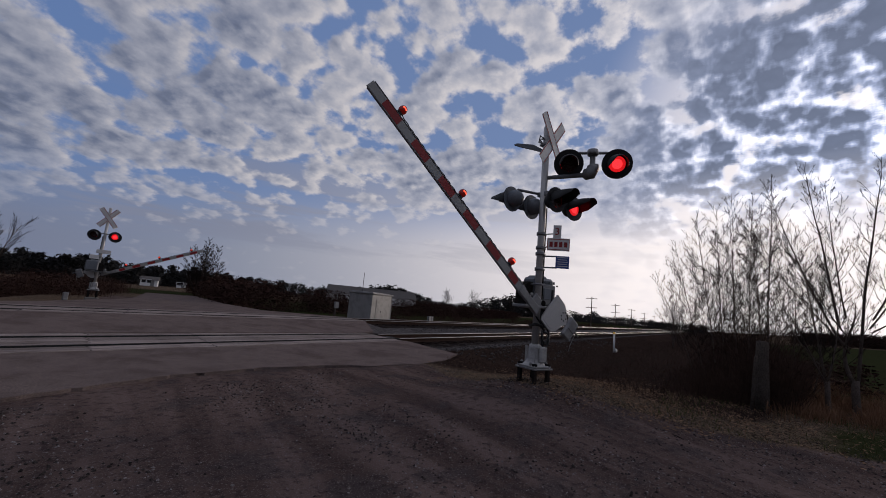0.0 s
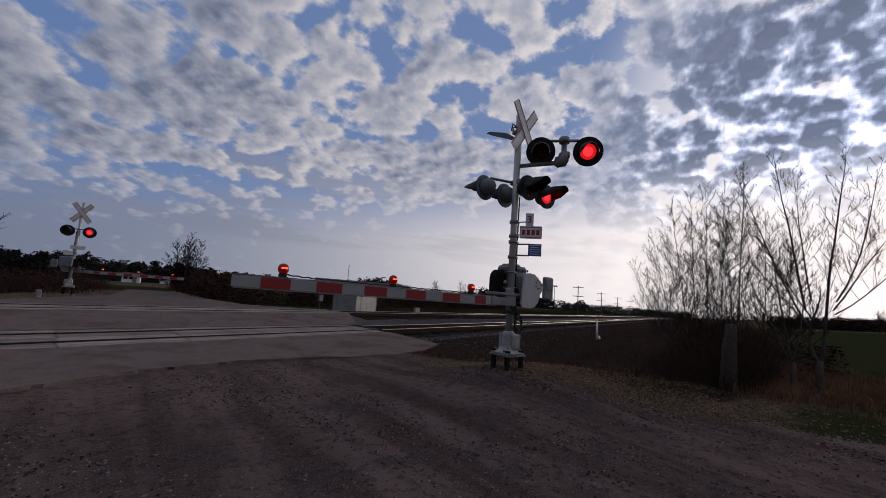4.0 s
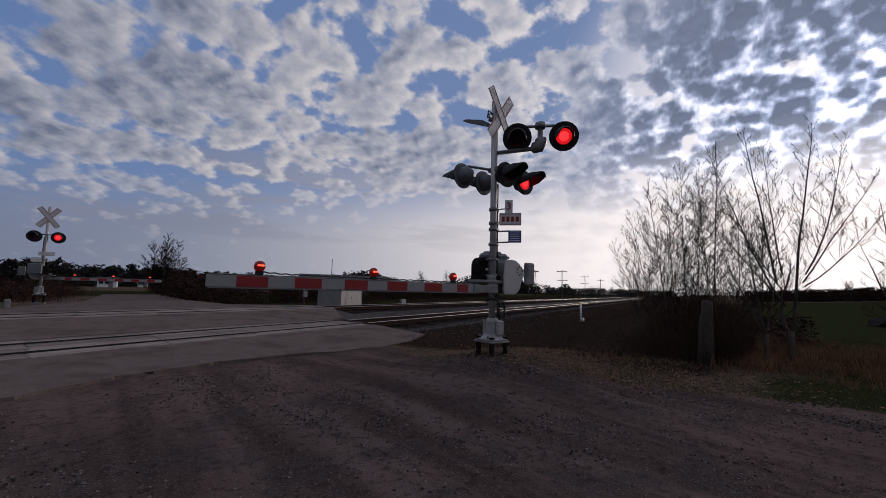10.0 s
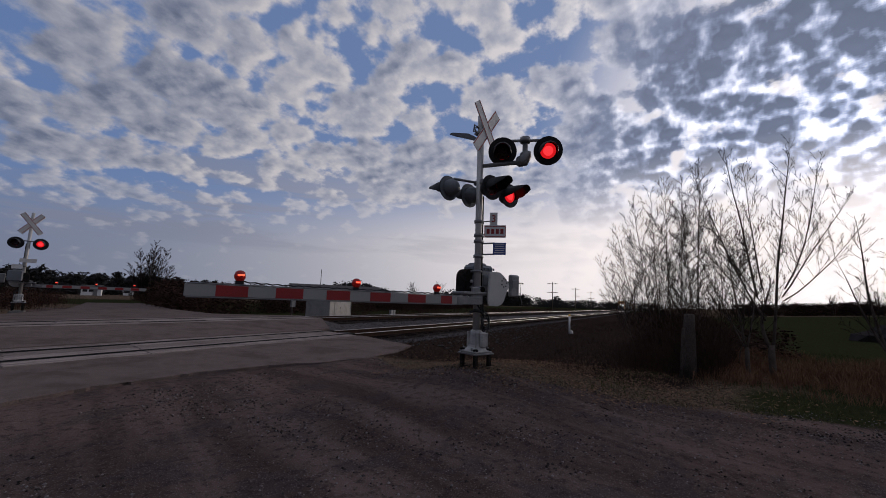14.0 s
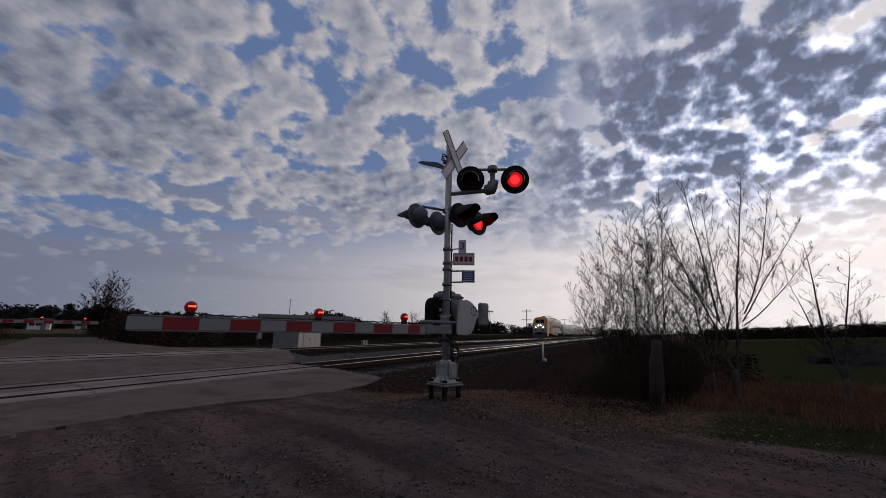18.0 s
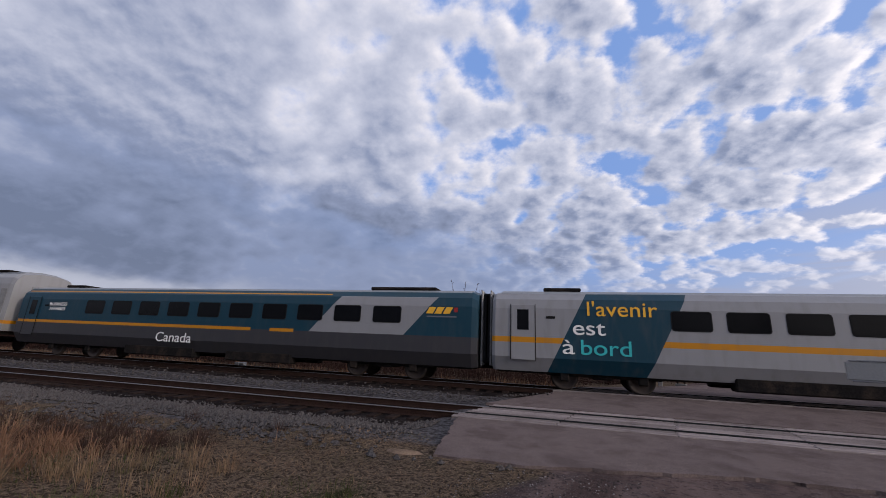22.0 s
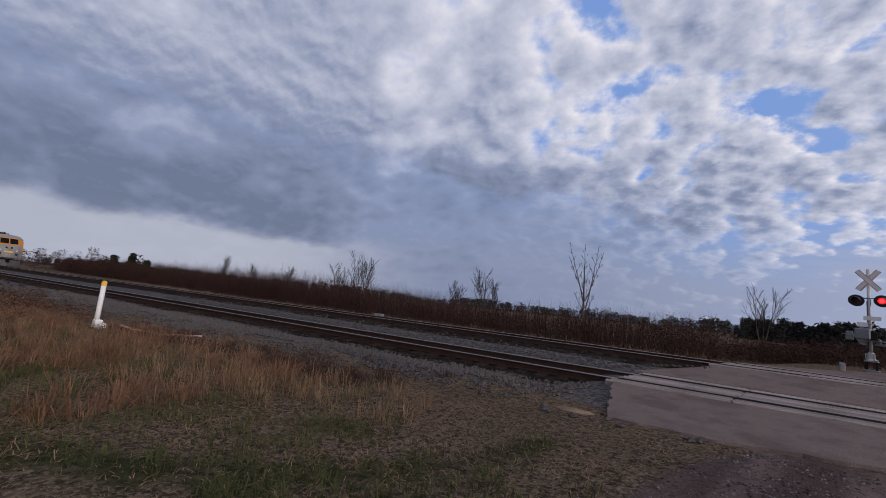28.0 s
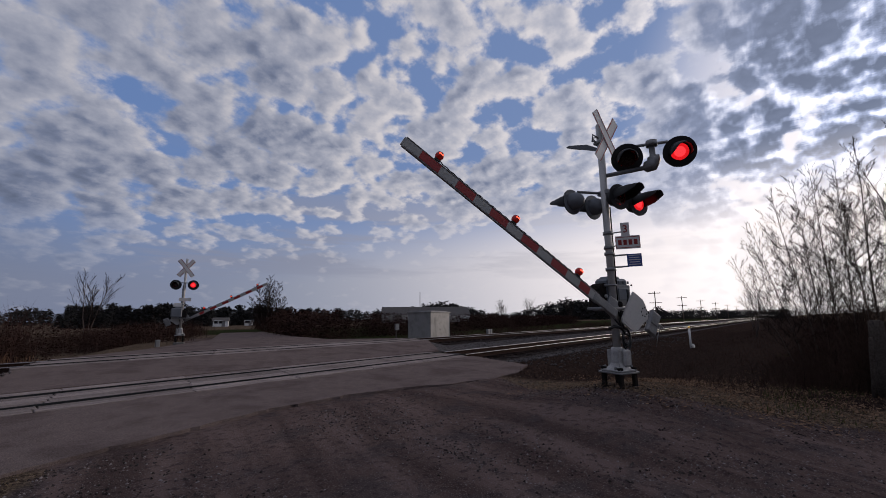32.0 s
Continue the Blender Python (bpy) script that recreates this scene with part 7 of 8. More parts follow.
for i, (x, y, h, s) in enumerate(((-24.7, 54.1, 7.8, 41), (-29.5, 54, 5.5, 42), (-27.7, 64.2, 6.8, 43), (-46, 52, 7.5, 44), (-49, 53, 8.5, 45), (-52, 51, 6.5, 46), (-66, 52, 6.0, 47), (7.5, 54, 6.4, 49), (-60, 40, 5, 51), (-75, 44, 6, 52), (95, 60, 7, 53), (120, 66, 8, 54), (140, 60, 7, 55), (118, -46, 6, 56), (122, -42, 5, 57), (110, -60, 7, 58), (104, -66, 6, 59), (126, -36, 4.5, 68), (114, -52, 5, 69))):
    bare_tree("bare_tree", "slender leafless tree in the scrub beyond the tracks" if y > 0 else "slender leafless tree on the hedge of the green field", x, y, h, 0.6, s, 3, 2, 0.08, group="far trees", limbs=12, start=0.25, fan=0.14, fine=0.015)


def conifer(x, y, height, width, seed, label):
    rnd = random.Random(seed)
    z = ground_z(x, y)
    t = thing("conifer", label, "conifer", pose(x, y, z - 0.1), "conifers")
    part("trunk", Geo().tube([(0, 0, 0), (0, 0, height * 0.95)], [0.22, 0.03], 8), M["bark"], t)
    v, f = [], []
    for i in range(1500):
        k = rnd.random() ** 0.75
        r = width * (1 - k) * rnd.uniform(0.25, 1.0) + 0.1
        a = rnd.uniform(0, 6.28)
        c = Vector((r * math.cos(a), r * math.sin(a), height * (0.10 + 0.9 * k) - r * 0.22))
        o = len(v)
        for j in range(3):
            v.append(c + Vector((rnd.gauss(0, 0.30), rnd.gauss(0, 0.30), rnd.gauss(0, 0.16))))
        f.append((o, o + 1, o + 2))
    part("crown", raw_mesh("crown", v, f, M["conifer"]), M["conifer"], t, "dark green needles")


for i, (x, y, h, w) in enumerate(((-107.9, -17.5, 11.8, 2.6), (-99.4, -6.8, 10.5, 5.2), (-101, -12, 7.5, 4.0), (-112, -24, 6.5, 4.2), (-97, -9.5, 6.0, 3.2), (-113, 41, 5.2, 1.5), (-109, 43, 6.0, 1.7), (-104, 44, 4.6, 1.4))):
    conifer(x, y, h, w, 60 + i, (("tall narrow spruce" if i == 0 else "broad dark conifer") + " at the edge of the field") if i < 5 else "small dark conifer in the scrub beyond the line")
bare_tree("bare_tree", "rounded leafless tree behind the conifers", -112, -16, 9.5, 0.9, 66, 3, 3, 0.2, group="far trees", limbs=11, start=0.2)
bare_tree("bare_tree", "leafless roadside tree before the conifers", -60, -3.2, 5.0, 0.6, 67, 2, 3, 0.07, group="far trees", limbs=9, start=0.3)
clumps("roadside_bushes", "brown leafless bushes beside the line", [(-150 - rs.uniform(0, 60), rs.uniform(4, 9), -0.3, rs.uniform(1.2, 2.2), rs.uniform(2, 4.5)) for i in range(70)], M["scrub"], 71, 200, cat="bushes", fleck=0.07)
clumps("roadside_bushes", "brown leafless bushes beyond the line", [(-95 - rs.uniform(0, 120), 30 + rs.uniform(0, 14), -0.3, rs.uniform(1.2, 2.5), rs.uniform(2.5, 5.5)) for i in range(70)], M["scrub"], 72, 200, cat="bushes", fleck=0.07)

# grass
pl = scatter(2600, -26, -8.0, 0.4, 6.0, 81, off_drive, 0.34)
spikes("dry_grass_tufts", "dry straw-coloured grass tufts on the verge", pl, 0.32, 0.008, M["dry_grass"], 81, 1.0, cat="grass")
pl = scatter(34000, -16, 1.5, -0.6, 8.2, 87, off_drive, -0.45)
spikes("matted_grass", "matted dead grass lying on the verge", pl, 0.075, 0.010, M["straw"], 87, 1.6, cat="grass")
pl = scatter(5500, -18, -1.5, -0.8, 5.0, 82, off_drive, 0.12)
spikes("green_grass_blades", "short green grass on the verge", pl, 0.15, 0.010, M["green_grass"], 82, 0.4, cat="grass")
pl = scatter(9000, 7.6, 22, -7, 0.8, 83, off_drive, -0.15)
spikes("green_grass_blades", "short green grass below the trees", pl, 0.16, 0.012, M["green_grass"], 83, 0.4, cat="grass")
pl = scatter(6500, 10.2, 20, -7.5, -1.0, 84, off_drive, 0.05)
spikes("dry_grass_tufts", "dry brown grass in the ditch and below the trees", pl, 0.42, 0.012, M["dry_grass"], 84, 0.4, cat="grass")
pl = scatter(5000, -70, 2, 22.5, 27, 85, lambda x, y: in_road(x, y) < -0.4, -0.1)
spikes("dry_grass_tufts", "tall dry grass beyond the tracks", pl, 0.8, 0.03, M["dry_grass"], 85, 0.25, cat="grass")
pl = []
for cx, cy, rr, n in ((-5.2, 3.2, 0.8, 160), (-9.6, 1.1, 1.6, 2000), (-8.4, 2.6, 1.2, 700), (-14, 0.6, 2.2, 1300), (-18, 1.5, 3, 900), (-12, 3.6, 2.0, 350), (-24, 3, 4, 600), (-3.2, 5.6, 0.7, 60), (13.2, -3.9, 1.4, 1500), (14.2, -5.4, 1.3, 1200), (12.6, -2.3, 0.9, 400), (11.8, -1.7, 0.5, 250)):
    for i in range(n):
        x, y = rs.gauss(cx, rr * 0.6), rs.gauss(cy, rr * 0.5)
        if off_drive(x, y) and noise.noise(Vector((x * 2.2, y * 2.2, 1))) > rs.uniform(-0.5, 0.3):
            pl.append((x, y, rs.uniform(0.5, 1.2)))
spikes("dry_weeds", "tall pale dead weeds on the verge", pl, 0.38, 0.006, M["dry_grass"], 88, 1.1, cat="weeds")
rt = random.Random(101)
bank = []
for i in range(260):
    x = -15 - 75 * rt.random() ** 1.3
    y = rt.uniform(0.8, 5.2) + (-x - 15) * 0.02
    bank.append((x, y, ground_z(x, y) - 0.1, rt.uniform(0.35, 0.8), rt.uniform(0.4, 1.25) * (0.7 + 0.9 * sstep(-16, -40, x))))
clumps("bank_brush", "reddish-brown leafless brush on the bank beside the line", bank, M["thorn"], 108, 150, cat="brush", conical=0.3, fleck=0.07)
pl = []
for i in range(6000):
    x = -13 - 60 * rt.random() ** 1.5
    pl.append((x, rt.uniform(0.6, 5.4) + (-x - 13) * 0.02, rt.uniform(0.5, 1.2)))
spikes("bank_weeds", "tall dry weeds on the bank beside the line", pl[:2600], 0.42, 0.010, M["dry_grass"], 109, 1.2, cat="weeds")
pl = []
for i in range(520):
    u = rt.random()
    x = -3.2 - 17 * u ** 1.2
    y = 4.5 - 0.17 * (-x - 3) + rt.gauss(0, 0.55 + 0.5 * u)
    if off_drive(x, y) and y < 6.4:
        pl.append((x, y, rt.uniform(0.6, 1.25)))
tufts("dry_tussocks", "pale straw tussocks in a row along the verge", pl[:150], 44, 0.40, 0.007, M["straw"], 102, 0.62)
pl = []
for i in range(620):
    x, y = -5.5 - 19 * rt.random() ** 1.1, rt.uniform(0.2, 5.6)
    if off_drive(x, y) and noise.noise(Vector((x * 0.5, y * 0.7, 2))) > rt.uniform(-0.4, 0.3):
        pl.append((x, y, rt.uniform(0.6, 1.3)))
tufts("brown_tussocks", "reddish-brown dead grass tussocks on the bank", pl, 50, 0.40, 0.010, M["dry_grass"], 103, 0.95)
pl = []
for i in range(420):
    x = -4.2 - 11 * rt.random()
    y = 6.0 - 0.05 * (-x - 4) + rt.gauss(0, 0.55)
    if off_drive(x, y) and noise.noise(Vector((x * 0.6, y * 0.8, 12))) > rt.uniform(-0.25, 0.35):
        pl.append((x, y, rt.uniform(0.6, 1.2)))
tufts("dark_weeds", "dark reddish-brown dead weeds at the foot of the ballast", pl, 40, 0.30, 0.009, M["thorn"], 110, 0.8, cat="weeds")
green = [(-13.2 + rt.gauss(0, 0.9), 0.3 + rt.gauss(0, 0.6), 0) for i in range(14)]
clumps("evergreen_bush", "low dark green evergreen bushes on the bank", [(x, y, ground_z(x, y) - 0.05, rt.uniform(0.3, 0.5), rt.uniform(0.5, 0.9)) for x, y, z in green], M["conifer"], 111, 260, cat="bush", conical=0.4, fleck=0.05)
pl = []
for i in range(1300):
    x, y = rt.uniform(-15, -0.8), rt.gauss(2.2, 1.2)
    if off_drive(x, y) and noise.noise(Vector((x * 0.7, y * 0.9, 7))) > rt.uniform(-0.3, 0.3):
        pl.append((x, y, rt.uniform(0.5, 1.1)))
tufts("green_tussocks", "short fresh green grass tufts in the verge", pl, 34, 0.17, 0.009, M["green_grass"], 104, 0.6)
pl = [(rt.uniform(-15, 1.2), rt.uniform(-0.4, 7.4)) for i in range(19000)]
pl = [(x, y) for x, y in pl if off_drive(x, y) and noise.noise(Vector((x * 0.9, y * 0.9, 9))) > rt.uniform(-0.6, 0.35)]
litter("dead_stalks", "dead straw stalks lying over the verge", pl, 0.16, 0.0055, M["straw"], 105)
pl = [(rt.gauss(9.8, 2.0), rt.gauss(1.0, 1.6)) for i in range(5200)]
pl = [(x, y) for x, y in pl if inside(DRIVE, x, y) < 0.5]
litter("dead_stalks", "dead stalks and grass round the signal's foot", pl, 0.09, 0.007, M["leaf"], 106)
pl = []
for i in range(300):
    x, y = rt.uniform(11.4, 16), rt.uniform(-6.5, -1.6)
    pl.append((x, y, rt.uniform(0.6, 1.2)))
tufts("brown_tussocks", "dry brown grass tussocks below the trees", pl, 46, 0.42, 0.010, M["dry_grass"], 107, 0.6)
pl = scatter(2500, -16, -5, -4, 0.2, 86, off_drive, -0.1)
spikes("dry_grass_tufts", "dry grass round the fence posts", pl, 0.4, 0.010, M["dry_grass"], 86, 0.4, cat="grass")

# loose stone of the line and grit on the drive
rs = random.Random(91)
pl = []
while len(pl) < 13500:
    x, y = rs.uniform(-34, 0) if rs.random() < 0.93 else rs.uniform(13, 40), 10.1 - 3.9 * rs.random() ** 1.3
    if in_road(x, y) > -0.5 - rs.random() * 3 * (y < 9) or y > 10.0 or (y < 7.8 and noise.noise(Vector((x * 0.6, y * 0.8, 3))) < rs.uniform(-0.3, 0.3)):
        continue
    pl.append((x, y, ground_z(x, y) + 0.02))
stones("ballast_stones", "grey broken ballast stones on the shoulder", pl, 0.066, M["stone"], 91)
pl = []
while len(pl) < 1300:
    x, y = rs.uniform(-30, 1) if rs.random() < 0.7 else rs.uniform(18, 40), rs.gauss(13.9, 0.35)
    if in_road(x, y) > 0:
        continue
    pl.append((x, y, ground_z(x, y) + 0.06))
stones("ballast_stones", "grey broken ballast stones between the tracks", pl, 0.05, M["stone"], 92, 0.12)
pl = []
while len(pl) < 11500:
    x, y = rs.uniform(-3, 10), rs.uniform(-4, 8)
    if inside(DRIVE, x, y) < -0.6 or noise.noise(Vector((x * 0.6, y * 0.6, 5))) < rs.uniform(-0.35, 0.4) or in_road(x, y) > 0.2:
        continue
    pl.append((x, y, ground_z(x, y)))
stones("grit", "loose grit on the dirt drive", pl[:4500], 0.014, M["grit"], 93)
stones("dark_grit", "small dark stones on the dirt drive", pl[4500:11500], 0.017, M["shoulder"], 94)
pl = []
rs = random.Random(95)
v, f = [], []
for i in range(5200):
    x, y = rs.gauss(9.4, 1.9), rs.gauss(1.2, 1.8)
    if inside(DRIVE, x, y) > rs.uniform(0, 0.9) or noise.noise(Vector((x * 0.9, y * 0.9, 6))) < rs.uniform(-0.35, 0.45):
        continue
    z = ground_z(x, y) + 0.012
    a, s = rs.uniform(0, 6.28), rs.uniform(0.018, 0.044)
    o = len(v)
    for k, (dx, dy) in enumerate(((1, 0), (0.2, 0.6), (-1, 0), (0.2, -0.6))):
        v.append((x + s * (dx * math.cos(a) - dy * math.sin(a)), y + s * (dx * math.sin(a) + dy * math.cos(a)), z + rs.uniform(0, 0.02)))
    f.append((o, o + 1, o + 2, o + 3))
tagged(new("dead_leaves", raw_mesh("dead_leaves", v, f, M["leaf"])), "brown dead leaves round the signal's foot", "leaves", kind="stuff")


# ---- small things ----
def shelter():
    sh = thing("signal_shelter", "bare aluminium signal equipment shelter with a flat roof", "equipment shelter", pose(23.3, 21.8, ground_z(23.3, 21.8) - 0.05, 0, 0, 12))
    part("wall", Geo().box((0, 0, 1.25), (3.0, 2.0, 2.3), 0.02), M["shelter"], sh, "aluminium walls")
    part("roof", Geo().box((0, 0, 2.45), (3.18, 2.18, 0.10), 0.02).box((0, 0, 2.53), (2.7, 1.8, 0.06), 0.02), M["shelter"], sh)
    part("plinth", Geo().box((0, 0, 0.06), (3.1, 2.1, 0.16), 0.02), M["old_concrete"], sh)
    d = part("door", Geo().box((-0.45, -1.012, 1.15), (0.85, 0.02, 1.9), 0.008), M["shelter"], sh)
    part("handle", Geo().box((-0.12, -1.03, 1.15), (0.05, 0.03, 0.14), 0.008), M["black"], d)
    part("door", Geo().box((1.512, 0, 1.2), (0.02, 1.2, 1.9), 0.008), M["shelter"], sh)
    part("vent", Geo().box((1.525, -0.35, 1.35), (0.02, 0.2, 0.2), 0.005), M["black"], sh)
    part("antenna", Geo().tube([(-0.9, 0.3, 2.5), (-0.9, 0.3, 4.0)], 0.025, 6), M["galv"], sh, "thin whip antenna")
    part("corner_trim", Geo().box((1.50, -1.0, 1.25), (0.06, 0.06, 2.3), 0.01), M["galv"], sh)
    me = thing("meter_post", "grey meter box on a post beside the shelter", "meter box", pose(19.6, 21.6, ground_z(19.6, 21.6)))
    part("post", Geo().box((0, 0, 0.6), (0.1, 0.1, 1.3), 0.01), M["old_wood"], me)
    part("box", Geo().box((0, -0.08, 1.3), (0.32, 0.16, 0.44), 0.02), M["galv"], me)


shelter()


def marker_post(x, y, h, foot=True):
    z = ground_z(x, y)
    p = thing("marker_post", "white marker post with a yellow cap", "marker post", pose(x, y, z), "marker posts")
    part("post", Geo().tube([(0, 0, -0.1), (0, 0, h)], 0.06, 12), M["white"], p)
    part("cap", Geo().lathe([(0.064, h - 0.1), (0.066, h), (0.04, h + 0.03), (0.001, h + 0.035)], 12), M["letter_yellow"], p)
    if foot:
        part("foot_block", Geo().box((0.22, -0.05, 0.10), (0.22, 0.18, 0.26), 0.02).box((0.48, -0.05, 0.07), (0.2, 0.16, 0.2), 0.02), M["white"], p)


marker_post(-14.2, 4.7, 1.25)
marker_post(29.1, 5.1, 1.3)
pts = [(math.cos(a) * (0.34 + 0.10 * math.sin(3 * a)), math.sin(a) * (0.22 + 0.05 * math.cos(2 * a))) for a in [k * 0.3925 for k in range(16)]]
sp = thing("sand_heap", "low heap of pale sand beside the asphalt", "sand heap", pose(-1.75, 6.75, ground_z(-1.75, 6.75) - 0.02))
part("sand", Geo().add([(x, y, 0) for x, y in pts] + [(x * 0.6, y * 0.6, 0.07) for x, y in pts] + [(0, 0, 0.09)], [(k, (k + 1) % 16, 16 + (k + 1) % 16, 16 + k) for k in range(16)] + [(16 + k, 16 + (k + 1) % 16, 32) for k in range(16)], 0, None, True), material("pale_sand", (0.20, 0.14, 0.10), 0.95, var=0.35, scale=4, fine=60, bump=0.5), sp)
hz = thing("drain_pipe", "pale pink plastic pipe lying on the stones", "pipe", pose(0, 0, 0))
part("pipe", Geo().tube([(-13.5 + 0.22 * k, 5.0 + 0.15 * k + 0.08 * math.sin(k * 0.9), ground_z(-13.5 + 0.22 * k, 5.0 + 0.15 * k) + 0.05 + 0.10 * math.exp(-k)) for k in range(9)], 0.026, 8), material("pink_plastic", (0.45, 0.22, 0.20), 0.5), hz)


def post_box(x, y, h, w, n=2):
    p = thing("cable_post", "pale trackside cable marker boxes", "cable post", pose(x, y, ground_z(x, y)), "cable posts")
    for k in range(n):
        part("box", Geo().box((k * w * 1.25, 0, h / 2), (w, w * 0.8, h), 0.02), M["galv"], p)


post_box(-18.9, 22.6, 0.85, 0.32)
post_box(-21.5, 22.8, 0.45, 0.3, 1)
post_box(31, 21.5, 0.8, 0.3)
post_box(6.5, 26.2, 0.38, 0.2, 1)


def fence_post(x, y, h, r, lean, label):
    p = thing("fence_post", label, "fence post", pose(x, y, ground_z(x, y) - 0.05, lean[0], lean[1], 0), "fence posts")
    n = 14
    pts, rad = [], []
    part("post", Geo().tube([(0, 0, 0), (0.004, 0, h * 0.4), (0, 0.006, h * 0.8), (0, 0, h)], [r * 1.05, r, r * 0.97, r * 0.9], n).lathe([(r * 0.9, h), (r * 0.5, h + 0.015), (0.001, h + 0.01)], n), M["old_wood"], p)
    return p


fence_post(-6.72, -1.03, 1.24, 0.095, (0, 3), "weathered grey wooden fence post beside the drive")
fence_post(-7.75, -0.98, 1.10, 0.08, (0, 6), "weathered grey wooden fence post in the grass")
fence_post(11.4, -1.0, 1.5, 0.125, (1, -1.5), "thick weathered wooden post before the thicket")
fence_post(11.2, -0.8, 1.2, 0.035, (4, -9), "leaning thin fence post before the thicket")
br = thing("fence_brace", "leaning wooden brace between the fence posts", "fence brace", pose(0, 0, 0))
part("brace", Geo().tube([(-6.95, -1.0, ground_z(-6.95, -1.0) + 0.75), (-7.7, -0.85, ground_z(-7.7, -0.85) + 0.05)], 0.035, 8), M["old_wood"], br)
for i in range(9):
    x = -9.6 - i * 2.6
    p = thing("steel_fence_post", "thin dark steel fence post", "fence post", pose(x, -0.95 - i * 0.06, ground_z(x, -0.95), 0, rs.uniform(-4, 4), 0), "steel fence posts")
    part("post", Geo().box((0, 0, 0.55), (0.035, 0.035, 1.25), 0.004), M["darkmetal"], p)
wr = thing("fence_wire", "slack rusty fence wires", "fence wire", pose(0, 0, 0))
for k in range(3):
    part("wire", Geo().tube([(-6.7 - 2.6 * i, -1.0 - 0.06 * i, 0.25 + 0.3 * k - (0.05 if i % 2 else 0)) for i in range(11)], 0.004, 4), M["rail"], wr)


def telegraph_pole(x, y, h, arms):
    p = thing("telegraph_pole", "old wooden telegraph pole with crossarms beside the line", "telegraph pole", pose(x, y, ground_z(x, y)), "telegraph poles")
    part("pole", Geo().tube([(0, 0, -0.2), (0, 0, h)], [0.15, 0.10], 8), M["bark"], p)
    for k in range(arms):
        a = part("crossarm", Geo().box((0, 0, h - 0.5 - k * 2.4), (0.12, 2.9, 0.14), 0.01), M["bark"], p)
        for j in (-1.2, -0.8, -0.4, 0.4, 0.8, 1.2):
            part("insulator", Geo().lathe([(0.05, 0), (0.055, 0.08), (0.03, 0.16), (0.001, 0.17)], 6, 0, pose(0, j, h - 0.43 - k * 2.4)), M["glass"], a)


for x in (112, 146, 182, 224, 270, 322):
    telegraph_pole(x, 25.5, 8.4, 2)
telegraph_pole(-104, 21.5, 6.2, 1)


def house(x, y, w, d, h, yaw, label, wall="white"):
    z = ground_z(x, y)
    hs = thing("house", label, "house", pose(x, y, z - 0.2, 0, 0, yaw), "far houses")
    part("wall", Geo().box((0, 0, h / 2), (w, d, h), 0.02), M[wall], hs)
    g = Geo().add([(-w / 2 - 0.3, -d / 2 - 0.3, h), (w / 2 + 0.3, -d / 2 - 0.3, h), (w / 2 + 0.3, 0, h + d * 0.28), (-w / 2 - 0.3, 0, h + d * 0.28), (-w / 2 - 0.3, d / 2 + 0.3, h), (w / 2 + 0.3, d / 2 + 0.3, h)],
                  [(0, 1, 2, 3), (3, 2, 5, 4), (0, 3, 4), (1, 5, 2), (0, 4, 5, 1)])
    part("roof", g, M["roof"], hs)
    part("door", Geo().box((w * 0.2, -d / 2 - 0.02, 1.05), (0.95, 0.06, 2.1), 0.01), M["grey_paint"], hs)
    for k in (-0.3, 0.0):
        wd = part("window", Geo().box((w * k, -d / 2 - 0.02, 1.6), (1.2, 0.06, 1.1), 0.01), M["white"], hs)
        part("pane", Geo().box((w * k, -d / 2 - 0.055, 1.6), (1.0, 0.02, 0.9)), M["glass"], wd)


house(52, 138, 4.2, 4, 1.9, -25, "small white house beside the far road")
house(66, 150, 2.6, 3, 1.4, -25, "low white shed beside the far road")
house(160, 150, 46, 16, 4.0, -40, "long low pale farm building behind the trees")
for i, (x, y) in enumerate(((-150, -44), (-153, -47), (-156, -50.5), (-159, -54))):
    c = thing("parked_car", "pale parked car at the far edge of the field", "car", pose(x, y, ground_z(x, y), 0, 0, 50 + 7 * i), "parked cars")
    part("body", Geo().box((0, 0, 0.62), (4.3, 1.75, 0.62), 0.18), M["white" if i % 2 == 0 else "grey_paint"], c)
    part("cabin", Geo().box((0.1, 0, 1.15), (2.2, 1.5, 0.55), 0.2), M["coach_glass"], c)
    for a in (-1.3, 1.3):
        for b in (-0.8, 0.8):
            part("wheel", Geo().lathe([(0.001, -0.1), (0.3, -0.1), (0.33, 0), (0.3, 0.1), (0.001, 0.1)], 14, 0, pose(a, b, 0.33, 90)), M["rubber"], c)
heap = []
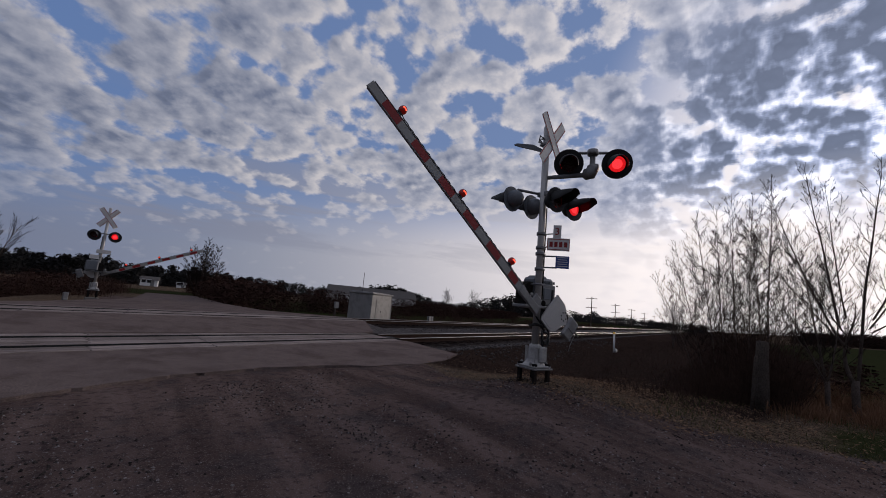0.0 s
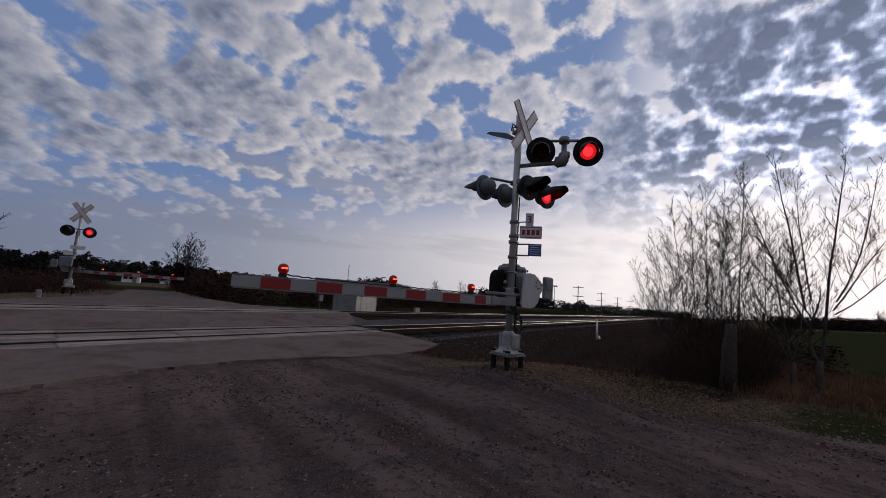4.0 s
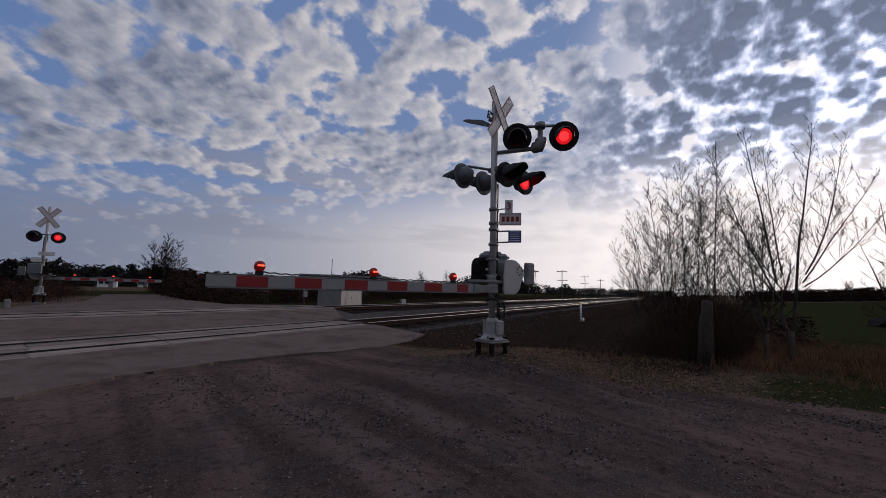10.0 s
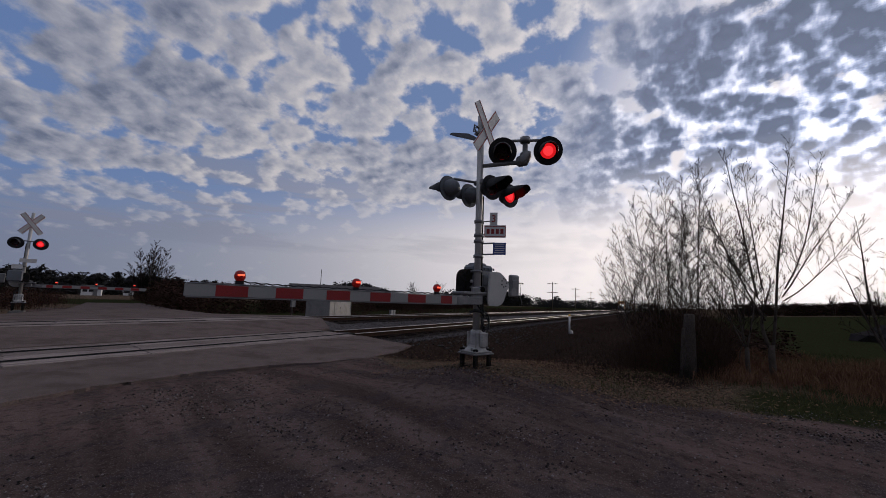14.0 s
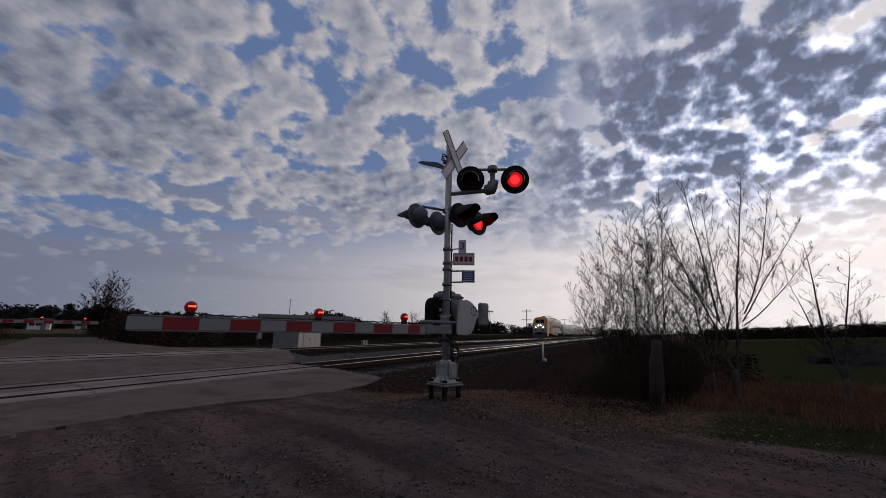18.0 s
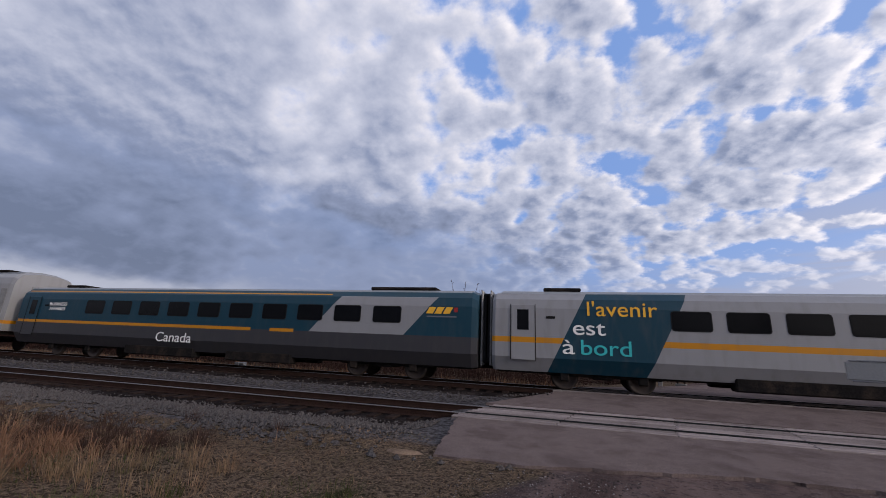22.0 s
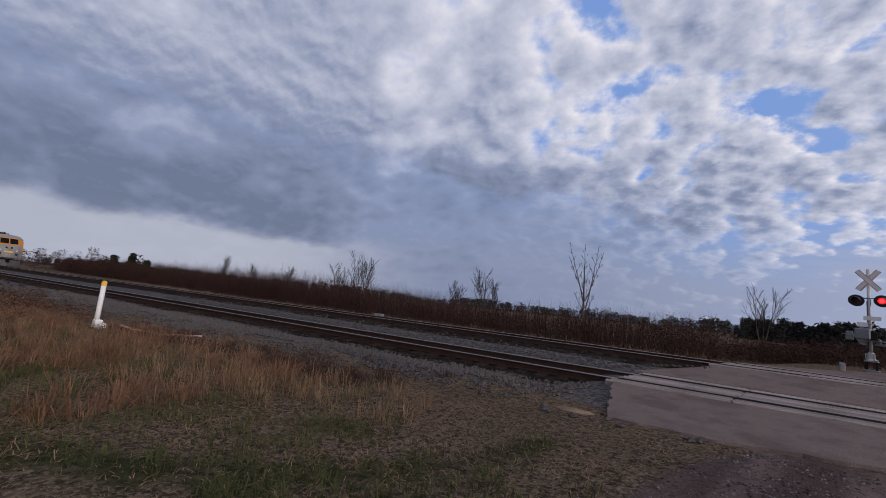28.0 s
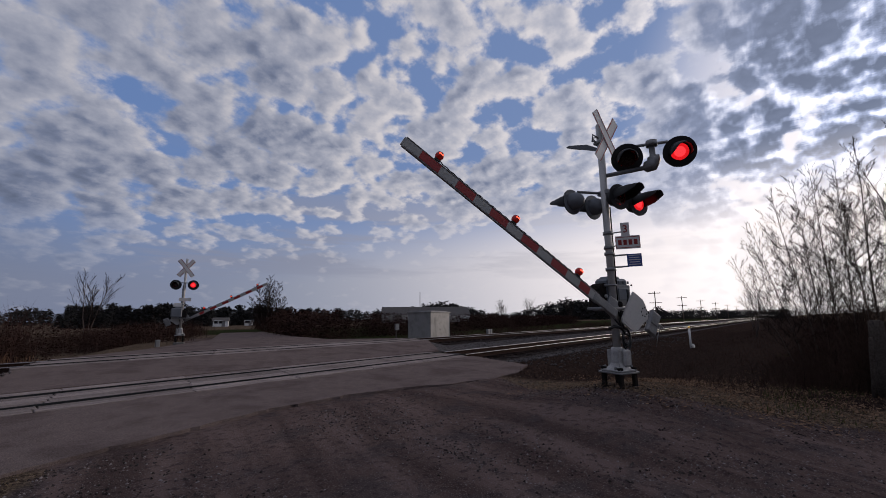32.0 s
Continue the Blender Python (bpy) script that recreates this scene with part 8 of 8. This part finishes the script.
for i, (x, y) in enumerate(((34, -12.5), (36.5, -14), (39.5, -15.5))):
    g = Geo()
    v, f, n = [], [], 20
    for j, (r, z) in enumerate(((2.1, 0), (1.8, 0.3), (1.35, 0.6), (0.8, 0.95), (0.3, 1.05))):
        for k in range(n):
            a = 2 * math.pi * k / n
            q = noise.noise(Vector((math.cos(a) * r * 0.9 + i * 7, math.sin(a) * r * 0.9, z * 2))) * 0.35
            v.append((math.cos(a) * r * (1.25 + q), math.sin(a) * r * (0.9 + q), max(0, z + q * 0.6 * (j > 0))))
    f = [(j * n + k, j * n + (k + 1) % n, (j + 1) * n + (k + 1) % n, (j + 1) * n + k) for j in range(4) for k in range(n)] + [tuple(range(4 * n, 5 * n))]
    g.add(v, f)
    hp = thing("earth_heap", "dark heap of earth in the green field", "earth heap", pose(x, y, ground_z(x, y) - 0.1), "earth heaps")
    part("mound", g, material("dark_earth", (0.035, 0.03, 0.03), 0.95, bump=0.6), hp)


# ---- what moves ----
def motions():
    t_end = 32.0
    # gate arms: degrees above level
    near_gate = [(0, 38.6), (0.5, 31), (1, 23.2), (1.5, 14.6), (2, 6.5), (2.5, 1), (2.8, 0), (29.2, 0), (29.5, 1.5), (30, 5.2), (30.5, 12), (31, 19.3), (31.5, 26), (32, 31)]
    far_gate = [(0, 24), (0.5, 17), (1, 9), (1.5, 2), (1.8, 0), (29.6, 0), (30, 2), (30.5, 8), (31, 14.5), (31.5, 22), (32, 28)]
    for arm, piv, far in ARMS:
        walk(arm, [(t, piv @ pose(0, 0, 0, 0, a, 0)) for t, a in (far_gate if far else near_gate)])
    # the lamps flash in turn, once a second; each lens turns its lit or its dark face to the front
    for ob, phase in FLASHERS:
        rows, lit = [], None
        edges = [0.0]
        t = 0.25
        on0 = phase == 0
        rows.append((0.0, pose(0, 0, 0, 0, 0, 0 if on0 else 180)))
        ang, k = (0 if on0 else 180), 0
        while t < t_end - 0.2:
            rows.append((t - 0.067, pose(0, 0, 0, 0, 0, ang)))
            rows.append((t - 0.022, pose(0, 0, 0, 0, 0, ang + 60)))
            rows.append((t + 0.022, pose(0, 0, 0, 0, 0, ang + 120)))
            rows.append((t + 0.067, pose(0, 0, 0, 0, 0, ang + 180)))
            ang += 180
            t += 0.5
        rows.append((t_end, pose(0, 0, 0, 0, 0, ang)))
        walk(ob, rows)
    # the train runs towards -x on the far track
    for car, off, turned in TRAIN:
        walk(car, [(t, pose(2.0 - 33.95 * (t - 20.5) + off, FAR_Y, FAR_Z, 0, 0, 180 if turned else 0)) for t in range(0, 33, 2)])


motions()
